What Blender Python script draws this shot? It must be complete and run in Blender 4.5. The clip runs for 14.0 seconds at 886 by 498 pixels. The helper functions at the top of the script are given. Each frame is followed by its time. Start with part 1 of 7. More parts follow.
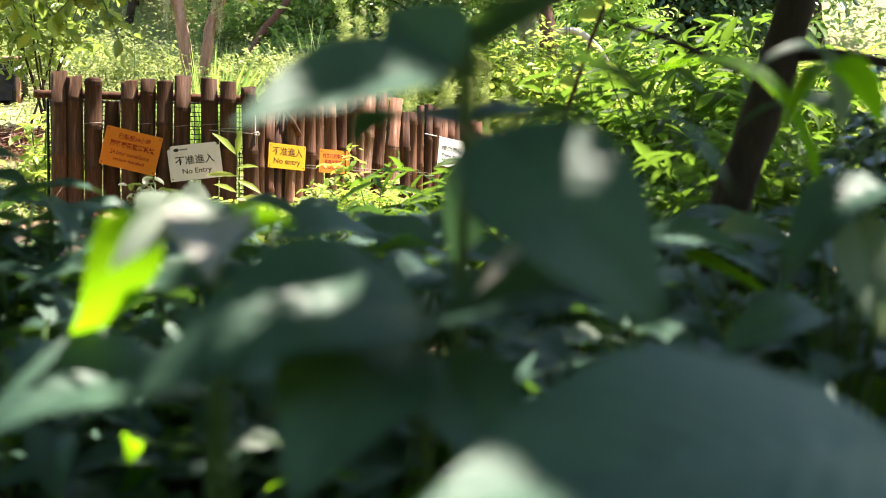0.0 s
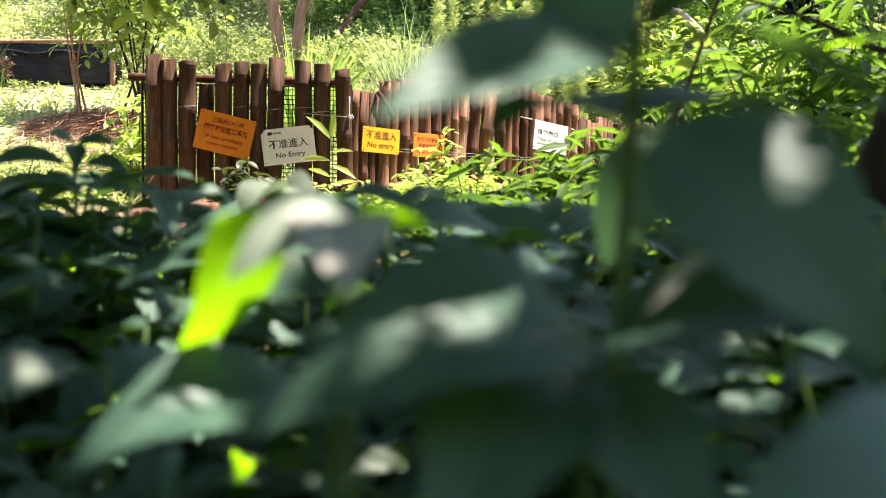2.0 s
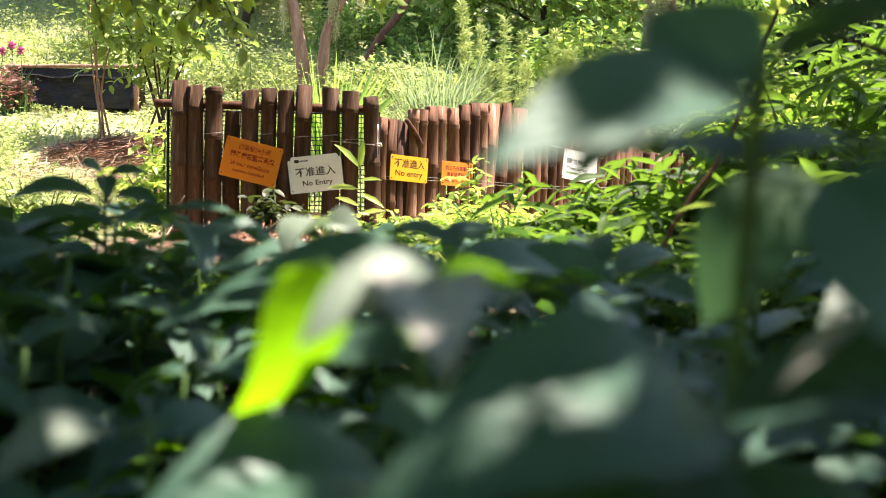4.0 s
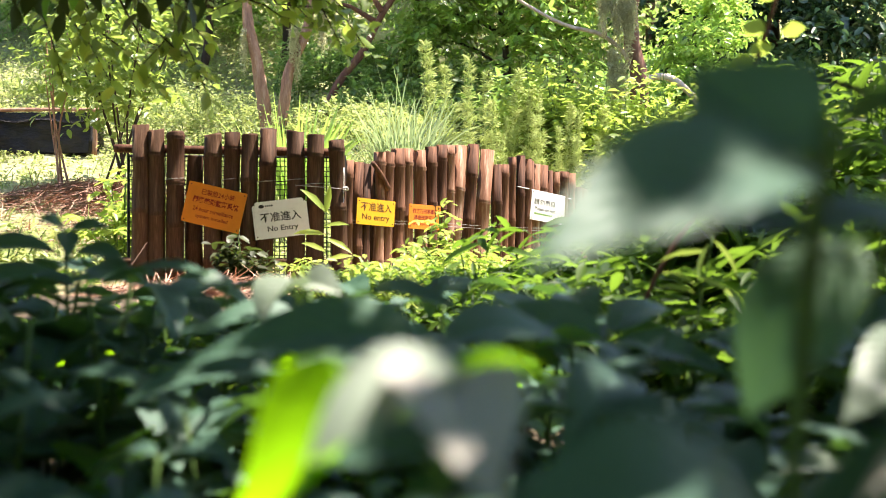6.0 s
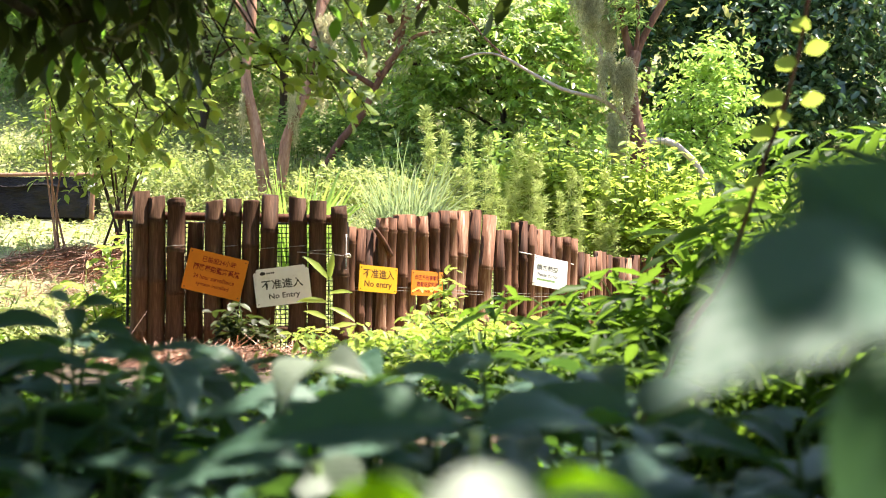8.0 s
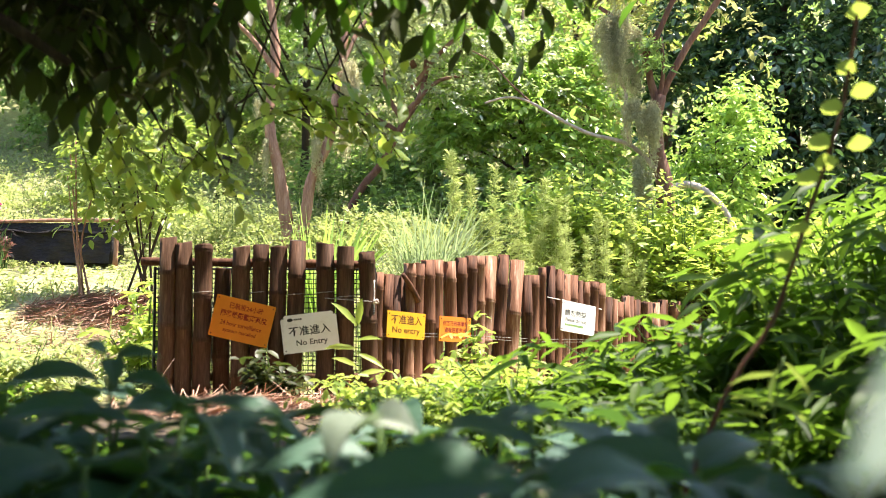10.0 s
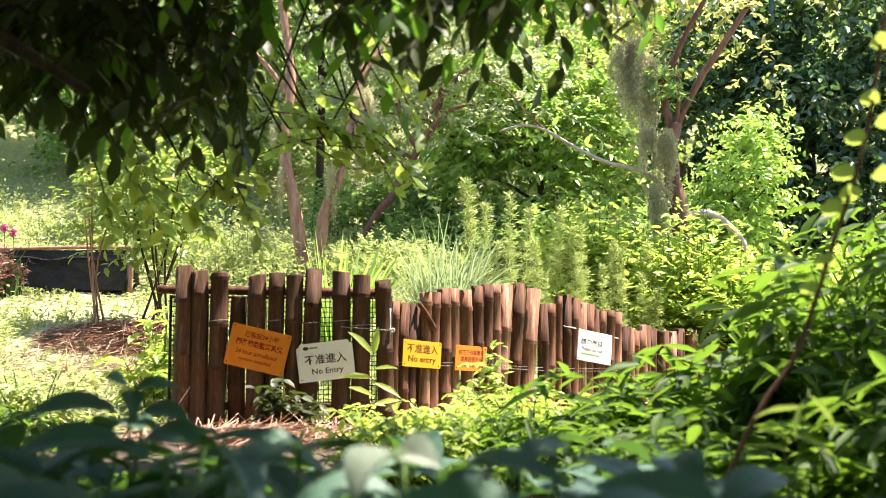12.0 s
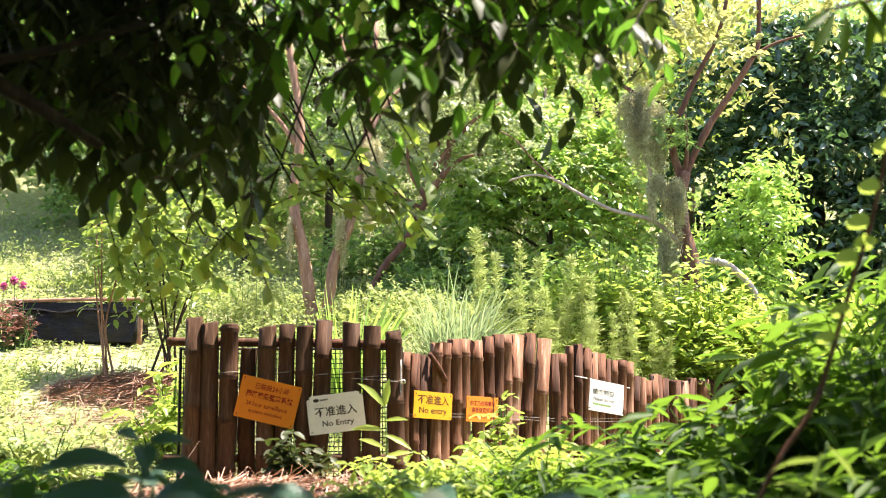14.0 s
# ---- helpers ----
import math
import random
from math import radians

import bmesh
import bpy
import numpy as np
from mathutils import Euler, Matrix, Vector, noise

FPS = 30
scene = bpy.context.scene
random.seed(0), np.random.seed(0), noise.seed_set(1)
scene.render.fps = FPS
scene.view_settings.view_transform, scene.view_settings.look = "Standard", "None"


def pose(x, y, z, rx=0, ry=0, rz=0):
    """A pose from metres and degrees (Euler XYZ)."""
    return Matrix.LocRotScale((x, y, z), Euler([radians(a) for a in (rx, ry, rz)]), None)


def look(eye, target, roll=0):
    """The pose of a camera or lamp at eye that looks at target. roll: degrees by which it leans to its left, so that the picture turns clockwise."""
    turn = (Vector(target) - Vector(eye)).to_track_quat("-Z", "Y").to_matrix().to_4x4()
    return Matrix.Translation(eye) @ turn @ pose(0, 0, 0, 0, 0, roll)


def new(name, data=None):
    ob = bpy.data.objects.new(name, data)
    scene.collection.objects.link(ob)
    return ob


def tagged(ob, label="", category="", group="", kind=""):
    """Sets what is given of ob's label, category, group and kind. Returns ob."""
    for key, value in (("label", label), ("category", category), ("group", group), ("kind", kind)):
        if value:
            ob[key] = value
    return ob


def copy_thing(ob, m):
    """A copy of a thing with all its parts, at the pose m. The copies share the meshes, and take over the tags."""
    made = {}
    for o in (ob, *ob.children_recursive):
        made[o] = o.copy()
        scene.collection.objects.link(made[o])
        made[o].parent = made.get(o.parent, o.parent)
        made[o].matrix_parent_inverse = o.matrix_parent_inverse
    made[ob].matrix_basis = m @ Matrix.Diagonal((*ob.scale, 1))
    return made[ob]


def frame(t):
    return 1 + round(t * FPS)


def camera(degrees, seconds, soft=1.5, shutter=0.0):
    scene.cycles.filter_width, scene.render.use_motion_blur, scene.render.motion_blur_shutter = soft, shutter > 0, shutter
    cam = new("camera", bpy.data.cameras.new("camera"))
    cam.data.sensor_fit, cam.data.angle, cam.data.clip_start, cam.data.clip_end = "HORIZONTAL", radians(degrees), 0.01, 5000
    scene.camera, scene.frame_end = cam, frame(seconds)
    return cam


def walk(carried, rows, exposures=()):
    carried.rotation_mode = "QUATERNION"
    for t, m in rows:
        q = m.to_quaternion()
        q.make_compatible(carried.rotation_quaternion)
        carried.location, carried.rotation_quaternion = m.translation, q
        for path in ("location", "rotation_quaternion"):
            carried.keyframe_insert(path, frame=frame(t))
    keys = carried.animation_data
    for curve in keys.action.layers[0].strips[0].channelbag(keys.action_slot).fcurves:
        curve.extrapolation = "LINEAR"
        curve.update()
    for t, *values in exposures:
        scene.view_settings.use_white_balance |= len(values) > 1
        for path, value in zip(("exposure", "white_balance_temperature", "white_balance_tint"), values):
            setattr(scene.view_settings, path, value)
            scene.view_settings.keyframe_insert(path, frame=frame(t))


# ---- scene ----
cam = camera(40.0, 14.0, soft=0.9)
PATH = [
    (0, (0.363, -0.56, 0.34), (0.494, 1.431, 0.204), 0.6),
    (0.5, (0.352, -0.525, 0.341), (0.473, 1.468, 0.227), 0.0),
    (1, (0.338, -0.475, 0.351), (0.418, 1.52, 0.242), 0.2),
    (1.5, (0.326, -0.438, 0.351), (0.369, 1.557, 0.222), 1.0),
    (2, (0.309, -0.406, 0.351), (0.302, 1.587, 0.184), 0.7),
    (2.5, (0.289, -0.366, 0.348), (0.24, 1.626, 0.177), 1.1),
    (5, (0.231, -0.241, 0.386), (0.224, 1.757, 0.289), 0.9),
    (5.5, (0.22, -0.207, 0.392), (0.233, 1.791, 0.301), 0.7),
    (6, (0.206, -0.178, 0.396), (0.235, 1.821, 0.332), 0.4),
    (6.5, (0.193, -0.159, 0.406), (0.234, 1.84, 0.358), 0.5),
    (7, (0.177, -0.145, 0.41), (0.229, 1.854, 0.392), 0.4),
    (7.5, (0.163, -0.138, 0.416), (0.213, 1.861, 0.425), 0.3),
    (8, (0.152, -0.107, 0.425), (0.193, 1.892, 0.461), 0.3),
    (10.5, (0.09, -0.047, 0.439), (0.098, 1.949, 0.558), 0.2),
    (11, (0.086, -0.039, 0.443), (0.09, 1.957, 0.573), 0.3),
    (11.5, (0.082, -0.038, 0.443), (0.08, 1.957, 0.584), 0.3),
    (12, (0.078, -0.035, 0.446), (0.07, 1.959, 0.597), 0.3),
    (12.5, (0.073, -0.026, 0.445), (0.061, 1.967, 0.605), 0.2),
    (13, (0.072, -0.033, 0.448), (0.06, 1.959, 0.634), 0.1),
    (13.5, (0.068, -0.025, 0.452), (0.055, 1.963, 0.663), -0.0),
    (14, (0.066, -0.023, 0.454), (0.045, 1.963, 0.685), -0.0),
]
walk(cam, [(t, look(e, a, r)) for t, e, a, r in PATH])
cam.data.dof.use_dof = True
cam.data.dof.focus_distance = 7.8
cam.data.dof.aperture_fstop = 2.8

# ---- light ----
SUN = Vector((0.38, 0.07, 0.92)).normalized()
world = bpy.data.worlds.new("sky")
scene.world = world
world.use_nodes = True
wn = world.node_tree
sky = wn.nodes.new("ShaderNodeTexSky")
sky.sky_type = "NISHITA"
sky.sun_disc = False
sky.sun_elevation = math.asin(SUN.z)
sky.sun_rotation = math.atan2(SUN.x, SUN.y)
wn.links.new(sky.outputs[0], wn.nodes["Background"].inputs[0])
wn.nodes["Background"].inputs[1].default_value = 0.105
sun = new("sun", bpy.data.lights.new("sun", "SUN"))
sun.data.energy = 5.0
sun.data.angle = radians(0.53)
sun.data.color = (1.0, 0.905, 0.80)
sun.matrix_world = look(SUN * 30, (0, 0, 0))
scene.view_settings.exposure = 2.03

rng = np.random.default_rng(7)


# ---- materials ----
def nodes_of(name):
    m = bpy.data.materials.new(name)
    m.use_nodes = True
    nt = m.node_tree
    nt.nodes.clear()
    out = nt.nodes.new("ShaderNodeOutputMaterial")
    return m, nt, out


def put(nt, kind, **inputs):
    n = nt.nodes.new(kind)
    for k, v in inputs.items():
        n.inputs[k.replace("_", " ")].default_value = v
    return n


def ramp(nt, source, stops):
    r = nt.nodes.new("ShaderNodeValToRGB")
    e = r.color_ramp.elements
    while len(e) < len(stops):
        e.new(0.5)
    for el, (p, c) in zip(e, stops):
        el.position, el.color = p, (*c, 1)
    nt.links.new(source, r.inputs[0])
    return r


def foliage(name, stops, see=(0.30, 0.50, 0.04), through_part=0.4, rough=0.38, island=True, spec=0.5):
    """Leaf cards of a crown: colour varies leaf by leaf and in patches, light comes through."""
    soften = lambda c: (c[0] * 1.14 + 0.004, c[1], c[2] + 0.085 * c[1])
    stops = [(at, soften(c)) for at, c in stops]
    see = soften(see)
    m, nt, out = nodes_of(name)
    g = nt.nodes.new("ShaderNodeNewGeometry")
    co = nt.nodes.new("ShaderNodeTexCoord")
    nz = put(nt, "ShaderNodeTexNoise", Scale=2.2, Detail=3.0)
    nt.links.new(co.outputs["Object"], nz.inputs["Vector"])
    mx = nt.nodes.new("ShaderNodeMath")
    mx.operation = "MULTIPLY_ADD"
    mx.inputs[1].default_value = 0.62
    nt.links.new(g.outputs["Random Per Island"], mx.inputs[0])
    sc = nt.nodes.new("ShaderNodeMath")
    sc.operation = "MULTIPLY"
    sc.inputs[1].default_value = 0.4
    nt.links.new(nz.outputs[0], sc.inputs[0])
    nt.links.new(sc.outputs[0], mx.inputs[2])
    col = ramp(nt, mx.outputs[0], stops)
    p = put(nt, "ShaderNodeBsdfPrincipled", Roughness=rough)
    p.inputs["Specular IOR Level"].default_value = spec
    nt.links.new(col.outputs[0], p.inputs["Base Color"])
    tr = nt.nodes.new("ShaderNodeBsdfTranslucent")
    tint = nt.nodes.new("ShaderNodeMix")
    tint.data_type = "RGBA"
    tint.inputs[0].default_value = 0.65
    nt.links.new(col.outputs[0], tint.inputs[6])
    tint.inputs[7].default_value = (*see, 1)
    nt.links.new(tint.outputs[2], tr.inputs[0])
    mix = nt.nodes.new("ShaderNodeMixShader")
    mix.inputs[0].default_value = through_part
    nt.links.new(p.outputs[0], mix.inputs[1])
    nt.links.new(tr.outputs[0], mix.inputs[2])
    nt.links.new(mix.outputs[0], out.inputs[0])
    return m


def broad_leaf_material(name, dark, light, see, through_part=0.3, rough=0.34):
    """A large leaf with a pale midrib and side veins, laid out on its own length and width."""
    m, nt, out = nodes_of(name)
    uv = nt.nodes.new("ShaderNodeUVMap")
    sep = nt.nodes.new("ShaderNodeSeparateXYZ")
    nt.links.new(uv.outputs[0], sep.inputs[0])

    def calc(op, a, b=None, c=None):
        n = nt.nodes.new("ShaderNodeMath")
        n.operation = op
        for i, v in enumerate((a, b, c)):
            if v is None:
                continue
            if isinstance(v, (int, float)):
                n.inputs[i].default_value = v
            else:
                nt.links.new(v, n.inputs[i])
        return n.outputs[0]

    across = calc("ABSOLUTE", sep.outputs[1])
    phase = calc("MULTIPLY_ADD", across, -0.32, sep.outputs[0])
    wave = calc("ABSOLUTE", calc("SINE", calc("MULTIPLY", phase, 31.0)))
    side = calc("SUBTRACT", 1.0, calc("MINIMUM", calc("MULTIPLY", wave, 5.0), 1.0))
    mid = calc("SUBTRACT", 1.0, calc("MINIMUM", calc("MULTIPLY", across, 22.0), 1.0))
    vein = calc("MAXIMUM", calc("MULTIPLY", side, 0.45), mid)
    co = nt.nodes.new("ShaderNodeTexCoord")
    nz = put(nt, "ShaderNodeTexNoise", Scale=18.0, Detail=5.0)
    nt.links.new(co.outputs["Object"], nz.inputs["Vector"])
    info = nt.nodes.new("ShaderNodeObjectInfo")
    blend = calc("ADD", calc("MULTIPLY", nz.outputs[0], 0.6), calc("MULTIPLY", info.outputs["Random"], 0.4))
    col = ramp(nt, blend, [(0.25, dark), (0.8, light)])
    mix = nt.nodes.new("ShaderNodeMix")
    mix.data_type = "RGBA"
    nt.links.new(calc("MULTIPLY", vein, 0.4), mix.inputs[0])
    nt.links.new(col.outputs[0], mix.inputs[6])
    mix.inputs[7].default_value = (light[0] * 1.6, light[1] * 1.4, light[2] * 1.6, 1)
    bump = put(nt, "ShaderNodeBump", Strength=0.5, Distance=0.002)
    nt.links.new(calc("ADD", wave, calc("MULTIPLY", nz.outputs[0], 0.5)), bump.inputs["Height"])
    p = put(nt, "ShaderNodeBsdfPrincipled")
    nt.links.new(mix.outputs[2], p.inputs["Base Color"])
    nt.links.new(bump.outputs[0], p.inputs["Normal"])
    p.inputs["Specular IOR Level"].default_value = 0.34
    nt.links.new(calc("MULTIPLY_ADD", nz.outputs[0], 0.25, rough - 0.08), p.inputs["Roughness"])
    tr = nt.nodes.new("ShaderNodeBsdfTranslucent")
    tr.inputs[0].default_value = (*see, 1)
    sh = nt.nodes.new("ShaderNodeMixShader")
    sh.inputs[0].default_value = through_part
    nt.links.new(p.outputs[0], sh.inputs[1])
    nt.links.new(tr.outputs[0], sh.inputs[2])
    nt.links.new(sh.outputs[0], out.inputs[0])
    return m


def rough_stuff(name, stops, scale=(8, 8, 8), rough=0.8, bump=0.4, distance=0.01, rand=0.3, spec=0.3):
    """Wood, bark, soil, straw: noise stretched along the grain, with a second finer scale and relief."""
    m, nt, out = nodes_of(name)
    co = nt.nodes.new("ShaderNodeTexCoord")
    mp = nt.nodes.new("ShaderNodeMapping")
    mp.inputs["Scale"].default_value = scale
    nt.links.new(co.outputs["Object"], mp.inputs[0])
    a = put(nt, "ShaderNodeTexNoise", Scale=1.0, Detail=6.0, Roughness=0.65)
    nt.links.new(mp.outputs[0], a.inputs["Vector"])
    b = put(nt, "ShaderNodeTexNoise", Scale=6.0, Detail=4.0)
    nt.links.new(mp.outputs[0], b.inputs["Vector"])
    info = nt.nodes.new("ShaderNodeObjectInfo")
    g = nt.nodes.new("ShaderNodeNewGeometry")

    def calc(op, x, y, z=0.0):
        n = nt.nodes.new("ShaderNodeMath")
        n.operation = op
        for i, v in enumerate((x, y, z)):
            if isinstance(v, (int, float)):
                n.inputs[i].default_value = v
            else:
                nt.links.new(v, n.inputs[i])
        return n.outputs[0]

    v = calc("MULTIPLY_ADD", b.outputs[0], 0.35, calc("MULTIPLY", a.outputs[0], 0.65))
    r = calc("ADD", calc("MULTIPLY", info.outputs["Random"], 0.5), calc("MULTIPLY", g.outputs["Random Per Island"], 0.5))
    v = calc("ADD", v, calc("MULTIPLY", calc("SUBTRACT", r, 0.5), rand))
    col = ramp(nt, v, stops)
    bp = put(nt, "ShaderNodeBump", Strength=bump, Distance=distance)
    nt.links.new(v, bp.inputs["Height"])
    p = put(nt, "ShaderNodeBsdfPrincipled", Roughness=rough)
    p.inputs["Specular IOR Level"].default_value = spec
    nt.links.new(col.outputs[0], p.inputs["Base Color"])
    nt.links.new(bp.outputs[0], p.inputs["Normal"])
    nt.links.new(p.outputs[0], out.inputs[0])
    return m


bamboo = rough_stuff("weathered_bamboo", [(0.26, (0.022, 0.011, 0.006)), (0.44, (0.058, 0.028, 0.016)), (0.60, (0.105, 0.056, 0.033)), (0.80, (0.24, 0.145, 0.09))], (38, 38, 3.0), 0.72, 0.5, 0.004, 0.26, 0.12)
bamboo_old = rough_stuff("split_bamboo", [(0.25, (0.022, 0.011, 0.007)), (0.42, (0.076, 0.033, 0.019)), (0.60, (0.175, 0.080, 0.046)), (0.72, (0.29, 0.175, 0.118)), (0.82, (0.52, 0.44, 0.37))], (30, 30, 2.2), 0.75, 0.5, 0.005, 0.62, 0.14)
bamboo_inside = rough_stuff("bamboo_hollow", [(0.3, (0.02, 0.012, 0.008)), (0.7, (0.07, 0.045, 0.03))], (20, 20, 20))
bark_pale = rough_stuff("pale_smooth_bark", [(0.25, (0.15, 0.062, 0.038)), (0.5, (0.37, 0.195, 0.13)), (0.75, (0.60, 0.39, 0.29))], (20, 20, 3.5), 0.75, 0.6, 0.015)
bark_grey = rough_stuff("grey_smooth_bark", [(0.25, (0.28, 0.18, 0.14)), (0.5, (0.56, 0.42, 0.35)), (0.75, (0.76, 0.64, 0.56))], (20, 20, 4), 0.75, 0.5, 0.012)
bark_red = rough_stuff("reddish_bark", [(0.25, (0.055, 0.022, 0.014)), (0.5, (0.155, 0.066, 0.042)), (0.75, (0.30, 0.165, 0.115))], (14, 14, 4), 0.75, 0.5, 0.015)
bark_dark = rough_stuff("dark_bark", [(0.3, (0.018, 0.012, 0.008)), (0.55, (0.055, 0.036, 0.025)), (0.8, (0.12, 0.085, 0.06))], (18, 18, 5), 0.85, 0.6, 0.01)
green_stem = rough_stuff("green_stem", [(0.3, (0.04, 0.08, 0.02)), (0.7, (0.12, 0.2, 0.05))], (20, 20, 6), 0.5, 0.2, 0.002)
straw = rough_stuff("dry_straw", [(0.2, (0.14, 0.075, 0.045)), (0.5, (0.36, 0.22, 0.145)), (0.8, (0.58, 0.42, 0.30))], (9, 9, 9), 0.85, 0.2, 0.003, 0.6)
twig_brown = rough_stuff("dead_twig", [(0.2, (0.16, 0.08, 0.052)), (0.5, (0.40, 0.235, 0.165)), (0.8, (0.62, 0.43, 0.32))], (9, 9, 9), 0.85, 0.2, 0.003, 0.6)
soil = rough_stuff("leaf_litter_soil", [(0.2, (0.025, 0.017, 0.010)), (0.42, (0.075, 0.05, 0.028)), (0.6, (0.10, 0.085, 0.04)), (0.8, (0.13, 0.13, 0.05))], (1.3, 1.3, 1.3), 0.95, 0.6, 0.05)
def turf_ground():
    """Dark litter in the shade, thin pale turf on the open slope, mixed by uneven patches."""
    m, nt, out = nodes_of("glade_ground")
    co = nt.nodes.new("ShaderNodeTexCoord")
    sep = nt.nodes.new("ShaderNodeSeparateXYZ")
    nt.links.new(co.outputs["Object"], sep.inputs[0])
    a = put(nt, "ShaderNodeTexNoise", Scale=1.6, Detail=6.0)
    b = put(nt, "ShaderNodeTexNoise", Scale=22.0, Detail=5.0)
    for n in (a, b):
        nt.links.new(co.outputs["Object"], n.inputs["Vector"])
    dark = ramp(nt, b.outputs[0], [(0.3, (0.03, 0.02, 0.012)), (0.6, (0.085, 0.06, 0.035)), (0.8, (0.15, 0.12, 0.06))])
    turf = ramp(nt, b.outputs[0], [(0.25, (0.15, 0.12, 0.055)), (0.45, (0.27, 0.235, 0.12)), (0.55, (0.26, 0.28, 0.11)), (0.75, (0.42, 0.37, 0.24))])
    edge = nt.nodes.new("ShaderNodeMath")
    edge.operation = "MULTIPLY_ADD"
    edge.inputs[1].default_value = 2.5
    nt.links.new(a.outputs[0], edge.inputs[0])
    nt.links.new(sep.outputs[1], edge.inputs[2])
    span = nt.nodes.new("ShaderNodeMapRange")
    span.inputs["From Min"].default_value = 6.6
    span.inputs["From Max"].default_value = 7.8
    nt.links.new(edge.outputs[0], span.inputs["Value"])
    mix = nt.nodes.new("ShaderNodeMix")
    mix.data_type = "RGBA"
    nt.links.new(span.outputs[0], mix.inputs[0])
    nt.links.new(dark.outputs[0], mix.inputs[6])
    nt.links.new(turf.outputs[0], mix.inputs[7])
    bp = put(nt, "ShaderNodeBump", Strength=0.6, Distance=0.03)
    nt.links.new(b.outputs[0], bp.inputs["Height"])
    p = put(nt, "ShaderNodeBsdfPrincipled", Roughness=0.95)
    nt.links.new(mix.outputs[2], p.inputs["Base Color"])
    nt.links.new(bp.outputs[0], p.inputs["Normal"])
    nt.links.new(p.outputs[0], out.inputs[0])
    return m


turf = turf_ground()
black_sheet = rough_stuff("black_plastic_sheet", [(0.3, (0.012, 0.010, 0.011)), (0.7, (0.042, 0.036, 0.038))], (5, 5, 16), 0.6, 0.9, 0.04, spec=0.15)
black_net = rough_stuff("black_plastic_net", [(0.3, (0.008, 0.008, 0.009)), (0.7, (0.02, 0.02, 0.022))], (30, 30, 30), 0.5)
sign_orange = rough_stuff("orange_sign_paint", [(0.2, (0.58, 0.17, 0.008)), (0.8, (0.72, 0.235, 0.014))], (7, 7, 7), 0.42, 0.05, 0.001, 0.0, 0.4)
sign_yellow = rough_stuff("yellow_sign_paint", [(0.2, (0.66, 0.33, 0.006)), (0.8, (0.78, 0.41, 0.014))], (7, 7, 7), 0.42, 0.05, 0.001, 0.0, 0.4)
sign_white = rough_stuff("soiled_white_sign", [(0.25, (0.50, 0.45, 0.40)), (0.45, (0.76, 0.73, 0.70)), (0.8, (0.86, 0.85, 0.83))], (6, 6, 6), 0.5, 0.05, 0.001, 0.0, 0.4)
ink_red = rough_stuff("red_ink", [(0.2, (0.20, 0.014, 0.006)), (0.8, (0.26, 0.022, 0.008))], (30, 30, 30), 0.5, 0.0)
ink_brown = rough_stuff("brown_ink", [(0.2, (0.075, 0.022, 0.004)), (0.8, (0.10, 0.032, 0.006))], (30, 30, 30), 0.5, 0.0)
ink_black = rough_stuff("black_ink", [(0.2, (0.02, 0.016, 0.014)), (0.8, (0.04, 0.034, 0.03))], (30, 30, 30), 0.5, 0.0)
ink_green = rough_stuff("green_ink", [(0.2, (0.10, 0.20, 0.03)), (0.8, (0.14, 0.26, 0.05))], (30, 30, 30), 0.5, 0.0)
steel = rough_stuff("dull_wire", [(0.2, (0.14, 0.12, 0.10)), (0.8, (0.30, 0.28, 0.25))], (30, 30, 30), 0.4, 0.1)
pale_cord = rough_stuff("pale_cord", [(0.2, (0.5, 0.45, 0.42)), (0.8, (0.7, 0.66, 0.64))], (30, 30, 30), 0.7, 0.1)
white_plastic = rough_stuff("white_plastic", [(0.2, (0.62, 0.62, 0.6)), (0.8, (0.78, 0.78, 0.76))], (10, 10, 10), 0.4, 0.05)
wing_black = rough_stuff("black_wing", [(0.2, (0.003, 0.003, 0.004)), (0.8, (0.012, 0.012, 0.013))], (40, 40, 40), 1.0, 0.1, spec=0.02)
pink_petal = rough_stuff("pink_petal", [(0.2, (0.55, 0.10, 0.30)), (0.8, (0.75, 0.25, 0.48))], (10, 10, 10), 0.6, 0.1)

moss = foliage("hanging_grey_moss", [(0.15, (0.21, 0.235, 0.12)), (0.5, (0.54, 0.58, 0.32)), (0.9, (0.80, 0.84, 0.50))], (0.70, 0.75, 0.40), 0.5, 0.9, spec=0.1)
# Blue in the green stands for sky reflected on the shaded leaves.
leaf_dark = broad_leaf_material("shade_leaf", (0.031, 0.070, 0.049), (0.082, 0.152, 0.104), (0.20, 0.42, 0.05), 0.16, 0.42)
# Same leaf kind tinted for sunlight: lit through, pale, whitish bud, lifted hanging leaf.
leaf_lit_through = broad_leaf_material("lit_through_leaf", (0.05, 0.13, 0.02), (0.12, 0.25, 0.04), (0.29, 0.60, 0.006), 0.8, 0.5)
leaf_pale = broad_leaf_material("pale_sunlit_leaf", (0.12, 0.16, 0.115), (0.23, 0.275, 0.22), (0.30, 0.41, 0.18), 0.3, 0.36)
leaf_bud = broad_leaf_material("whitened_downy_leaf", (0.15, 0.195, 0.14), (0.36, 0.40, 0.33), (0.28, 0.38, 0.20), 0.3, 0.6)
leaf_hang = broad_leaf_material("soft_green_leaf", (0.075, 0.15, 0.085), (0.15, 0.25, 0.15), (0.12, 0.26, 0.09), 0.2, 0.5)
# Cream brightened in place of missing sunlight; the dead stalk shares it.
leaf_cream = broad_leaf_material("brightened_cream_leaf", (0.50, 0.47, 0.41), (0.64, 0.61, 0.55), (0.45, 0.42, 0.33), 0.3, 0.5)
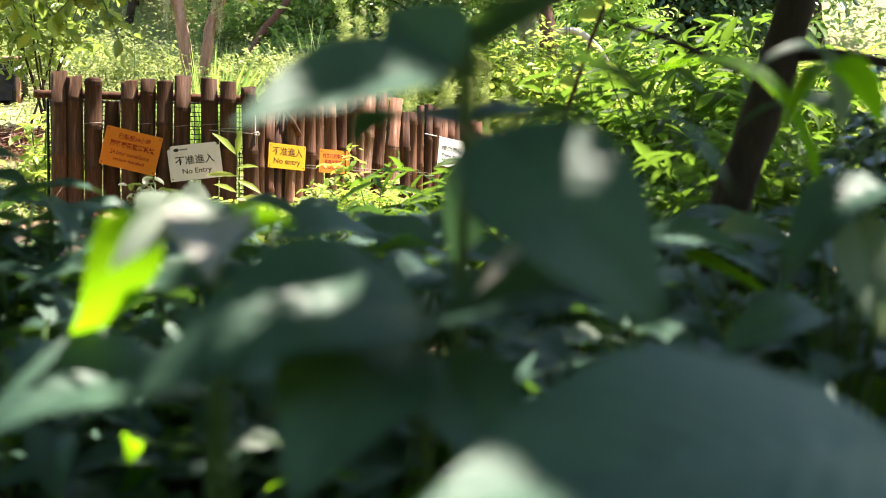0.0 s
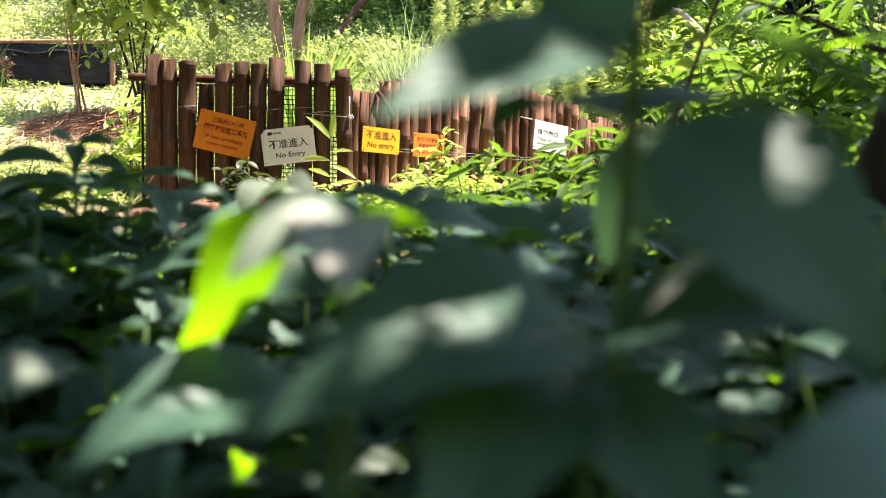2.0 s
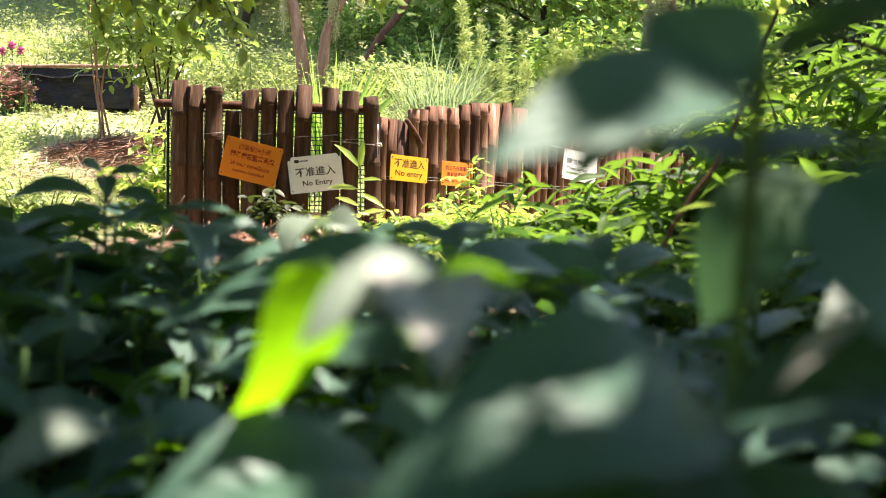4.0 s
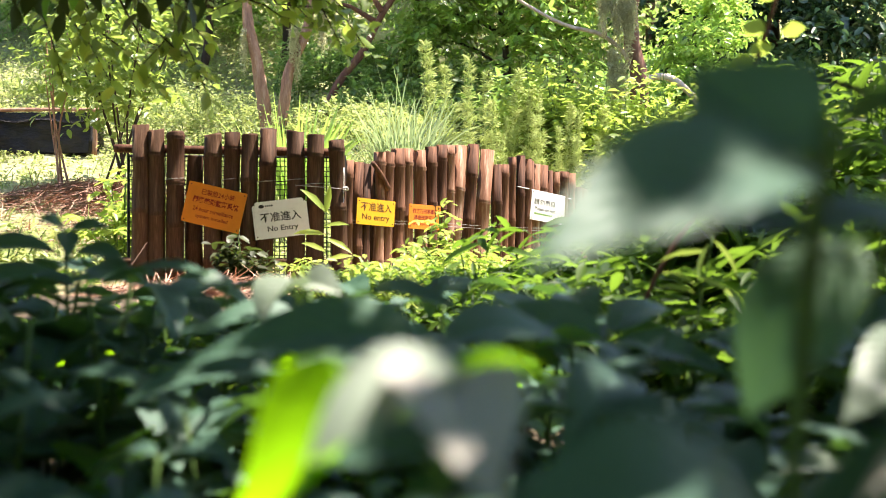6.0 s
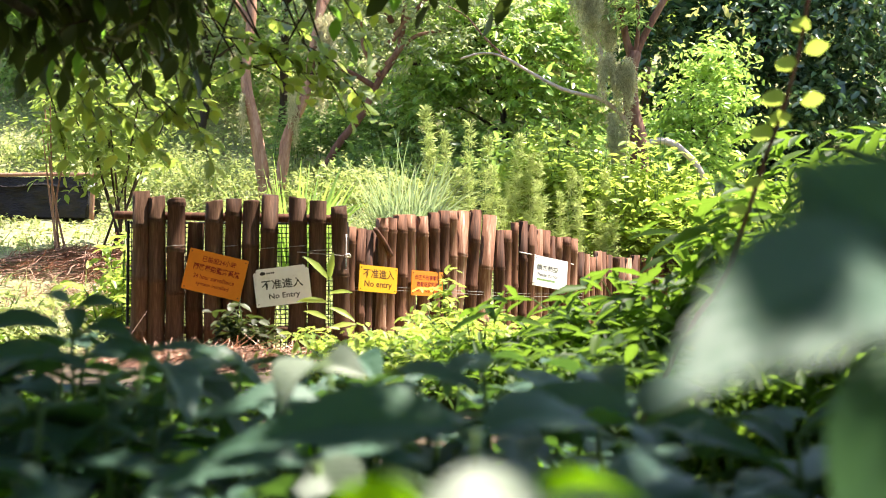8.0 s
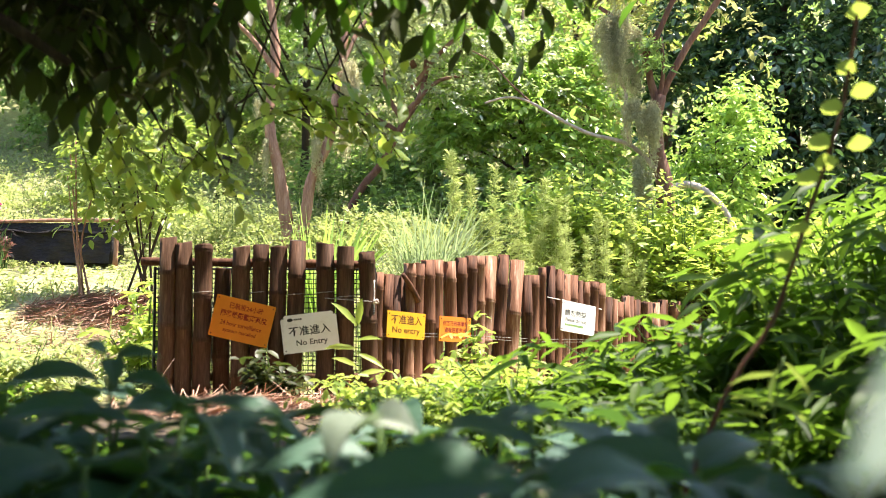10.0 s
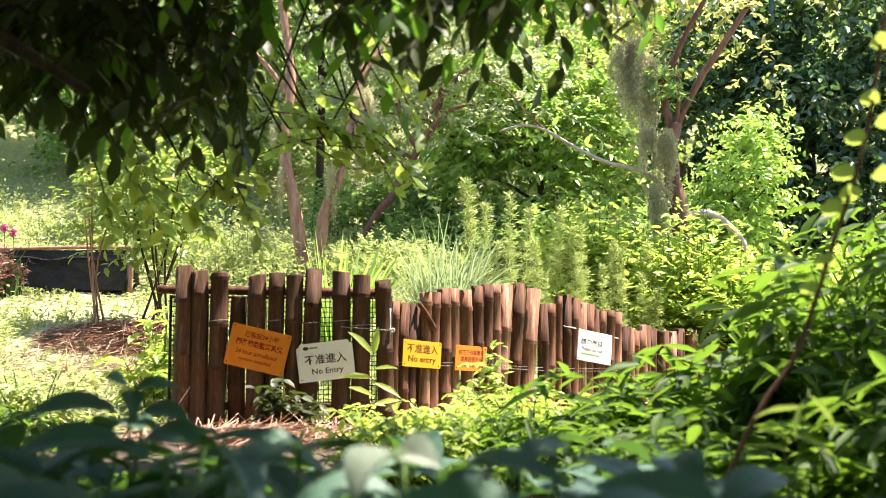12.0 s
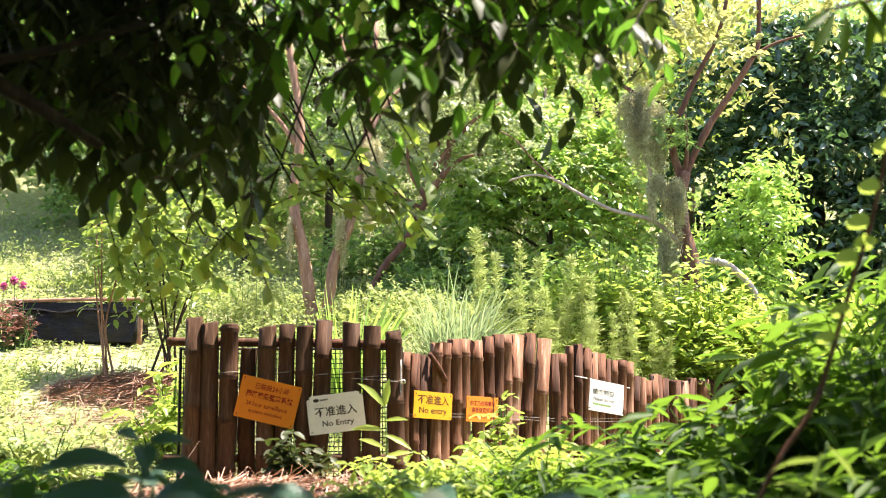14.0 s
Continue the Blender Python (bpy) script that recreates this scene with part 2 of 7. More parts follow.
# Shade and sun put into colour: near-black overhead leaves, bright leaves at the rim.
crown_shade = foliage("shade_toned_leaf", [(0.15, (0.016, 0.026, 0.006)), (0.6, (0.032, 0.05, 0.010)), (0.95, (0.055, 0.08, 0.015))], (0.16, 0.27, 0.022), 0.2, 0.5, spec=0.3)
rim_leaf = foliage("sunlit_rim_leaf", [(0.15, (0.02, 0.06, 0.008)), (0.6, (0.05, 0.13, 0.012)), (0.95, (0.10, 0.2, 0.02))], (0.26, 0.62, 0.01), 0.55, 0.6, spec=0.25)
crown_mid = foliage("woodland_leaf", [(0.1, (0.025, 0.06, 0.02)), (0.45, (0.095, 0.20, 0.045)), (0.9, (0.33, 0.45, 0.14))], (0.40, 0.70, 0.07), 0.44, 0.28, spec=0.9)
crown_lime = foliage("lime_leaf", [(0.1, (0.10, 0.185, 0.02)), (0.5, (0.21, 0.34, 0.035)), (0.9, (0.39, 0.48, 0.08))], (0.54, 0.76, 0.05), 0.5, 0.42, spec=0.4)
crown_olive = foliage("olive_leaf", [(0.1, (0.09, 0.12, 0.035)), (0.5, (0.24, 0.29, 0.09)), (0.85, (0.44, 0.46, 0.17)), (1.0, (0.55, 0.30, 0.08))], (0.58, 0.66, 0.13), 0.46, 0.32, spec=0.7)
vine_dark = foliage("dark_vine_leaf", [(0.1, (0.016, 0.042, 0.02)), (0.6, (0.045, 0.105, 0.042)), (0.95, (0.12, 0.22, 0.075))], (0.14, 0.32, 0.04), 0.25, 0.25, spec=0.8)
# Shade put into colour: base darkened, a few bright tones for sun flecks.
bush_leaf = foliage("shade_toned_lance_leaf", [(0.1, (0.008, 0.028, 0.004)), (0.5, (0.024, 0.066, 0.006)), (0.9, (0.09, 0.18, 0.012))], (0.26, 0.51, 0.0), 0.42, 0.5, spec=0.16)
herb = foliage("meadow_herb", [(0.1, (0.09, 0.16, 0.04)), (0.5, (0.23, 0.33, 0.09)), (0.9, (0.46, 0.51, 0.19))], (0.50, 0.65, 0.13), 0.44, 0.5, spec=0.4)
silver_leaf = foliage("grey_green_leaf", [(0.1, (0.05, 0.09, 0.045)), (0.45, (0.22, 0.31, 0.15)), (0.9, (0.56, 0.61, 0.38))], (0.50, 0.66, 0.20), 0.44, 0.27, spec=0.9)
hill_leaf = foliage("hillside_leaf", [(0.1, (0.02, 0.055, 0.018)), (0.4, (0.10, 0.21, 0.05)), (0.9, (0.42, 0.54, 0.19))], (0.44, 0.76, 0.08), 0.44, 0.27, spec=0.9)
bright_leaf = foliage("bright_green_leaf", [(0.1, (0.04, 0.10, 0.018)), (0.45, (0.18, 0.34, 0.05)), (0.9, (0.45, 0.58, 0.15))], (0.48, 0.80, 0.06), 0.46, 0.3, spec=0.8)
young_leaf = foliage("young_tree_leaf", [(0.1, (0.045, 0.09, 0.014)), (0.5, (0.115, 0.195, 0.030)), (0.9, (0.26, 0.36, 0.065))], (0.44, 0.65, 0.05), 0.42, 0.4)
grass_mat = foliage("grass_blade", [(0.1, (0.085, 0.16, 0.045)), (0.5, (0.18, 0.29, 0.085)), (0.9, (0.34, 0.43, 0.17))], (0.40, 0.56, 0.10), 0.4, 0.4)
tuft_blade = foliage("blue_green_blade", [(0.1, (0.10, 0.17, 0.08)), (0.5, (0.21, 0.31, 0.15)), (0.9, (0.42, 0.50, 0.30))], (0.36, 0.52, 0.16), 0.4, 0.25, spec=0.9)
feather = foliage("feathery_herb", [(0.1, (0.35, 0.47, 0.15)), (0.5, (0.48, 0.60, 0.22)), (0.9, (0.60, 0.72, 0.31))], (0.66, 0.84, 0.24), 0.6, 0.6, spec=0.2)
red_leaf = foliage("reddish_leaf", [(0.1, (0.09, 0.045, 0.035)), (0.5, (0.19, 0.10, 0.075)), (0.9, (0.30, 0.22, 0.16))], (0.32, 0.16, 0.1), 0.35, 0.45)


# ---- building blocks ----
def rise(x, y):
    """Height of the ground: a low bank before the fence, a slope behind it, a wooded hillside beyond."""
    x, y = np.asarray(x, float), np.asarray(y, float)
    s = np.clip((y - 2.6) / 2.6, 0, 1)
    z = -0.30 + 0.30 * s * s * (3 - 2 * s)
    start = 6.0 + 0.75 * np.clip(x + 0.2, 0, 2.2)
    z = z + 0.225 * np.clip(y - start, 0, 6.0)
    z = z + 0.42 * np.clip(y - 12.5, 0, 26) + 0.12 * np.clip(y - 38.5, 0, 60)
    z = z + 0.03 * np.sin(1.7 * x + 0.8 * y) * np.clip((y - 6) / 3, 0, 1)
    return z


def gz(x, y):
    return float(rise(x, y))


def mesh_of(name, verts, faces_tri=None, faces_quad=None, material=None, smooth=True, uv=None):
    """A mesh from arrays of corners."""
    me = bpy.data.meshes.new(name)
    v = np.asarray(verts, np.float32).reshape(-1, 3)
    ft = np.asarray(faces_tri, np.int32).reshape(-1, 3) if faces_tri is not None else np.zeros((0, 3), np.int32)
    fq = np.asarray(faces_quad, np.int32).reshape(-1, 4) if faces_quad is not None else np.zeros((0, 4), np.int32)
    me.vertices.add(len(v))
    me.vertices.foreach_set("co", v.ravel())
    loops = np.concatenate([ft.ravel(), fq.ravel()])
    me.loops.add(len(loops))
    me.loops.foreach_set("vertex_index", loops)
    starts = np.concatenate([np.arange(len(ft)) * 3, len(ft) * 3 + np.arange(len(fq)) * 4]).astype(np.int32)
    me.polygons.add(len(starts))
    me.polygons.foreach_set("loop_start", starts)
    me.polygons.foreach_set("use_smooth", np.full(len(starts), smooth))
    if uv is not None:
        layer = me.uv_layers.new(name="UVMap")
        layer.data.foreach_set("uv", np.asarray(uv, np.float32)[loops].ravel())
    me.update(calc_edges=True)
    me.validate()
    if material:
        me.materials.append(material)
    return me


def piece(name, me, parent=None, label="", m=None):
    """Links one mesh as a part under a thing."""
    ob = new(name, me)
    if parent is not None:
        ob.parent = parent
    if m is not None:
        ob.matrix_basis = m
    if label:
        ob["label"] = label
    return ob


def part(name, bm, material, parent, label="", m=None, smooth=True):
    me = bpy.data.meshes.new(name)
    for f in bm.faces:
        f.smooth = smooth
    bm.to_mesh(me)
    bm.free()
    me.materials.append(material)
    return piece(name, me, parent, label, m)


def base(name, x, y, z, label, category, group="", rz=0.0, kind=""):
    ob = new(name)
    ob.empty_display_size = 0.1
    ob.matrix_basis = pose(x, y, z, 0, 0, rz)
    return tagged(ob, label, category, group, kind)


def unit(a):
    return a / np.maximum(np.linalg.norm(a, axis=-1, keepdims=True), 1e-9)


KITE = (np.array([(0, 0, 0), (0.30, 0.46, 0.06), (0.70, 0.40, 0.03), (1, 0, -0.10), (0.70, -0.40, 0.03), (0.30, -0.46, 0.06)]),
        np.array([(0, 2, 1), (0, 3, 2), (0, 5, 4), (0, 4, 3)]))
OVAL = (np.array([(0, 0, 0), (0.22, 0.36, 0.05), (0.55, 0.5, 0.05), (0.82, 0.27, -0.02), (1, 0, -0.12), (0.82, -0.27, -0.02), (0.55, -0.5, 0.05), (0.22, -0.36, 0.05), (0.3, 0, -0.02), (0.68, 0, -0.03)]),
        np.array([(0, 8, 1), (1, 8, 2), (8, 9, 2), (2, 9, 3), (9, 4, 3), (0, 7, 8), (7, 6, 8), (8, 6, 9), (6, 5, 9), (9, 5, 4)]))


def leaf_mesh(name, p, d, n, length, width, material, shape=KITE):
    """Many small leaves in one mesh: base points, ways to the tip, upper sides, lengths and widths."""
    tv, tf = shape
    d = unit(d)
    s = unit(np.cross(n, d))
    n = np.cross(d, s)
    length, width = np.broadcast_to(length, len(p)), np.broadcast_to(width, len(p))
    v = p[:, None] + d[:, None] * (tv[:, 0][None, :, None] * length[:, None, None]) + s[:, None] * (tv[:, 1][None, :, None] * width[:, None, None]) + n[:, None] * (tv[:, 2][None, :, None] * length[:, None, None])
    f = tf[None] + (np.arange(len(p)) * len(tv))[:, None, None]
    return mesh_of(name, v, faces_tri=f, material=material)


def sprigs(r, p, d, length, k, droop=0.35, spread=0.85, wild=0.3):
    """Leaves set alternately along drooping twigs that start at p and go along d. Returns bases, ways, upper sides."""
    d = unit(d)
    length = np.broadcast_to(length, len(p))
    t = (np.arange(k) + 0.6) / k
    g = np.array([0, 0, -1.0])
    pos = p[:, None] + d[:, None] * (length[:, None] * t)[..., None] + g * (droop * length[:, None] * t * t)[..., None]
    tan = unit(d[:, None] + g * (2 * droop * t)[None, :, None])
    side = unit(np.cross(tan, np.array([0, 0, 1.0])) + 1e-6)
    sign = np.where(np.arange(k) % 2 == 0, 1.0, -1.0)[None, :, None]
    way = tan * 0.55 + side * sign * spread + r.normal(0, wild, tan.shape) + g * 0.15
    up = np.array([0, 0, 1.0]) + r.normal(0, wild * 1.1, tan.shape)
    return pos.reshape(-1, 3), way.reshape(-1, 3), up.reshape(-1, 3)


def strips(name, p, d, length, width, bend, material, segs=4, toward=(0, 0, -1.0), taper=1.0):
    """Arching blades: grass, straps, strands."""
    n = len(p)
    d = unit(d)
    length, width, bend = (np.broadcast_to(a, n) for a in (length, width, bend))
    t = np.linspace(0, 1, segs + 1)
    mid = p[:, None] + d[:, None] * (length[:, None] * t)[..., None] + np.array(toward) * (bend[:, None] * length[:, None] * t * t)[..., None]
    side = unit(np.cross(d, np.array([0.31, 0.17, 1.0])) + 1e-6)
    w = width[:, None] * np.clip(np.minimum(1.0, 0.55 + 2.5 * t) * (1 - t ** 2.2 * taper), 0.03, 1) * 0.5
    v = np.stack([mid - side[:, None] * w[..., None], mid + side[:, None] * w[..., None]], 2)
    idx = np.arange(n)[:, None] * (2 * (segs + 1)) + 2 * np.arange(segs)[None]
    q = np.stack([idx, idx + 1, idx + 3, idx + 2], -1)
    return mesh_of(name, v, faces_quad=q, material=material)


def tube_arrays(points, radii, sides=9, rough=0.0, seed=0):
    pts = np.asarray(points, float)
    rad = np.asarray(radii, float)
    tan = unit(np.gradient(pts, axis=0))
    ref = np.array([0.13, 1.0, 0.21]) if abs(tan[:, 1]).mean() < 0.8 else np.array([1.0, 0.1, 0.2])
    a = unit(np.cross(tan, ref))
    b = np.cross(tan, a)
    ang = np.arange(sides) / sides * 2 * math.pi
    rr = np.random.default_rng(seed).normal(0, rough, (len(pts), sides)) * rad[:, None] + rad[:, None]
    v = pts[:, None] + (a[:, None] * np.cos(ang)[None, :, None] + b[:, None] * np.sin(ang)[None, :, None]) * rr[..., None]
    i = np.arange(len(pts) - 1)[:, None] * sides
    j = np.arange(sides)[None]
    k = (j + 1) % sides
    q = np.stack([i + j, i + k, i + sides + k, i + sides + j], -1).reshape(-1, 4)
    return v.reshape(-1, 3), q


def smooth_line(points, n):
    """More points along a bent line."""
    p = np.asarray(points, float)
    s = np.linspace(0, len(p) - 1, n)
    out = []
    for u in s:
        i = min(int(u), len(p) - 2)
        f = u - i
        p0, p1, p2, p3 = p[max(i - 1, 0)], p[i], p[i + 1], p[min(i + 2, len(p) - 1)]
        out.append(0.5 * (2 * p1 + (p2 - p0) * f + (2 * p0 - 5 * p1 + 4 * p2 - p3) * f * f + (3 * p1 - p0 - 3 * p2 + p3) * f ** 3))
    return np.array(out)


def tube(name, points, r0, r1, material, parent, sides=9, n=14, rough=0.05, label="", seed=1, knots=0.0):
    line = smooth_line(points, n)
    r = np.random.default_rng(seed)
    rad = np.linspace(r0, r1, n) * (1 + knots * r.normal(0, 1, n))
    v, q = tube_arrays(line, rad, sides, rough, seed)
    v = np.vstack([v, line[:1], line[-1:]])
    t0 = [(len(v) - 2, (j + 1) % sides, j) for j in range(sides)]
    t1 = [(len(v) - 1, (n - 1) * sides + j, (n - 1) * sides + (j + 1) % sides) for j in range(sides)]
    return piece(name, mesh_of(name, v, faces_tri=t0 + t1, faces_quad=q, material=material), parent, label)


def many_tubes(name, lines, radii, material, parent, sides=5, label=""):
    vs, qs, o = [], [], 0
    for line, rad in zip(lines, radii):
        v, q = tube_arrays(line, rad, sides)
        vs.append(v)
        qs.append(q + o)
        o += len(v)
    return piece(name, mesh_of(name, np.vstack(vs), faces_quad=np.vstack(qs), material=material), parent, label)


def box_bm(sx, sy, sz, bevel=0.0):
    bm = bmesh.new()
    bmesh.ops.create_cube(bm, size=1)
    bmesh.ops.scale(bm, vec=(sx, sy, sz), verts=bm.verts)
    if bevel:
        bmesh.ops.bevel(bm, geom=bm.edges[:], offset=bevel, segments=2, affect="EDGES")
    return bm


# ---- ground ----
def build_ground():
    xs = np.concatenate([np.linspace(-90, -9, 12), np.linspace(-8, 8, 81), np.linspace(9, 90, 12)])
    ys = np.concatenate([np.linspace(-60, -3, 8), np.linspace(-2.5, 14, 84), np.linspace(14.5, 45, 24), np.linspace(48, 160, 8)])
    X, Y = np.meshgrid(xs, ys)
    Z = rise(X, Y) + np.where(np.abs(X) < 8.5, rng.normal(0, 0.008, X.shape), 0)
    v = np.stack([X, Y, Z], -1).reshape(-1, 3)
    w = len(xs)
    i = (np.arange(len(ys) - 1)[:, None] * w + np.arange(w - 1)[None]).ravel()
    q = np.stack([i, i + 1, i + w + 1, i + w], -1)
    tagged(piece("ground", mesh_of("ground", v, faces_quad=q, material=turf)), "sloping soil with leaf litter and thin grass", "ground", kind="structure")


build_ground()


# ---- bamboo gate and fence ----
def culm(name, parent, x, y, z0, z1, r, material, lean=(0.0, 0.0), seed=0, split=False):
    """A bamboo pole with ring nodes, a hollow cut top and a slight bow."""
    q = np.random.default_rng(seed)
    h = z1 - z0
    step = q.uniform(0.20, 0.29)
    first = q.uniform(0.03, step)
    prof = [(0.0, 1.0)]
    u = first
    while u < h - 0.02:
        prof += [(u - 0.012, 0.985), (u - 0.004, 1.11), (u, 1.01), (u + 0.005, 1.12), (u + 0.014, 0.99)]
        u += step * q.uniform(0.9, 1.12)
    prof += [(h - 0.003, 0.98), (h, 0.95)]
    prof = sorted(prof)
    tt = np.array([a for a, _ in prof])
    rr = np.array([b for _, b in prof]) * r * (1 - 0.06 * tt / h)
    bow = q.normal(0, 0.006)
    line = np.stack([lean[0] * tt + bow * np.sin(math.pi * tt / h), lean[1] * tt + 0 * tt, tt], -1)
    sides = 14
    v, f = tube_arrays(line, rr, sides, 0.012, seed)
    v = v.reshape(len(prof), sides, 3)
    cut = q.normal(0, 0.10, 2)
    v[-1, :, 2] += cut[0] * (v[-1, :, 0] - line[-1, 0]) + cut[1] * (v[-1, :, 1] - line[-1, 1])
    if split:
        v[-1, :, 2] -= np.abs(q.normal(0, 0.018, sides))
    inner = v[-1].copy()
    inner[:, :2] = line[-1, :2] + (inner[:, :2] - line[-1, :2]) * 0.80
    deep = inner.copy()
    deep[:, 2] -= 0.05
    n = len(prof)
    allv = np.vstack([v.reshape(-1, 3), inner, deep, deep.mean(0, keepdims=True)])
    j = np.arange(sides)
    k = (j + 1) % sides
    ring = lambda a, b: np.stack([a * sides + j, a * sides + k, b * sides + k, b * sides + j], -1)
    f = np.vstack([f, ring(n - 1, n), ring(n, n + 1)])
    tri = np.stack([(n + 1) * sides + j, (n + 1) * sides + k, np.full(sides, len(allv) - 1)], -1)
    me = mesh_of(name, allv, faces_tri=tri, faces_quad=f, material=material)
    me.materials.append(bamboo_inside)
    idx = np.zeros(len(me.polygons), np.int32)
    idx[:sides] = 1
    idx[-sides:] = 1
    me.polygons.foreach_set("material_index", idx)
    return piece(name, me, parent, m=pose(x, y, z0))


def wire_loop(name, parent, x, y, z, r, material=steel, thick=0.0016, tilt=0.0):
    a = np.linspace(0, 2 * math.pi, 17)
    line = np.stack([r * np.cos(a), r * np.sin(a), tilt * np.cos(a)], -1)
    v, q = tube_arrays(line, np.full(len(a), thick), 5)
    return piece(name, mesh_of(name, v, faces_quad=q, material=material), parent, m=pose(x, y, z))


GATE_Y = 5.82


def build_gate():
    gate = base("bamboo_gate", -0.72, GATE_Y, gz(-0.7, GATE_Y), "gate of upright brown bamboo poles backed with black plastic net", "gate")
    ox, oy, oz = gate.matrix_basis.translation
    tops = ((-1.193, 0.804, 0.036, 0.012), (-1.116, 0.779, 0.035, 0.0), (-1.021, 0.765, 0.037, 0.006), (-0.932, 0.654, 0.035, 0.0),
            (-0.838, 0.757, 0.037, 0.0), (-0.746, 0.771, 0.034, 0.03), (-0.659, 0.757, 0.036, 0.01), (-0.570, 0.789, 0.036, 0.035),
            (-0.436, 0.776, 0.038, 0.0), (-0.336, 0.762, 0.037, 0.008), (-0.233, 0.737, 0.034, -0.035))
    for i, (x, zt, r, lean) in enumerate(tops):
        culm("pole", gate, x - lean * 0.75 - ox, (0.05 if i == 3 else 0.0), -0.06, zt - oz, r * 1.24, bamboo, (lean, 0.0), 100 + i)
    # rail behind the poles
    a = np.linspace(-1.335, -0.245, 30) - ox
    rr = np.full(30, 0.021)
    rr[[6, 14, 22]] *= 1.12
    line = np.stack([a, np.full(30, 0.064), 0.690 - oz - 0.012 * (a - a[0])], -1)
    v, q = tube_arrays(line, rr, 10)
    v = np.vstack([v, line[:1], line[-1:]])
    caps = [(len(v) - 2, (j + 1) % 10, j) for j in range(10)] + [(len(v) - 1, 290 + j, 290 + (j + 1) % 10) for j in range(10)]
    piece("rail", mesh_of("rail", v, caps, q, bamboo_old), gate, "horizontal bamboo rail behind the poles")
    line2 = line.copy()
    line2[:, 2] = 0.13 - oz
    v, q = tube_arrays(line2, rr, 10)
    piece("rail", mesh_of("rail", v, None, q, bamboo), gate)
    # plastic net
    bars = []
    x0, x1, z0, z1 = -1.275 - ox, -0.20 - ox, 0.02, 0.665 - oz
    n = np.random.default_rng(3)
    vs, qs, o = [], [], 0

    def bar(p, q_, w):
        nonlocal o
        v, f = tube_arrays(np.array([p, q_]), np.array([w, w]), 4)
        vs.append(v)
        qs.append(f + o)
        o += len(v)

    for x in np.arange(x0, x1, 0.0235):
        bar((x, 0.092, z0), (x + n.normal(0, 0.003), 0.092, z1), 0.0024)
    for z in np.arange(z0, z1, 0.0235):
        bar((x0, 0.095, z), (x1, 0.095, z + n.normal(0, 0.003)), 0.0024)
    for z in (z0 + 0.10, z1 - 0.01):
        bar((x0, 0.094, z), (x1, 0.094, z), 0.006)
    for x in (x0, x1):
        bar((x, 0.094, z0), (x, 0.094, z1), 0.008)
    piece("plastic_net", mesh_of("plastic_net", np.vstack(vs), None, np.vstack(qs), black_net), gate, "black square-holed plastic net")
    # wire ties and the pale cord on the last pole
    for i, (x, zt, r, lean) in enumerate(tops):
        if i in (2, 5, 7, 8, 9):
            wire_loop("wire_tie", gate, x - lean * 0.25 - ox, 0.0, 0.52 - oz + 0.01 * (i % 3), r * 1.24 + 0.0015, tilt=0.004)
    z = 0.50 - oz
    line = np.array([(-0.43 - ox, -0.046, z + 0.012), (-0.34 - ox, -0.047, z + 0.006), (-0.26 - ox, -0.044, z), (-0.205 - ox, -0.036, z - 0.004)])
    tube("wire_tie", line, 0.002, 0.002, steel, gate, 5, 8, 0.0)
    tube("cord", [(-0.196 - ox, -0.02, 0.60 - oz), (-0.197 - ox, -0.024, 0.45 - oz), (-0.195 - ox, -0.022, 0.25 - oz), (-0.196 - ox, -0.02, 0.02)], 0.0035, 0.0035, pale_cord, gate, 6, 10, 0.05, "pale cord hanging along the last pole")
    tube("cord", [(-0.20 - ox, -0.034, z - 0.003), (-0.18 - ox, -0.030, z + 0.004), (-0.178 - ox, -0.02, z - 0.01), (-0.20 - ox, -0.03, z - 0.008)], 0.005, 0.004, pale_cord, gate, 6, 10, 0.1)


build_gate()

FENCE = Matrix.Translation((-0.17, 5.98, 0)) @ Matrix.Rotation(radians(45), 4, "Z")


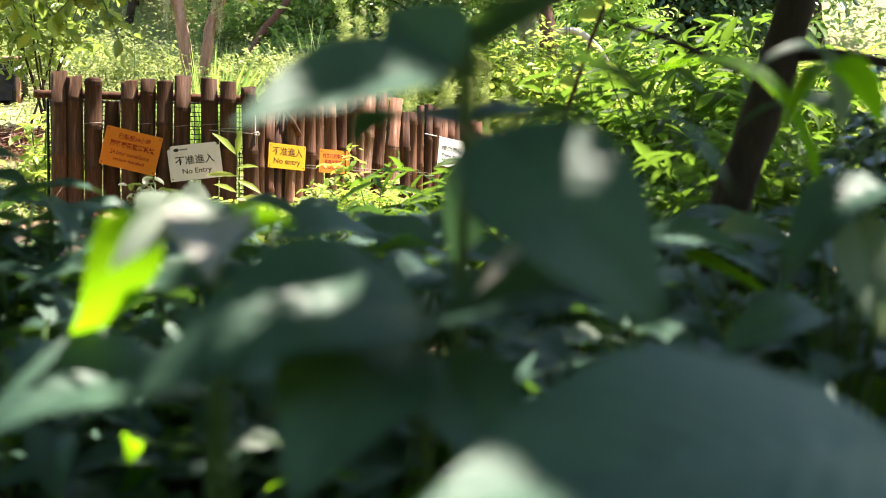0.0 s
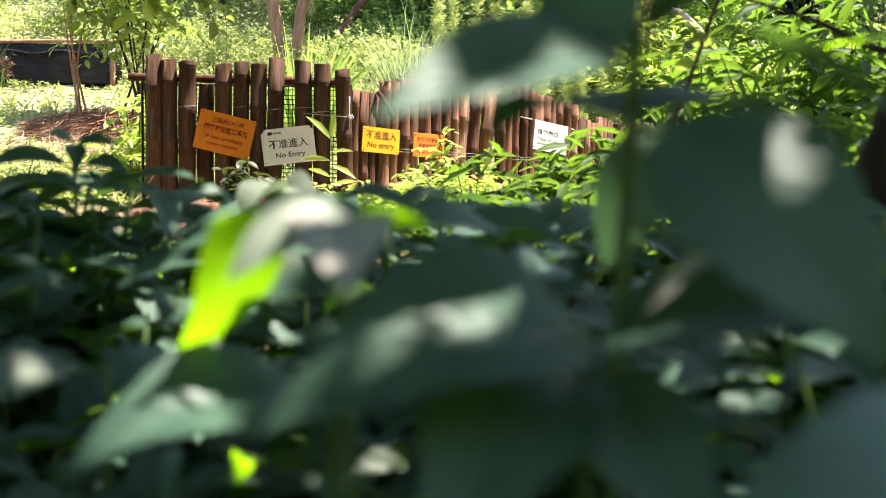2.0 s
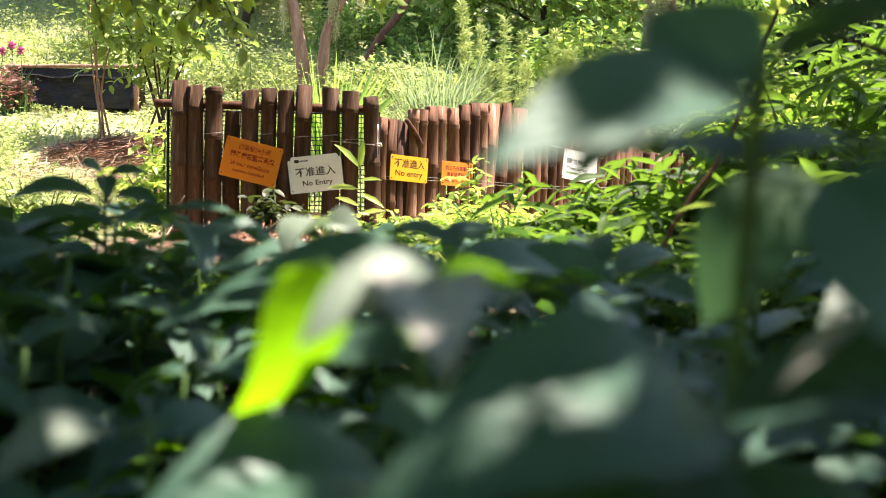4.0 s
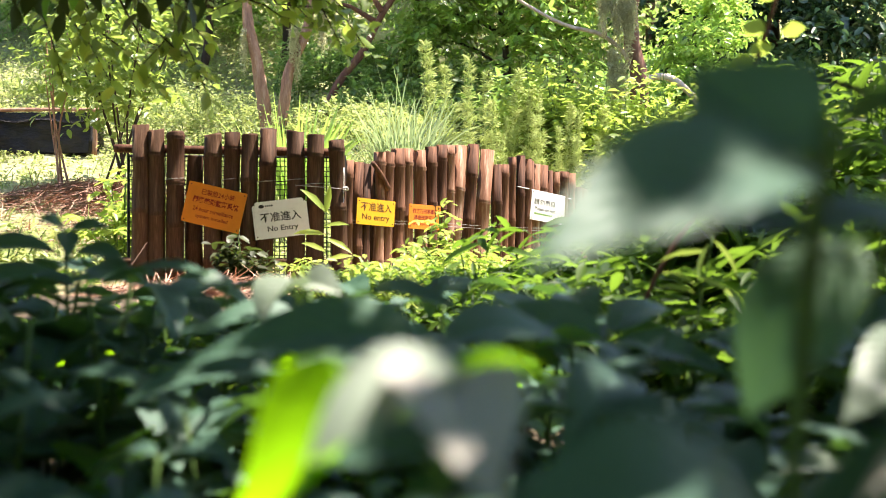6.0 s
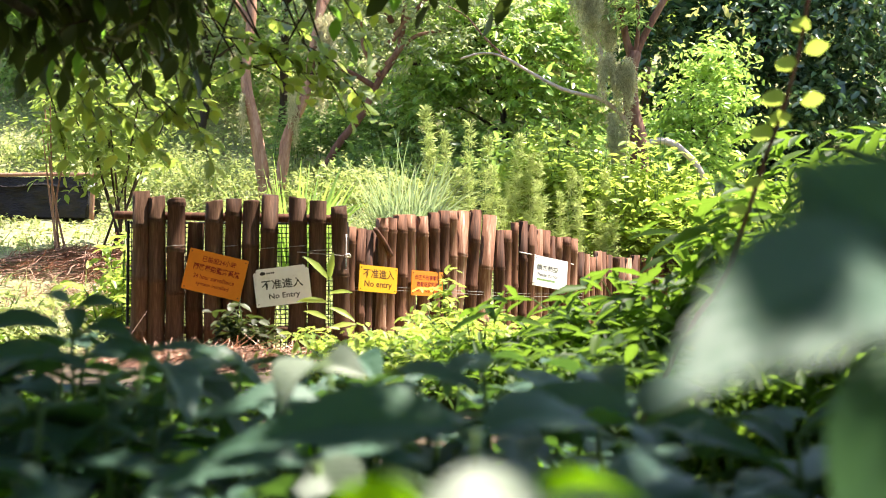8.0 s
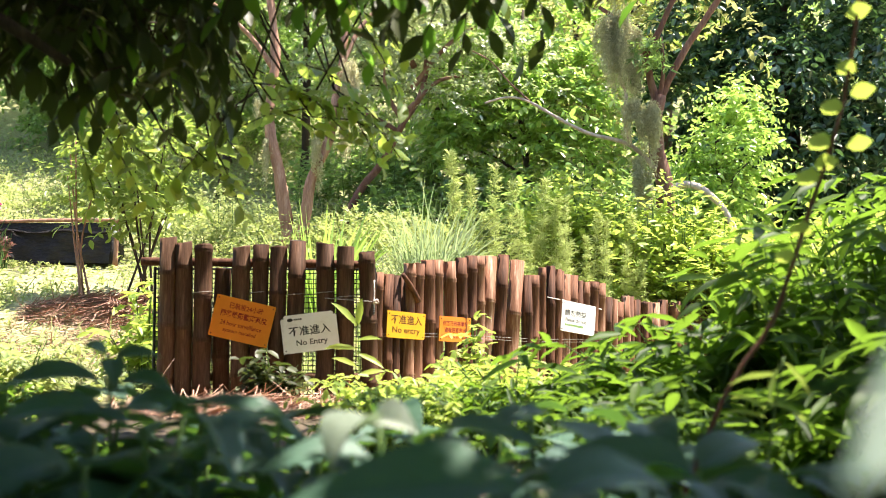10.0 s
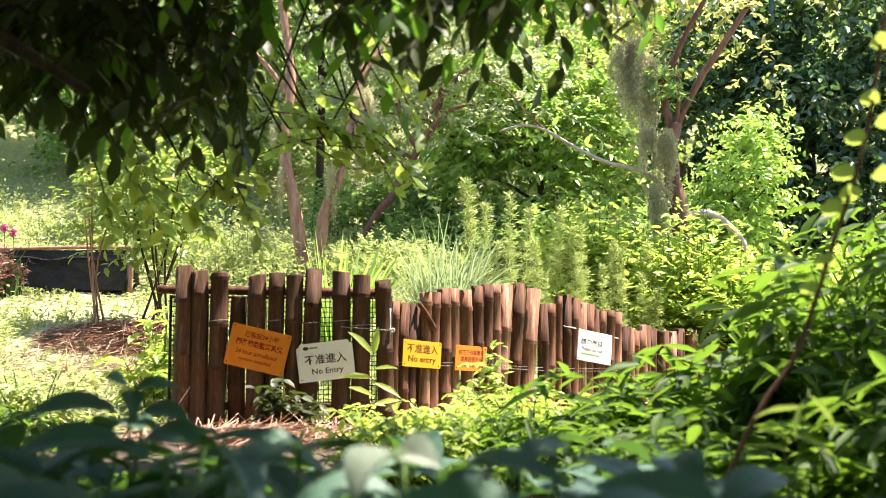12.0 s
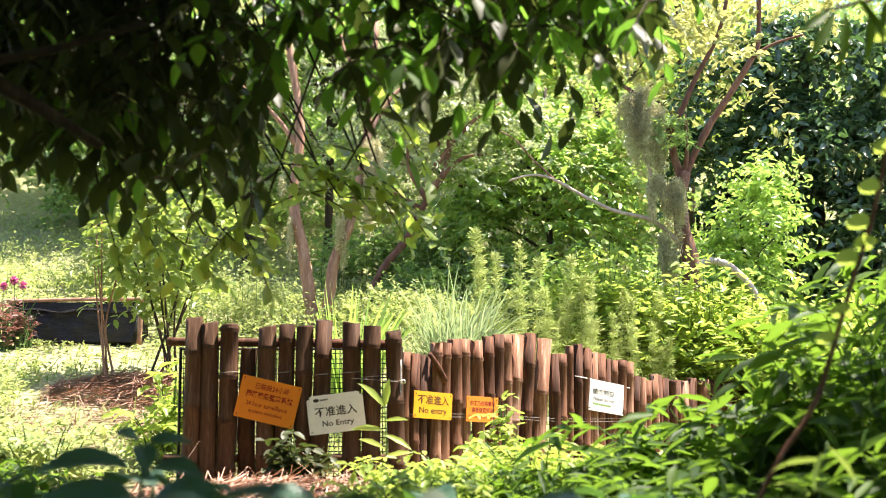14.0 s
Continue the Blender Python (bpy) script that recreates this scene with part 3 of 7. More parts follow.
def build_fence():
    fence = new("bamboo_fence")
    fence.matrix_basis = FENCE
    tagged(fence, "fence of close-set split and whole bamboo poles running up the slope", "fence")
    tops = ((-0.004, 0.646), (0.045, 0.638), (0.095, 0.632), (0.148, 0.63), (0.191, 0.695), (0.26, 0.697), (0.328, 0.719), (0.394, 0.721), (0.478, 0.716), (0.558, 0.738),
            (0.64, 0.752), (0.712, 0.754), (0.792, 0.754), (0.893, 0.765), (0.985, 0.738), (1.075, 0.66), (1.147, 0.661), (1.24, 0.708), (1.292, 0.717), (1.346, 0.699),
            (1.406, 0.689), (1.453, 0.675), (1.514, 0.669), (1.583, 0.64), (1.638, 0.633), (1.693, 0.634), (1.773, 0.627))
    q = np.random.default_rng(11)
    for i, (s, zt) in enumerate(tops):
        gap = (tops[i + 1][0] - s) if i + 1 < len(tops) else 0.06
        r = min(0.042, max(0.027, gap * 0.58))
        p = FENCE @ Vector((s, 0, 0))
        z0 = gz(p.x, p.y) - 0.1
        lean = (q.normal(0.01, 0.02) + (0.09 if i in (12, 13, 14) else 0.0))
        culm("pole", fence, s - lean * 0.6, q.normal(0, 0.010), z0, zt, r * q.uniform(0.82, 1.06), bamboo_old, (lean, 0.0), 300 + i, split=True)
    # leaning broken stake and low far section
    tube("stake", [(0.22, -0.04, 0.50), (0.17, -0.042, 0.57), (0.105, -0.043, 0.635)], 0.016, 0.012, bamboo_old, fence, 8, 6, 0.04, "broken slanting bamboo piece")
    for i, s in enumerate(np.arange(1.835, 3.3, 0.062)):
        p = FENCE @ Vector((s, 0, 0))
        zt = 0.535 + 0.012 * math.sin(5.1 * i) - 0.03 * max(0.0, s - 2.1) + q.normal(0, 0.008)
        culm("pole", fence, s, q.normal(0, 0.006), gz(p.x, p.y) - 0.08, zt, 0.029, bamboo_old, (q.normal(0, 0.02), 0), 400 + i, split=True)
    for z, y in ((0.585, 0.046), (0.24, 0.046)):
        tube("rail", [(-0.03, y, z), (0.9, y, z - 0.02), (1.8, y, z - 0.06)], 0.017, 0.015, bamboo_old, fence, 8, 14, 0.03)
    # ties: wires across the front
    for z in (0.34, 0.325):
        s = np.linspace(-0.02, 1.82, 60)
        line = np.stack([s, -0.040 - 0.003 * np.sin(s * 70), z - 0.03 * s + 0.006 * np.sin(s * 4)], -1)
        v, f = tube_arrays(line, np.full(60, 0.0012), 5)
        piece("wire_tie", mesh_of("wire_tie", v, None, f, steel), fence)
    tube("wire_tie", [(1.24, -0.035, 0.535), (1.36, -0.042, 0.52), (1.40, -0.042, 0.515)], 0.003, 0.003, pale_cord, fence, 5, 6, 0.0)
    tube("wire_tie", [(1.64, -0.045, 0.47), (1.70, -0.04, 0.472), (1.74, -0.038, 0.468)], 0.003, 0.003, pale_cord, fence, 5, 6, 0.0)


build_fence()


# ---- signs ----
def lettering(body, width, height, x, z, material, parent, front=-0.0026, name="lettering", bold=0.014):
    """A line of text of the given size, laid on the plate's front."""
    cu = bpy.data.curves.new(name, "FONT")
    cu.body = body
    cu.align_x = "CENTER"
    cu.resolution_u = 3
    cu.offset = bold
    tmp = bpy.data.objects.new(name, cu)
    scene.collection.objects.link(tmp)
    bpy.context.view_layer.update()
    me = bpy.data.meshes.new_from_object(tmp)
    scene.collection.objects.unlink(tmp)
    bpy.data.objects.remove(tmp)
    co = np.zeros(len(me.vertices) * 3, np.float32)
    me.vertices.foreach_get("co", co)
    co = co.reshape(-1, 3)
    lo, hi = co.min(0), co.max(0)
    out = np.zeros_like(co)
    out[:, 0] = (co[:, 0] - (lo[0] + hi[0]) / 2) / (hi[0] - lo[0]) * width
    out[:, 2] = (co[:, 1] - (lo[1] + hi[1]) / 2) / (hi[1] - lo[1]) * height
    me.vertices.foreach_set("co", out.ravel())
    me.update()
    me.name = name
    me.materials.clear()
    me.materials.append(material)
    return piece(name, me, parent, m=pose(x, front, z))


def plate(name, w, h, m, material, label, cut=0.0):
    """A thin rounded sign plate with bolts; local x to the right, z up, front towards -y."""
    bm = bmesh.new()
    c = cut if cut else 0.004
    outline = [(-w / 2 + c, -h / 2), (w / 2 - c, -h / 2), (w / 2, -h / 2 + c), (w / 2, h / 2 - c), (w / 2 - c, h / 2), (-w / 2 + c, h / 2), (-w / 2, h / 2 - c), (-w / 2, -h / 2 + c)]
    if cut:
        outline = [(-w / 2, -h / 2), (w / 2, -h / 2), (w / 2, h / 2 - c), (w / 2 - c, h / 2), (-w / 2 + c, h / 2), (-w / 2, h / 2 - c)]
    f = [bm.verts.new((x, -0.002, z)) for x, z in outline]
    b = [bm.verts.new((x, 0.002, z)) for x, z in outline]
    bm.faces.new(f)
    bm.faces.new(b[::-1])
    for i in range(len(f)):
        k = (i + 1) % len(f)
        bm.faces.new((f[k], f[i], b[i], b[k]))
    bmesh.ops.recalc_face_normals(bm, faces=bm.faces)
    ob = part(name, bm, material, None, smooth=False)
    ob.matrix_basis = m
    tagged(ob, label, "sign")
    for x in (-w / 2 + 0.012, w / 2 - 0.012):
        for z in (-h / 2 + 0.013, h / 2 - 0.013):
            bm = bmesh.new()
            bmesh.ops.create_cone(bm, cap_ends=True, segments=10, radius1=0.0036, radius2=0.0026, depth=0.003)
            bmesh.ops.rotate(bm, verts=bm.verts, matrix=Matrix.Rotation(radians(90), 3, "X"))
            part("bolt", bm, bark_dark, ob, m=pose(x, -0.003, z))
    return ob


def build_signs():
    front = GATE_Y - 0.0495
    a = plate("surveillance_sign", 0.288, 0.200, Matrix.Translation((-0.824, front, 0.402)) @ Matrix.Rotation(radians(13), 4, "Y"), sign_orange, "tilted orange sign with dark red lettering on the gate")
    lettering("已裝設24小時", 0.165, 0.030, 0.008, 0.062, ink_red, a)
    lettering("閉路錄影監察系統", 0.225, 0.033, 0.004, 0.020, ink_red, a, bold=0.03)
    lettering("24 hour surveillance", 0.200, 0.022, 0.0, -0.024, ink_red, a)
    lettering("system installed", 0.160, 0.022, 0.0, -0.060, ink_red, a)
    b = plate("no_entry_sign", 0.268, 0.182, Matrix.Translation((-0.500, front, 0.349)) @ Matrix.Rotation(radians(-7), 4, "Y"), sign_white, "soiled white no entry sign with clipped corners on the gate", cut=0.022)
    lettering("不准進入", 0.200, 0.047, 0.0, 0.012, ink_black, b)
    lettering("No Entry", 0.150, 0.034, 0.006, -0.048, ink_black, b)
    bm = bmesh.new()
    bmesh.ops.create_circle(bm, cap_ends=True, segments=16, radius=0.011)
    bmesh.ops.rotate(bm, verts=bm.verts, matrix=Matrix.Rotation(radians(90), 3, "X"))
    bmesh.ops.scale(bm, vec=(1.3, 1, 0.8), verts=bm.verts)
    part("emblem", bm, ink_black, b, m=pose(-0.088, -0.0026, 0.068))
    for i in range(4):
        part("mark", box_bm(0.0075, 0.0006, 0.008), ink_black, b, m=pose(-0.066 + i * 0.010, -0.0026, 0.068), smooth=False)
    fr = -0.046
    y = plate("no_entry_sign", 0.262, 0.132, FENCE @ Matrix.Translation((0.127, fr, 0.381)) @ Matrix.Rotation(radians(4), 4, "Y"), sign_yellow, "yellow no entry sign with brown lettering on the fence")
    lettering("不准進入", 0.215, 0.046, 0.0, 0.026, ink_brown, y)
    lettering("No entry", 0.190, 0.040, 0.0, -0.030, ink_brown, y)
    o = plate("theft_sign", 0.234, 0.130, FENCE @ Matrix.Translation((0.478, fr, 0.358)) @ Matrix.Rotation(radians(3), 4, "Y"), sign_orange, "small orange sign with red lettering on the fence")
    lettering("偷竊乃刑事罪行", 0.185, 0.026, 0.0, 0.030, ink_red, o)
    lettering("違者送官究治", 0.160, 0.026, 0.0, -0.004, ink_red, o)
    lettering("Theft will be prosecuted", 0.205, 0.017, 0.0, -0.040, ink_red, o)
    w = plate("notice_sign", 0.322, 0.175, FENCE @ Matrix.Translation((1.512, fr, 0.415)) @ Matrix.Rotation(radians(7), 4, "Y"), sign_white, "white notice board half hidden behind leaves on the fence", cut=0.012)
    lettering("請勿懸掛", 0.200, 0.036, -0.035, 0.022, ink_black, w)
    lettering("Please do not", 0.190, 0.022, -0.030, -0.018, ink_black, w)
    for i in range(9):
        part("mark", box_bm(0.014, 0.0006, 0.012), ink_green, w, m=pose(-0.12 + i * 0.019, -0.0026, -0.048), smooth=False)


build_signs()


# ---- trees behind the fence ----
def crown_points(r, centres, radii, n, flat=0.8):
    """Start points and outward ways of twigs spread over lumpy clumps."""
    centres, radii = np.asarray(centres, float), np.asarray(radii, float)
    pick = r.choice(len(centres), n, p=radii ** 2 / (radii ** 2).sum())
    d = unit(r.normal(0, 1, (n, 3)))
    d[:, 2] = np.where(d[:, 2] < -0.5, -d[:, 2], d[:, 2])
    k = (0.45 + 0.55 * r.random(n) ** 0.6)[:, None] * radii[pick][:, None]
    off = d * k
    off[:, 2] *= flat
    return centres[pick] + off, d + np.array([0, 0, 0.25])


def crown(name, parent, r, centres, radii, twigs, leaves, leaf, ratio, material, twig_len=0.28, shape=KITE, label="", droop=0.35):
    p, d = crown_points(r, centres, radii, twigs)
    pos, way, up = sprigs(r, p, d, r.uniform(0.6, 1.2, twigs) * twig_len, leaves, droop, 0.85, 0.5)
    way = way + np.array([0, 0, -0.2])
    L = leaf * r.uniform(0.65, 1.2, len(pos))
    return piece(name, leaf_mesh(name, pos, way, up, L, L * ratio, material, shape), parent, label)


def strands(name, parent, r, anchors, radii, n, lo, hi, label=""):
    """Hanging moss: wavering threads below a branch, each a chain of small curled bits, in uneven hanks."""
    anchors = np.asarray(anchors, float)
    hanks = max(4, n // 9)
    pick = r.integers(0, len(anchors), hanks)
    hp = anchors[pick] + r.normal(0, 1, (hanks, 3)) * np.asarray(radii)[pick][:, None] * np.array([1.0, 0.8, 0.9])
    hl = r.uniform(lo, hi, hanks)
    k = r.integers(0, hanks, n)
    p = hp[k] + r.normal(0, 0.011, (n, 3))
    L = hl[k] * r.uniform(0.45, 1.0, n)
    m = 34
    u = (np.arange(m) + 0.5) / m
    ph = r.uniform(0, 6.28, (n, 2))
    sway = 0.010 * np.sin(5 * u[None] + ph[:, :1]) + 0.005 * np.sin(13 * u[None] + ph[:, 1:])
    pos = p[:, None] + np.stack([sway, 0.6 * sway[:, ::-1], -L[:, None] * u[None]], -1) + r.normal(0, 0.005, (n, m, 3))
    pos = pos.reshape(-1, 3)
    way = np.array([0, 0, -0.7]) + r.normal(0, 0.6, pos.shape)
    size = 0.034 * r.uniform(0.5, 1.3, len(pos))
    me = leaf_mesh(name, pos, way, r.normal(0, 1, pos.shape), size, 0.0046, moss)
    return piece(name, me, parent, label)


def local(ob, pts):
    o = np.array(ob.matrix_basis.translation)
    return np.asarray(pts, float) - o


def build_twin_trunk_tree():
    r = np.random.default_rng(21)
    t = base("twin_trunk_tree", -1.10, 10.0, gz(-1.1, 10.0) - 0.05, "slender tree with two pale twisted trunks and hanging moss", "tree")
    L = lambda *p: local(t, p)
    tube("trunk", L((-1.10, 10.0, gz(-1.1, 10) - 0.05), (-1.13, 10.0, 1.15), (-1.20, 10.0, 1.6), (-1.29, 10.02, 2.05), (-1.25, 10.05, 2.7), (-1.4, 10.1, 3.6)), 0.058, 0.034, bark_pale, t, 12, 30, 0.10, knots=0.08)
    tube("trunk", L((-1.04, 9.98, gz(-1.0, 10) - 0.05), (-0.99, 9.98, 1.15), (-0.93, 10.0, 1.55), (-0.80, 10.0, 1.85), (-0.74, 10.0, 2.2), (-0.68, 10.05, 2.65), (-0.62, 10.1, 3.6)), 0.049, 0.030, bark_pale, t, 12, 32, 0.10, knots=0.09)
    for a, b, c in (((-0.70, 10.03, 2.5), (-0.5, 10.1, 2.9), (-0.1, 10.2, 3.3)), ((-1.27, 10.04, 2.5), (-1.5, 10.0, 2.8), (-2.0, 9.9, 3.2)), ((-0.66, 10.1, 3.0), (-0.9, 10.3, 3.4), (-1.0, 10.4, 3.9))):
        tube("limb", L(a, b, c), 0.028, 0.010, bark_pale, t, 7, 10, 0.05)
    crown("crown", t, r, L((-0.2, 10.2, 3.6), (-0.7, 10.2, 3.8), (-1.3, 10.1, 3.8), (-1.9, 9.9, 3.5), (-0.9, 10.3, 4.1)), (0.4, 0.45, 0.45, 0.4, 0.5), 80, 8, 0.08, 0.45, crown_olive)
    strands("hanging_moss", t, r, L((-0.62, 9.97, 2.55), (-0.60, 9.97, 2.4), (-0.66, 9.96, 2.2)), (0.04, 0.04, 0.04), 210, 0.25, 0.65, "grey hanging moss")
    strands("hanging_moss", t, r, L((-1.36, 9.97, 2.2), (-1.32, 9.97, 1.9), (-0.85, 9.95, 1.75), (-0.9, 9.95, 1.9)), (0.025, 0.025, 0.025, 0.025), 70, 0.15, 0.45, "grey hanging moss")


def build_moss_tree():
    r = np.random.default_rng(22)
    t = base("moss_hung_tree", 1.74, 8.7, gz(1.74, 8.7) - 0.05, "branching reddish tree draped with long grey hanging moss", "tree")
    L = lambda *p: local(t, p)
    z0 = gz(1.74, 8.7) - 0.05
    tube("trunk", L((1.80, 8.7, z0), (1.76, 8.7, 1.15), (1.75, 8.7, 1.40), (1.70, 8.7, 1.62), (1.69, 8.7, 1.85), (1.72, 8.7, 2.03)), 0.066, 0.05, bark_red, t, 12, 18, 0.06, knots=0.05)
    tube("limb", L((1.72, 8.7, 1.98), (1.78, 8.7, 2.12), (1.92, 8.7, 2.38), (2.08, 8.7, 2.62), (2.22, 8.72, 2.84), (2.30, 8.75, 3.0), (2.33, 8.8, 3.5)), 0.030, 0.017, bark_red, t, 9, 18, 0.05, knots=0.04)
    tube("limb", L((2.24, 8.72, 2.88), (2.40, 8.7, 2.98), (2.62, 8.7, 3.05)), 0.016, 0.008, bark_red, t, 7, 8, 0.05)
    tube("limb", L((1.71, 8.7, 1.95), (1.66, 8.7, 2.12), (1.62, 8.7, 2.30), (1.50, 8.72, 2.52), (1.3, 8.8, 2.7)), 0.034, 0.014, bark_red, t, 9, 14, 0.05)
    tube("limb", L((1.62, 8.7, 2.32), (1.72, 8.7, 2.5), (1.82, 8.72, 2.72), (2.0, 8.75, 3.05), (2.1, 8.8, 3.4)), 0.026, 0.012, bark_red, t, 8, 12, 0.05)
    tube("limb", L((1.72, 8.69, 2.0), (1.74, 8.66, 2.2), (1.73, 8.66, 2.45)), 0.020, 0.010, bark_red, t, 8, 8, 0.05)
    # long pale limb to the side, and the arching low one
    tube("limb", L((1.70, 8.69, 1.48), (1.58, 8.68, 1.60), (1.45, 8.66, 1.68), (1.20, 8.65, 1.74), (0.98, 8.65, 1.85), (0.75, 8.66, 1.98), (0.60, 8.66, 2.00), (0.45, 8.67, 1.96)), 0.018, 0.007, bark_grey, t, 8, 24, 0.05, knots=0.09)
    tube("limb", L((0.78, 8.66, 1.97), (0.62, 8.66, 2.12), (0.50, 8.66, 2.26), (0.36, 8.66, 2.34)), 0.008, 0.004, bark_red, t, 6, 10, 0.05)
    tube("limb", L((1.50, 8.66, 1.66), (1.46, 8.64, 1.85), (1.47, 8.64, 2.02), (1.42, 8.66, 2.16)), 0.018, 0.011, bark_grey, t, 7, 10, 0.05)
    tube("limb", L((1.77, 8.68, 1.30), (1.85, 8.66, 1.37), (1.97, 8.64, 1.36), (2.07, 8.62, 1.29), (2.17, 8.60, 1.17), (2.28, 8.58, 0.92)), 0.027, 0.021, bark_grey, t, 10, 18, 0.05, "pale arching limb bending to the ground", knots=0.04)
    strands("hanging_moss", t, r, L((1.33, 8.62, 2.55), (1.39, 8.62, 2.60), (1.46, 8.62, 2.60), (1.52, 8.62, 2.52)), (0.032, 0.036, 0.036, 0.032), 340, 0.30, 0.68, "long grey hanging moss")
    strands("hanging_moss", t, r, L((1.48, 8.60, 1.95), (1.54, 8.60, 1.97), (1.60, 8.60, 1.92), (1.65, 8.60, 1.93)), (0.030, 0.034, 0.034, 0.022), 180, 0.16, 0.55, "long grey hanging moss")
    strands("hanging_moss", t, r, L((1.53, 8.62, 1.58), (1.58, 8.62, 1.54), (1.60, 8.62, 1.45)), (0.03, 0.03, 0.03), 80, 0.25, 0.5, "long grey hanging moss")
    strands("hanging_moss", t, r, L((1.48, 8.62, 2.28), (1.55, 8.62, 2.24), (1.60, 8.63, 2.3)), (0.04, 0.04, 0.03), 36, 0.25, 0.45, "long grey hanging moss")
    crown("crown", t, r, L((1.55, 8.75, 2.62), (1.25, 8.8, 2.85), (1.75, 8.8, 2.95), (2.15, 8.75, 2.85), (2.5, 8.8, 3.15), (2.2, 8.9, 3.4), (1.5, 8.9, 3.3), (1.0, 8.9, 3.1), (2.3, 8.75, 2.45)), (0.16, 0.3, 0.32, 0.25, 0.4, 0.45, 0.5, 0.4, 0.18), 250, 8, 0.07, 0.5, crown_olive, 0.22)
    crown("epiphyte", t, r, L((1.60, 8.64, 2.30), (1.66, 8.64, 2.2)), (0.09, 0.07), 60, 7, 0.06, 0.25, crown_mid, 0.12, label="green tuft growing on the branch")


def build_leaning_tree():
    r = np.random.default_rng(23)
    t = base("leaning_tree", -0.75, 11.0, gz(-0.75, 11) - 0.05, "leaning brown-barked tree with small grey-green leaves", "tree")
    L = lambda *p: local(t, p)
    tube("trunk", L((-0.78, 11, gz(-0.75, 11) - 0.05), (-0.61, 11, 1.53), (-0.38, 11, 1.83), (-0.22, 11, 2.15), (-0.03, 11, 2.47), (0.02, 11.05, 2.9)), 0.040, 0.024, bark_red, t, 10, 20, 0.06, knots=0.05)
    for pts in (((-0.25, 11, 2.1), (-0.5, 10.95, 2.24), (-0.75, 10.9, 2.26)), ((-0.2, 11, 2.2), (-0.35, 11, 2.45), (-0.38, 11, 2.7)), ((-0.12, 11, 2.5), (0.2, 11, 2.9), (0.5, 11, 3.1)), ((-0.15, 11, 2.3), (0.1, 10.95, 2.55), (0.35, 10.9, 2.6)), ((-0.1, 11, 2.7), (-0.3, 11.1, 3.1), (-0.5, 11.1, 3.5))):
        tube("limb", L(*pts), 0.03, 0.010, bark_red, t, 7, 10, 0.05)
    crown("crown", t, r, L((0.0, 10.95, 2.95), (0.45, 10.95, 3.0), (-0.45, 10.95, 2.95), (0.85, 10.95, 2.6), (0.2, 11.1, 3.5), (-0.4, 11.1, 3.5), (0.3, 10.9, 2.35), (-0.15, 10.85, 2.62)), (0.42, 0.42, 0.36, 0.42, 0.5, 0.5, 0.3, 0.3), 900, 8, 0.06, 0.42, silver_leaf, 0.24)


def woodland_tree(name, x, y, height, spread, material, leaf, label, seed, twigs=900, trunk=0.08, low=0.15, lean=0.0, bark=None):
    """A background tree: trunk, limbs and a lumpy crown from low down to the top."""
    r = np.random.default_rng(seed)
    z = gz(x, y) - 0.05
    t = base(name, x, y, z, label, "tree" if height > 1.6 else "shrub")
    b = bark or bark_dark
    top = np.array([lean * height, 0.1, height * 0.9])
    tube("trunk", [(0, 0, 0), (0.1 * lean * height + r.normal(0, 0.04), 0, height * 0.3), (0.5 * lean * height + r.normal(0, 0.06), 0.03, height * 0.6), tuple(top)], trunk, trunk * 0.3, b, t, 8, 14, 0.06, seed=seed, knots=0.04)
    cs, rs = [], []
    for i in range(7):
        u = r.uniform(0.3, 0.95)
        a = r.uniform(0, 2 * math.pi)
        s = np.array([lean * height * u, 0, height * u * 0.75])
        e = s + np.array([math.cos(a) * spread * 0.65, math.sin(a) * spread * 0.55, height * r.uniform(0.05, 0.25)])
        tube("limb", [tuple(s), tuple((s + e) / 2 + np.array([0, 0, 0.05])), tuple(e)], trunk * 0.45, trunk * 0.12, b, t, 6, 7, 0.05, seed=seed + i)
        cs.append(e)
        rs.append(spread * r.uniform(0.32, 0.5))
    for i in range(11):
        a, q = r.uniform(0, 2 * math.pi), r.random() ** 0.5
        u = r.uniform(low, 1.0)
        wide = spread * (0.55 + 0.45 * math.sin(math.pi * min(1.0, u)))
        cs.append(np.array([lean * height * u + math.cos(a) * q * wide * 0.8, math.sin(a) * q * wide * 0.7, height * u]))
        rs.append(spread * r.uniform(0.26, 0.46))
    crown("crown", t, r, cs, rs, int(twigs * 1.2), 8, leaf * 0.98, 0.46, material, 0.28)
    return t


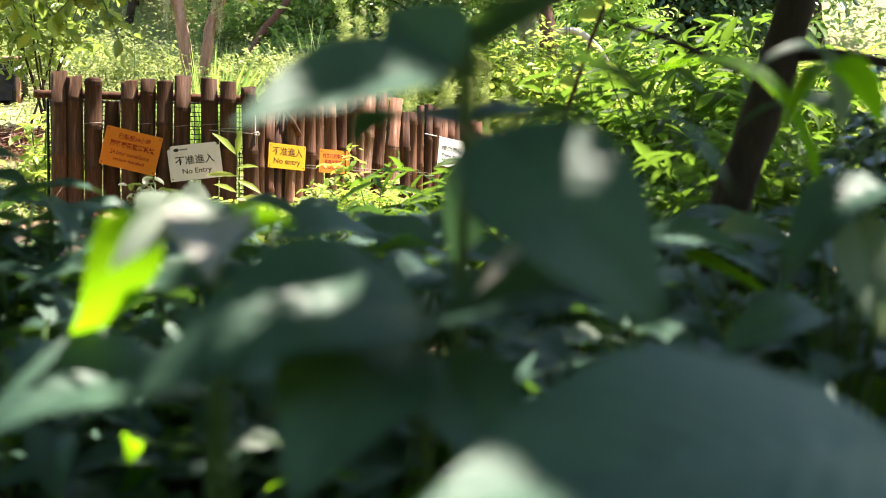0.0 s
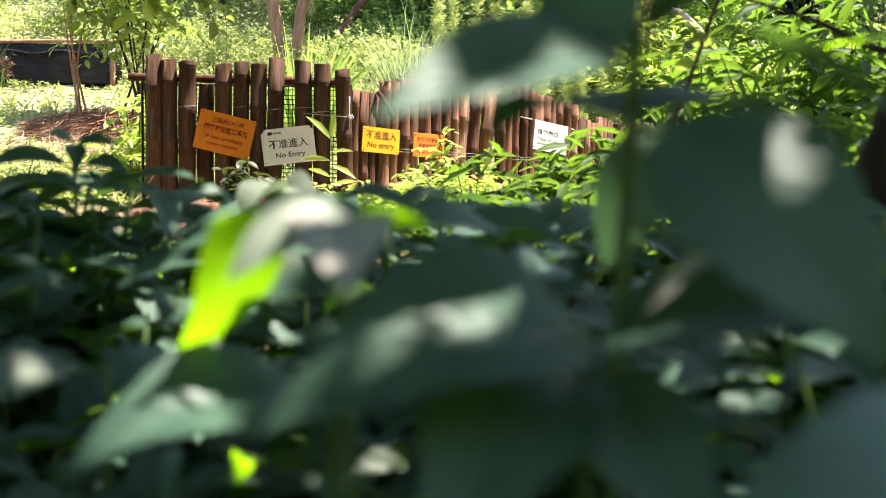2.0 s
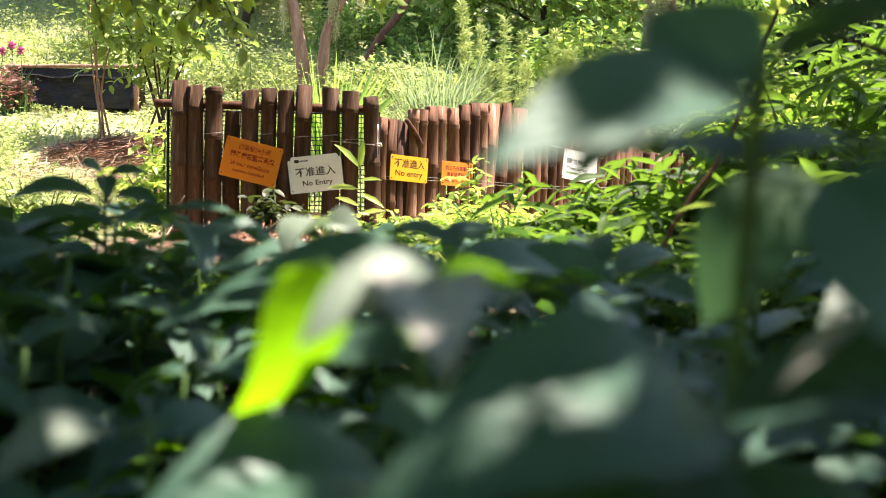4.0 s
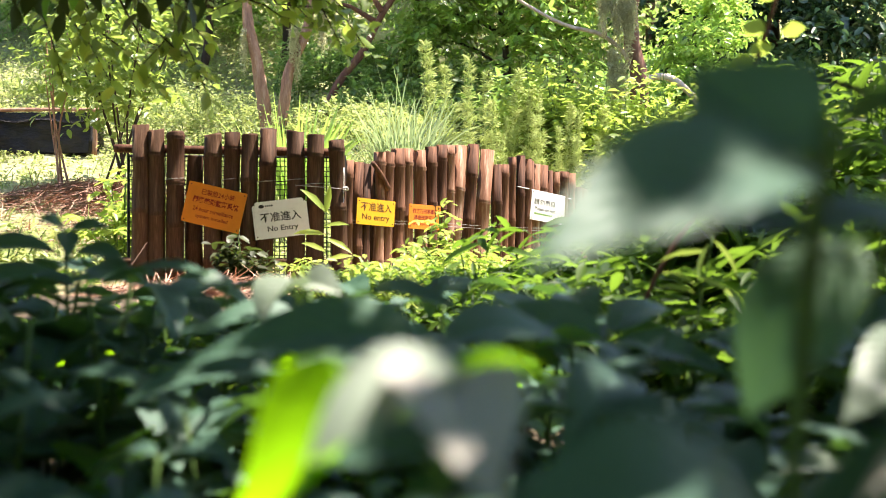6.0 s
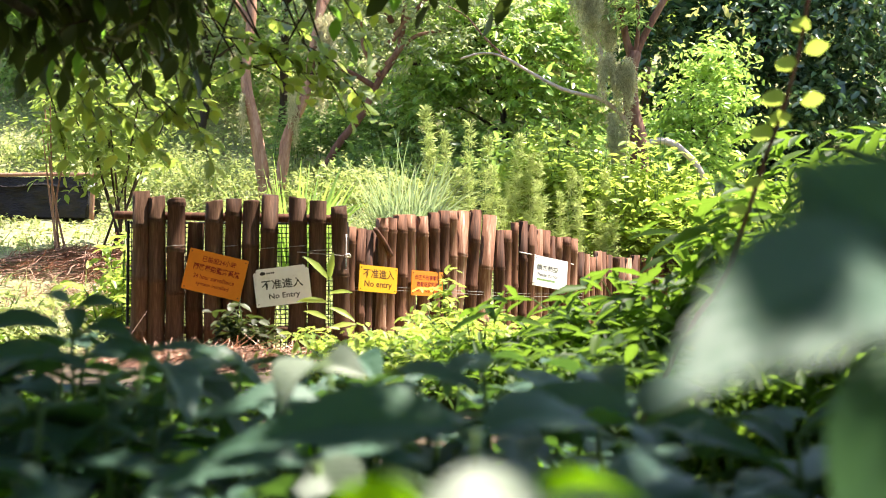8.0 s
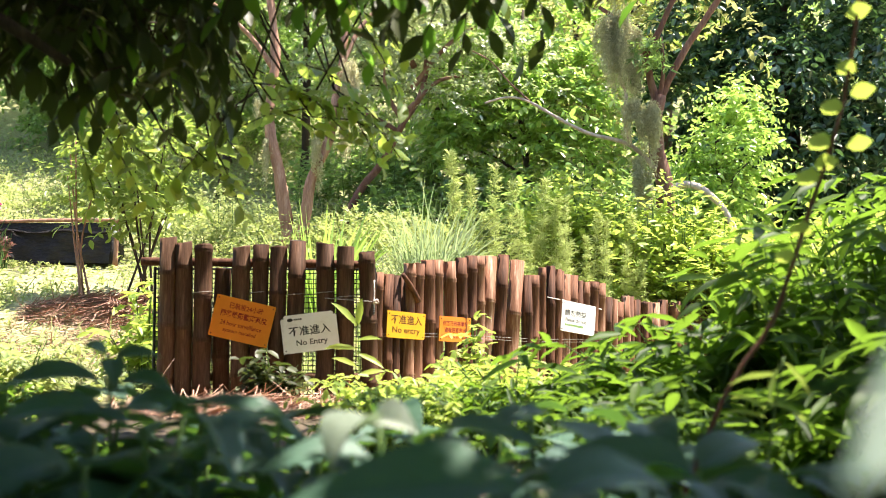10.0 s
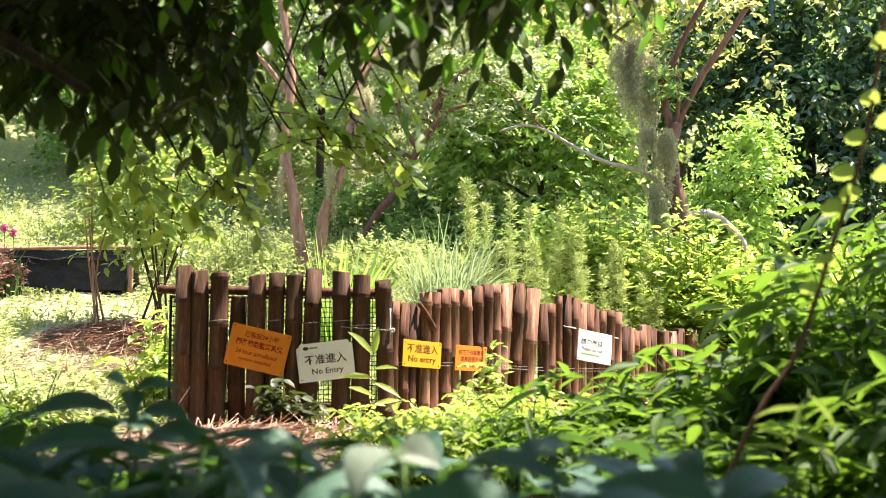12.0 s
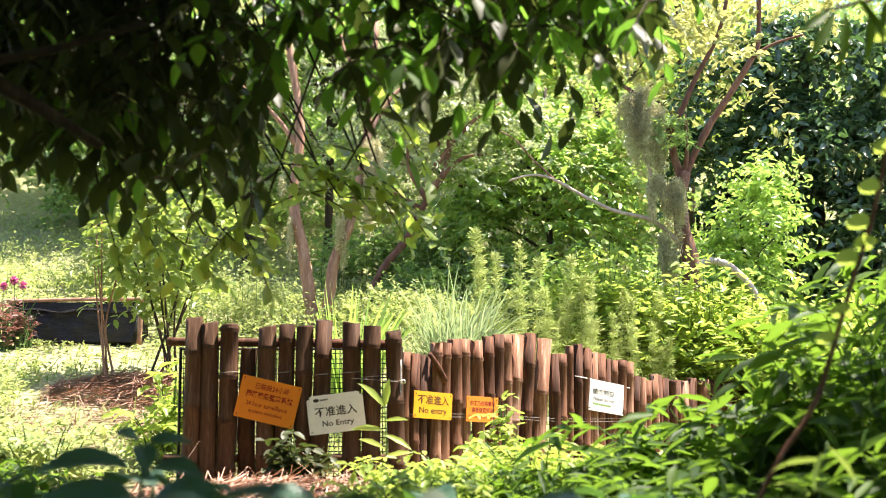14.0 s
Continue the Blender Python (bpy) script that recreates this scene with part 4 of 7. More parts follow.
build_twin_trunk_tree()
build_moss_tree()
build_leaning_tree()
WOODS = (
    (0.95, 11.6, 2.7, 0.95, bright_leaf, 0.095, "leafy bright green tree in the wood edge", 1000),
    (2.45, 10.0, 1.75, 0.46, bright_leaf, 0.07, "bright lime-green broad-leaved tree", 620),
    (-2.3, 13.4, 3.2, 1.0, silver_leaf, 0.075, "leafy grey-green tree in the wood edge", 900),
    (-3.9, 15.6, 3.0, 1.3, crown_mid, 0.085, "dark leafy tree in the wood edge", 1000),
    (0.1, 12.9, 3.6, 1.25, silver_leaf, 0.085, "tall grey-green tree in the wood edge", 1000),
    (1.7, 12.6, 4.2, 1.2, crown_olive, 0.08, "tall olive-leaved tree in the wood edge", 900),
    (-1.4, 13.8, 4.2, 1.3, hill_leaf, 0.09, "tall leafy tree in the wood edge", 900),
    (2.9, 14.6, 4.6, 1.2, crown_lime, 0.09, "tall bright-leaved tree in the wood edge", 800),
    (5.6, 13.2, 3.8, 1.3, crown_olive, 0.085, "tall olive-leaved tree in the wood edge", 900),
    (-5.4, 16.4, 4.2, 1.6, crown_mid, 0.09, "tall leafy tree in the wood edge", 900),
    (0.4, 15.5, 4.8, 1.6, crown_lime, 0.10, "tall bright-leaved tree in the wood edge", 800),
    (3.4, 17.5, 6.0, 1.8, crown_olive, 0.11, "tall olive-leaved tree in the wood edge", 900),
    (1.6, 18.5, 5.5, 1.8, hill_leaf, 0.11, "tall leafy tree in the wood edge", 900),
    (-4.4, 15.0, 1.7, 1.2, crown_mid, 0.085, "dark shrubbery at the wood's foot", 800),
    (-2.4, 14.6, 1.6, 1.1, crown_mid, 0.085, "dark shrubbery at the wood's foot", 700),
    (-2.8, 17.2, 5.0, 1.7, crown_olive, 0.10, "tall olive-leaved tree in the wood edge", 800),
)
for i, (x, y, h, s, m_, lf, lab, tw) in enumerate(WOODS):
    woodland_tree("woodland_tree", x, y, h, s, m_, lf, lab, 500 + i * 17, tw, 0.03 + 0.007 * h, 0.15 if h < 2 else 0.26, bark=bark_dark)


def build_vine_tree():
    """A tree wholly overgrown with dark creepers, hanging in curtains."""
    r = np.random.default_rng(41)
    x, y = 3.45, 11.4
    t = base("vine_covered_tree", x, y, gz(x, y) - 0.05, "tree smothered in dark green creepers", "tree")
    tube("trunk", [(0, 0.3, 0), (0.1, 0.3, 1.2), (0.0, 0.3, 2.4), (0.1, 0.3, 3.0)], 0.14, 0.05, bark_dark, t, 9, 12, 0.06)
    cs = [(-0.7, 0.1, 2.5), (-0.2, 0.0, 2.8), (0.4, 0.0, 2.7), (0.9, 0.1, 2.3), (-0.8, 0.1, 1.8), (-0.2, -0.1, 2.0), (0.5, 0.0, 1.9), (1.0, 0.1, 1.5), (-0.6, 0.0, 1.1), (0.1, -0.1, 1.2), (0.7, 0.0, 1.0), (-0.3, 0, 0.5), (0.5, 0, 0.4)]
    crown("creeper", t, r, cs, [0.46] * len(cs), 2400, 9, 0.10, 0.5, vine_dark, 0.34, droop=0.8)


build_vine_tree()


def build_far_woods():
    """Wooded hillside behind everything."""
    r = np.random.default_rng(42)
    n = 10500
    x = r.uniform(-13, 15, n)
    y = 12.2 + 17 * r.random(n) ** 1.5
    y = np.where((x < -1.2) & (y < 15.2), y + 3.2, y)
    lump = np.clip((y - 10.5) * 0.45, 0.35, 1.6) + 1.5 * np.sin(x * 1.1 + 0.5 * y) * np.cos(0.8 * y) * np.clip((y - 12) / 3, 0.15, 1) + r.normal(0, 0.3, n)
    z = rise(x, y) + np.clip(lump, 0.1, None) * r.random(n) ** 0.5
    p = np.stack([x, y, z], -1)
    d = unit(r.normal(0, 1, (n, 3))) + np.array([0, -0.4, 0.3])
    pos, way, up = sprigs(r, p, d, r.uniform(0.4, 0.8, n), 7, 0.4, 0.85, 0.55)
    L = np.repeat(np.interp(y, (11.5, 15, 28), (0.075, 0.12, 0.20)), 7) * r.uniform(0.6, 1.2, len(pos))
    tagged(piece("far_woods", leaf_mesh("far_woods", pos, way, up, L, L * 0.5, hill_leaf)), "dense green woods on the hillside behind", "woods", kind="stuff")


build_far_woods()


def build_unseen_woods():
    """Unseen woods added beside and behind the camera to hold back sky light."""
    r = np.random.default_rng(43)
    n = 3600
    a = r.uniform(math.radians(155), math.radians(385), n)
    d = r.uniform(5.2, 9.0, n)
    x, y = np.cos(a) * d * 1.15, np.sin(a) * d + 1.0
    z = rise(x, y) + 3.2 * r.random(n) ** 1.1
    p = np.stack([x, y, z], -1)
    w = unit(r.normal(0, 1, (n, 3)))
    pos, way, up = sprigs(r, p, w, r.uniform(0.6, 1.1, n), 7, 0.4)
    L = 0.44 * r.uniform(0.6, 1.2, len(pos))
    tagged(piece("surrounding_woods", leaf_mesh("surrounding_woods", pos, way, up, L, L * 0.55, crown_mid)), "unseen ring of leaves added to hold back sky light", "woods", kind="stuff")


build_unseen_woods()


# ---- meadow on the slope ----
def build_meadow():
    r = np.random.default_rng(51)
    n = 29000
    x = r.uniform(-6, 4.5, n)
    y = 5.9 + 6.6 * r.random(n)
    y = np.where((x < -1.2) & (y > 9.8) & (r.random(n) < 0.6), y + 3.0, y)
    clump = np.sin(2.3 * x + 1.1 * y) + np.sin(3.1 * y - 1.7 * x) + r.normal(0, 0.8, n)
    bare = (np.hypot((x + 2.0) / 0.75, (y - 7.9) / 0.55) < 1) | (np.hypot((x + 1.9) / 0.8, (y - 7.2) / 0.4) < 1) | ((x > -1.35) & (x < -0.1) & (y < 6.05))
    before_bed = (x > -4.2) & (x < -2.3) & (y > 8.6) & (y < 10.0) & (r.random(n) < 0.72)
    keep = (clump > -0.9) & ~bare & ~before_bed & (y > 5.95 + 1.05 * np.clip(x + 0.2, 0, 3))
    x, y, clump = x[keep], y[keep], clump[keep]
    tall = (0.05 + 0.05 * np.clip(clump, 0, 2)) * (1 + 1.6 * np.clip((y - 8.4) / 2.5, 0, 1))
    tall = np.where((x > -4.2) & (x < -2.3) & (y > 8.6) & (y < 10.0), 0.035, tall)
    p = np.stack([x, y, rise(x, y)], -1)
    d = np.stack([r.normal(0, 0.35, len(x)), r.normal(0, 0.35, len(x)), np.ones(len(x))], -1)
    pos, way, up = sprigs(r, p, d, tall * r.uniform(0.8, 1.8, len(x)), 6, 0.1, 0.9, 0.4)
    L = 0.035 * r.uniform(0.6, 1.3, len(pos))
    tagged(piece("meadow_herbs", leaf_mesh("meadow_herbs", pos, way, up, L, L * 0.5, herb)), "low sunlit meadow herbs covering the slope", "herbs", kind="stuff")
    m = 14000
    x = r.uniform(-7, 5.5, m)
    y = 6.0 + 6.3 * r.random(m)
    y = np.where((x < -1.2) & (y > 9.8) & (r.random(m) < 0.6), y + 3.0, y)
    keep = ~(np.hypot((x + 2.0) / 0.7, (y - 7.9) / 0.5) < 1) & ~((x > -4.2) & (x < -2.3) & (y > 8.6) & (y < 9.9)) & (y > 5.95 + 1.05 * np.clip(x + 0.2, 0, 3))
    x, y = x[keep], y[keep]
    p = np.stack([x, y, rise(x, y) - 0.01], -1)
    d = np.stack([r.normal(0, 0.4, len(x)), r.normal(0, 0.4, len(x)), np.ones(len(x))], -1)
    L = r.uniform(0.08, 0.24, len(x))
    tagged(piece("meadow_grass", strips("meadow_grass", p, d, L, 0.008, r.uniform(0.1, 0.6, len(x)), grass_mat, 3)), "sunlit grass blades on the slope", "grass", kind="stuff")


build_meadow()


def herb_bank(name, label, seed, cx, cy, rx, ry, h, n, leaf, material, ratio=0.45):
    """A waist-low bank of herbs or shrubs, as one thing with stems and leaves."""
    r = np.random.default_rng(seed)
    t = base(name, cx, cy, gz(cx, cy) - 0.03, label, "shrub")
    a, q = r.uniform(0, 2 * math.pi, n), r.random(n) ** 0.5
    x, y = np.cos(a) * q * rx, np.sin(a) * q * ry
    z = rise(cx + x, cy + y) - gz(cx, cy)
    top = h * (0.55 + 0.45 * np.sqrt(np.clip(1 - q ** 2, 0, 1))) * r.uniform(0.6, 1.1, n)
    lines, rads = [], []
    for i in range(0, n, max(1, n // 40)):
        lines.append(np.array([(x[i], y[i], z[i]), (x[i] + r.normal(0, 0.03), y[i], z[i] + top[i] * 0.5), (x[i] + r.normal(0, 0.05), y[i], z[i] + top[i])]))
        rads.append(np.array([0.006, 0.004, 0.002]))
    for line, rad in zip(lines, rads):
        many_tubes("stem", [line], [rad], green_stem, t)
    p = np.stack([x, y, z + top * r.uniform(0.35, 0.75, n)], -1)
    d = np.stack([r.normal(0, 0.5, n), r.normal(0, 0.5, n), np.ones(n)], -1)
    pos, way, up = sprigs(r, p, d, top * 0.4, 9, 0.25, 0.9, 0.35)
    L = leaf * r.uniform(0.6, 1.25, len(pos))
    piece("leaves", leaf_mesh("leaves", pos, way, up, L, L * ratio, material), t)
    return t


BANKS = (
    ("herb_bank", "bank of pale green herbs below the wood", 61, -2.0, 10.3, 0.9, 0.5, 0.55, 640, 0.042, herb),
    ("herb_bank", "bank of pale green herbs below the wood", 62, -3.4, 12.6, 1.5, 0.8, 0.5, 700, 0.045, herb),
    ("herb_bank", "bank of green herbs between the trunks", 63, -0.3, 10.0, 0.8, 0.5, 0.45, 520, 0.045, herb),
    ("leafy_shrub", "yellow-green leafy shrub behind the fence", 64, 1.17, 8.65, 0.42, 0.3, 1.22, 560, 0.07, crown_lime),
    ("leafy_shrub", "yellow-green leafy shrub beside the mossy tree", 65, 1.76, 8.15, 0.38, 0.3, 1.2, 560, 0.07, crown_lime),
    ("leafy_shrub", "yellow-green leafy shrub on the slope", 66, 2.38, 8.2, 0.48, 0.35, 1.06, 520, 0.07, crown_lime),
    ("leafy_shrub", "sunlit leafy shrub on the slope", 67, 3.0, 8.6, 0.6, 0.4, 1.1, 520, 0.07, crown_lime),
    ("leafy_shrub", "dark leafy shrub under the trees", 68, 0.25, 10.9, 0.9, 0.4, 0.6, 420, 0.075, crown_mid),
    ("leafy_shrub", "dark leafy shrub under the trees", 70, -0.55, 12.0, 0.8, 0.4, 0.9, 380, 0.075, crown_mid),
    ("leafy_shrub", "dark leafy shrub under the trees", 74, 0.85, 11.2, 0.8, 0.4, 0.9, 380, 0.08, crown_mid),
    ("leafy_shrub", "green leafy shrub under the trees", 69, 1.5, 10.6, 0.9, 0.5, 1.0, 420, 0.10, crown_mid),
)
for b in BANKS:
    herb_bank(*b)


# ---- plants of the slope ----
def build_strap_plant(x, y, n, length, label, seed, width=0.03, material=None, up=1.0, bend=0.55):
    r = np.random.default_rng(seed)
    t = base("strap_leaved_plant", x, y, gz(x, y) - 0.02, label, "plant")
    a = r.uniform(0, 2 * math.pi, n)
    s = r.uniform(0.08, 0.62, n)
    d = np.stack([np.cos(a) * s, np.sin(a) * s, np.full(n, up)], -1)
    p = np.stack([np.cos(a) * 0.03, np.sin(a) * 0.03, np.zeros(n)], -1)
    for i in range(n):
        piece("leaf", strips("leaf", p[i:i + 1], d[i:i + 1], length * r.uniform(0.6, 1.1), width, r.uniform(0.3, 1.0) * bend, material or crown_lime, 7), t)


build_strap_plant(-0.58, 7.1, 120, 1.08, "clump of bright green strap leaves behind the gate", 71, 0.036, bright_leaf, 1.15, 0.42)


def build_grass_tuft():
    r = np.random.default_rng(72)
    t = base("grass_tuft", 0.05, 7.8, gz(0.05, 7.8) - 0.02, "tuft of arching blue-green grass behind the fence", "grass")
    n = 520
    a = r.uniform(0, 2 * math.pi, n)
    s = r.uniform(0.1, 0.5, n)
    d = np.stack([np.cos(a) * s, np.sin(a) * s, np.ones(n)], -1)
    p = np.stack([r.normal(0, 0.07, n), r.normal(0, 0.07, n), np.zeros(n)], -1)
    piece("tuft", strips("tuft", p, d, r.uniform(0.9, 1.5, n), 0.012, r.uniform(0.3, 0.75, n), tuft_blade, 6), t)


build_grass_tuft()


def build_feather_plant(seed):
    """One tall feathery herb: a thin stem and hair-fine leaves in a soft spire."""
    r = np.random.default_rng(seed)
    t = base("feathery_herb", 0, 0, 0, "tall feathery light green herb behind the fence", "plant", "feathery herbs")
    lean = r.normal(0, 0.05, 2)
    u = np.linspace(0, 1, 10)
    bow = 0.02 * np.sin(3 * u + r.uniform(0, 6))
    line = np.stack([lean[0] * u + bow, lean[1] * u, u], -1)
    many_tubes("stem", [line], [np.linspace(0.004, 0.001, 10)], feather, t)
    n = 90
    uu = 0.10 + 0.9 * r.random(n) ** 0.85
    p = np.stack([np.interp(uu, u, line[:, k]) for k in range(3)], -1)
    a = r.uniform(0, 2 * math.pi, n)
    d = np.stack([np.cos(a), np.sin(a), r.uniform(0.7, 1.6, n)], -1)
    long = (0.11 * (1.05 - uu) ** 0.8 + 0.02) * r.uniform(0.6, 1.2, n)
    pos, way, up = sprigs(r, p, d, long, 10, 0.15, 0.6, 0.45)
    way = way + np.array([0, 0, 0.35])
    piece("leaves", leaf_mesh("leaves", pos, way, up, 0.046 * r.uniform(0.6, 1.2, len(pos)), 0.0009, feather), t)
    return t


FEATHERS = ((0.276, 8.05, 1.14), (0.33, 7.95, 1.0), (0.22, 8.15, 0.92), (0.444, 8.0, 1.06), (0.575, 8.0, 1.0), (0.80, 8.0, 1.04), (0.93, 8.0, 0.92), (1.02, 8.0, 0.95), (1.116, 8.0, 0.86), (1.23, 8.0, 0.84), (1.415, 8.0, 0.92), (1.53, 8.0, 0.78),
            (0.51, 7.85, 0.8), (0.66, 7.8, 0.84), (0.72, 7.95, 0.72), (0.87, 7.85, 0.78), (0.98, 7.75, 0.7), (1.08, 7.85, 0.74), (1.18, 7.75, 0.7), (1.31, 7.85, 0.72), (1.36, 7.75, 0.6), (0.38, 7.8, 0.78), (1.46, 7.8, 0.66), (0.75, 7.7, 0.66))
plumes = [build_feather_plant(73 + k) for k in range(4)]
for i, (x, y, s) in enumerate(FEATHERS):
    m = pose(x, y, gz(x, y) - 0.02, 0, 0, 67 * i)
    if i < 4:
        plumes[i].matrix_basis = m
        plumes[i].scale = (s, s, s)
    else:
        c = copy_thing(plumes[i % 4], m)
        c.scale = (s, s, s)


# ---- left of the fence: young trees, straw, planter ----
def sapling(x, y, stems, height, label, seed, material, bare=0.4, leaf=0.085, twigs=120, spread=0.3, bark=None):
    r = np.random.default_rng(seed)
    t = base("young_tree", x, y, gz(x, y) - 0.03, label, "tree")
    cs, rs = [], []
    for i in range(stems):
        a = r.uniform(0, 2 * math.pi)
        e = np.array([math.cos(a) * spread * r.uniform(0.3, 1.0), math.sin(a) * spread * 0.6, height * r.uniform(0.75, 1.0)])
        w = np.array([e[0] * 0.35 + r.normal(0, 0.02), e[1] * 0.35, e[2] * 0.45])
        s = np.array([r.normal(0, 0.07), r.normal(0, 0.05), 0])
        tube("stem", [tuple(s), tuple(w), tuple(e)], 0.0095, 0.004, bark or bark_dark, t, 7, 12, 0.06, seed=seed + i, knots=0.05)
        for u in np.linspace(bare, 1.0, 4):
            cs.append((w + (e - w) * (u - 0.45) / 0.55) if u > 0.45 else w)
            rs.append(spread * r.uniform(0.3, 0.5))
    crown("crown", t, r, cs, rs, twigs, 6, leaf, 0.42, material, 0.22, OVAL)


sapling(-2.36, 8.35, 4, 1.12, "slim pale-stemmed young tree in a straw ring", 81, young_leaf, 0.6, 0.07, 60, 0.24, bark_pale)
sapling(-1.93, 8.35, 8, 1.42, "bushy many-stemmed young tree in a straw ring", 82, young_leaf, 0.5, 0.085, 230, 0.46)


def build_straw(name, label, seed, cx, cy, rx, ry, n, length, material, heap=0.05):
    r = np.random.default_rng(seed)
    a, q = r.uniform(0, 2 * math.pi, n), r.random(n) ** 0.6
    x, y = cx + np.cos(a) * q * rx, cy + np.sin(a) * q * ry
    z = rise(x, y) + heap * (1 - q ** 2) * r.random(n) + 0.006
    d = np.stack([r.normal(0, 1, n), r.normal(0, 1, n), r.normal(0.0, 0.07, n)], -1)
    L = r.uniform(0.4, 1.2, n) * length
    p = np.stack([x, y, z], -1) - unit(d) * L[:, None] * 0.5
    p[:, 2] = np.maximum(p[:, 2], rise(p[:, 0], p[:, 1]) + 0.002)
    tagged(piece(name, strips(name, p, d, L, r.uniform(0.003, 0.008, n), r.normal(0, 0.12, n), material, 3, (0, 0, -1.0), 0.3)), label, "straw", kind="stuff")


build_straw("straw_mulch", "heap of dry brown straw round the young trees", 83, -2.0, 7.95, 0.62, 0.46, 2600, 0.22, twig_brown, 0.12)
build_straw("straw_litter", "dry reddish-brown twigs and straw before the gate", 84, -0.66, 5.36, 0.72, 0.34, 3000, 0.24, twig_brown, 0.075)
build_straw("straw_litter", "loose straw on the path beside the gate", 85, -1.85, 7.2, 0.9, 0.6, 1700, 0.16, twig_brown, 0.03)


def build_planter():
    """A low raised bed wrapped in black sheeting under a wooden pole."""
    x0, x1, y = -3.42, -2.46, 9.8
    z0 = gz(-3.1, 9.8) - 0.04
    t = base("raised_bed", (x0 + x1) / 2, y, z0, "low raised bed wrapped in black plastic sheet, wooden pole on top", "planter")
    w, h, dpt = x1 - x0, 0.31, 0.5
    r = np.random.default_rng(86)
    us, vs = np.linspace(-w / 2, w / 2, 40), np.linspace(0, 1, 14)
    U, V = np.meshgrid(us, vs)
    sag = 0.018 * np.sin(U * 9 + 3 * V) * (1 - V) + 0.012 * np.sin(U * 23 - 6 * V) + 0.008 * np.sin(31 * U + 11 * V)
    front = np.stack([U, -dpt / 2 - 0.03 * (1 - V) + sag, V * (h + 0.012 * np.sin(5 * U))], -1).reshape(-1, 3)
    i = (np.arange(13)[:, None] * 40 + np.arange(39)[None]).ravel()
    q = np.stack([i, i + 1, i + 41, i + 40], -1)
    sheet = piece("sheet", mesh_of("sheet", front, None, q, black_sheet), t, "creased black plastic sheet")
    part("body", box_bm(w - 0.04, dpt - 0.04, h - 0.03, 0.01), black_sheet, t, m=pose(0, 0.01, (h - 0.03) / 2))
    part("soil_fill", box_bm(w - 0.08, dpt - 0.1, 0.02, 0.005), soil, t, m=pose(0, 0.01, h - 0.012))
    # folded flap along the top edge
    uu = np.linspace(-w / 2, w / 2, 30)
    a = np.stack([uu, np.full(30, -dpt / 2 - 0.035), h - 0.065 + 0.012 * np.sin(uu * 14)], -1)
    b = np.stack([uu, np.full(30, -dpt / 2 - 0.012), np.full(30, h + 0.006)], -1)
    f = np.vstack([a, b])
    k = np.arange(29)
    piece("flap", mesh_of("flap", f, None, np.stack([k, k + 1, k + 31, k + 30], -1), black_sheet), t)
    tube("pole", [(-w / 2 - 0.06, -dpt / 2 - 0.01, h + 0.012), (0, -dpt / 2 - 0.01, h + 0.026), (w / 2 + 0.08, -dpt / 2 - 0.01, h + 0.03)], 0.017, 0.014, bark_pale, t, 8, 14, 0.05, "bare wooden pole")
    for xx in (w / 2 + 0.03, -w / 2 - 0.02):
        tube("post", [(xx, -dpt / 2 + 0.01, -0.02), (xx + 0.01, -dpt / 2 + 0.01, h + 0.05)], 0.022, 0.02, bark_pale, t, 8, 6, 0.05)
    part("bottle", box_bm(0.05, 0.05, 0.09, 0.015), white_plastic, t, "white plastic pot on the corner post", m=pose(w / 2 + 0.035, -dpt / 2 - 0.03, h - 0.06))


build_planter()
herb_bank("red_leaved_shrub", "small reddish shrub with pink flowers beside the raised bed", 87, -3.36, 9.3, 0.16, 0.14, 0.42, 70, 0.05, red_leaf)


def build_pink_flower(x, y, h):
    r = np.random.default_rng(int(abs(x) * 100))
    t = base("pink_flower", x, y, gz(x, y) - 0.02, "pink flower head on a thin stalk", "flower", "pink flowers")
    tube("stalk", [(0, 0, 0), (0.01, 0, h * 0.5), (0, 0, h)], 0.004, 0.003, green_stem, t, 6, 6)
    n = 60
    d = unit(r.normal(0, 1, (n, 3)) + np.array([0, 0, 0.4]))
    p = np.tile(np.array([0, 0, h]), (n, 1))
    piece("petals", leaf_mesh("petals", p, d, np.tile((0, 0, 1.0), (n, 1)) + r.normal(0, 0.2, (n, 3)), 0.04, 0.016, pink_petal), t)


for x, h in ((-3.36, 0.54), (-3.29, 0.50), (-3.44, 0.49)):
    build_pink_flower(x, 9.35, h)


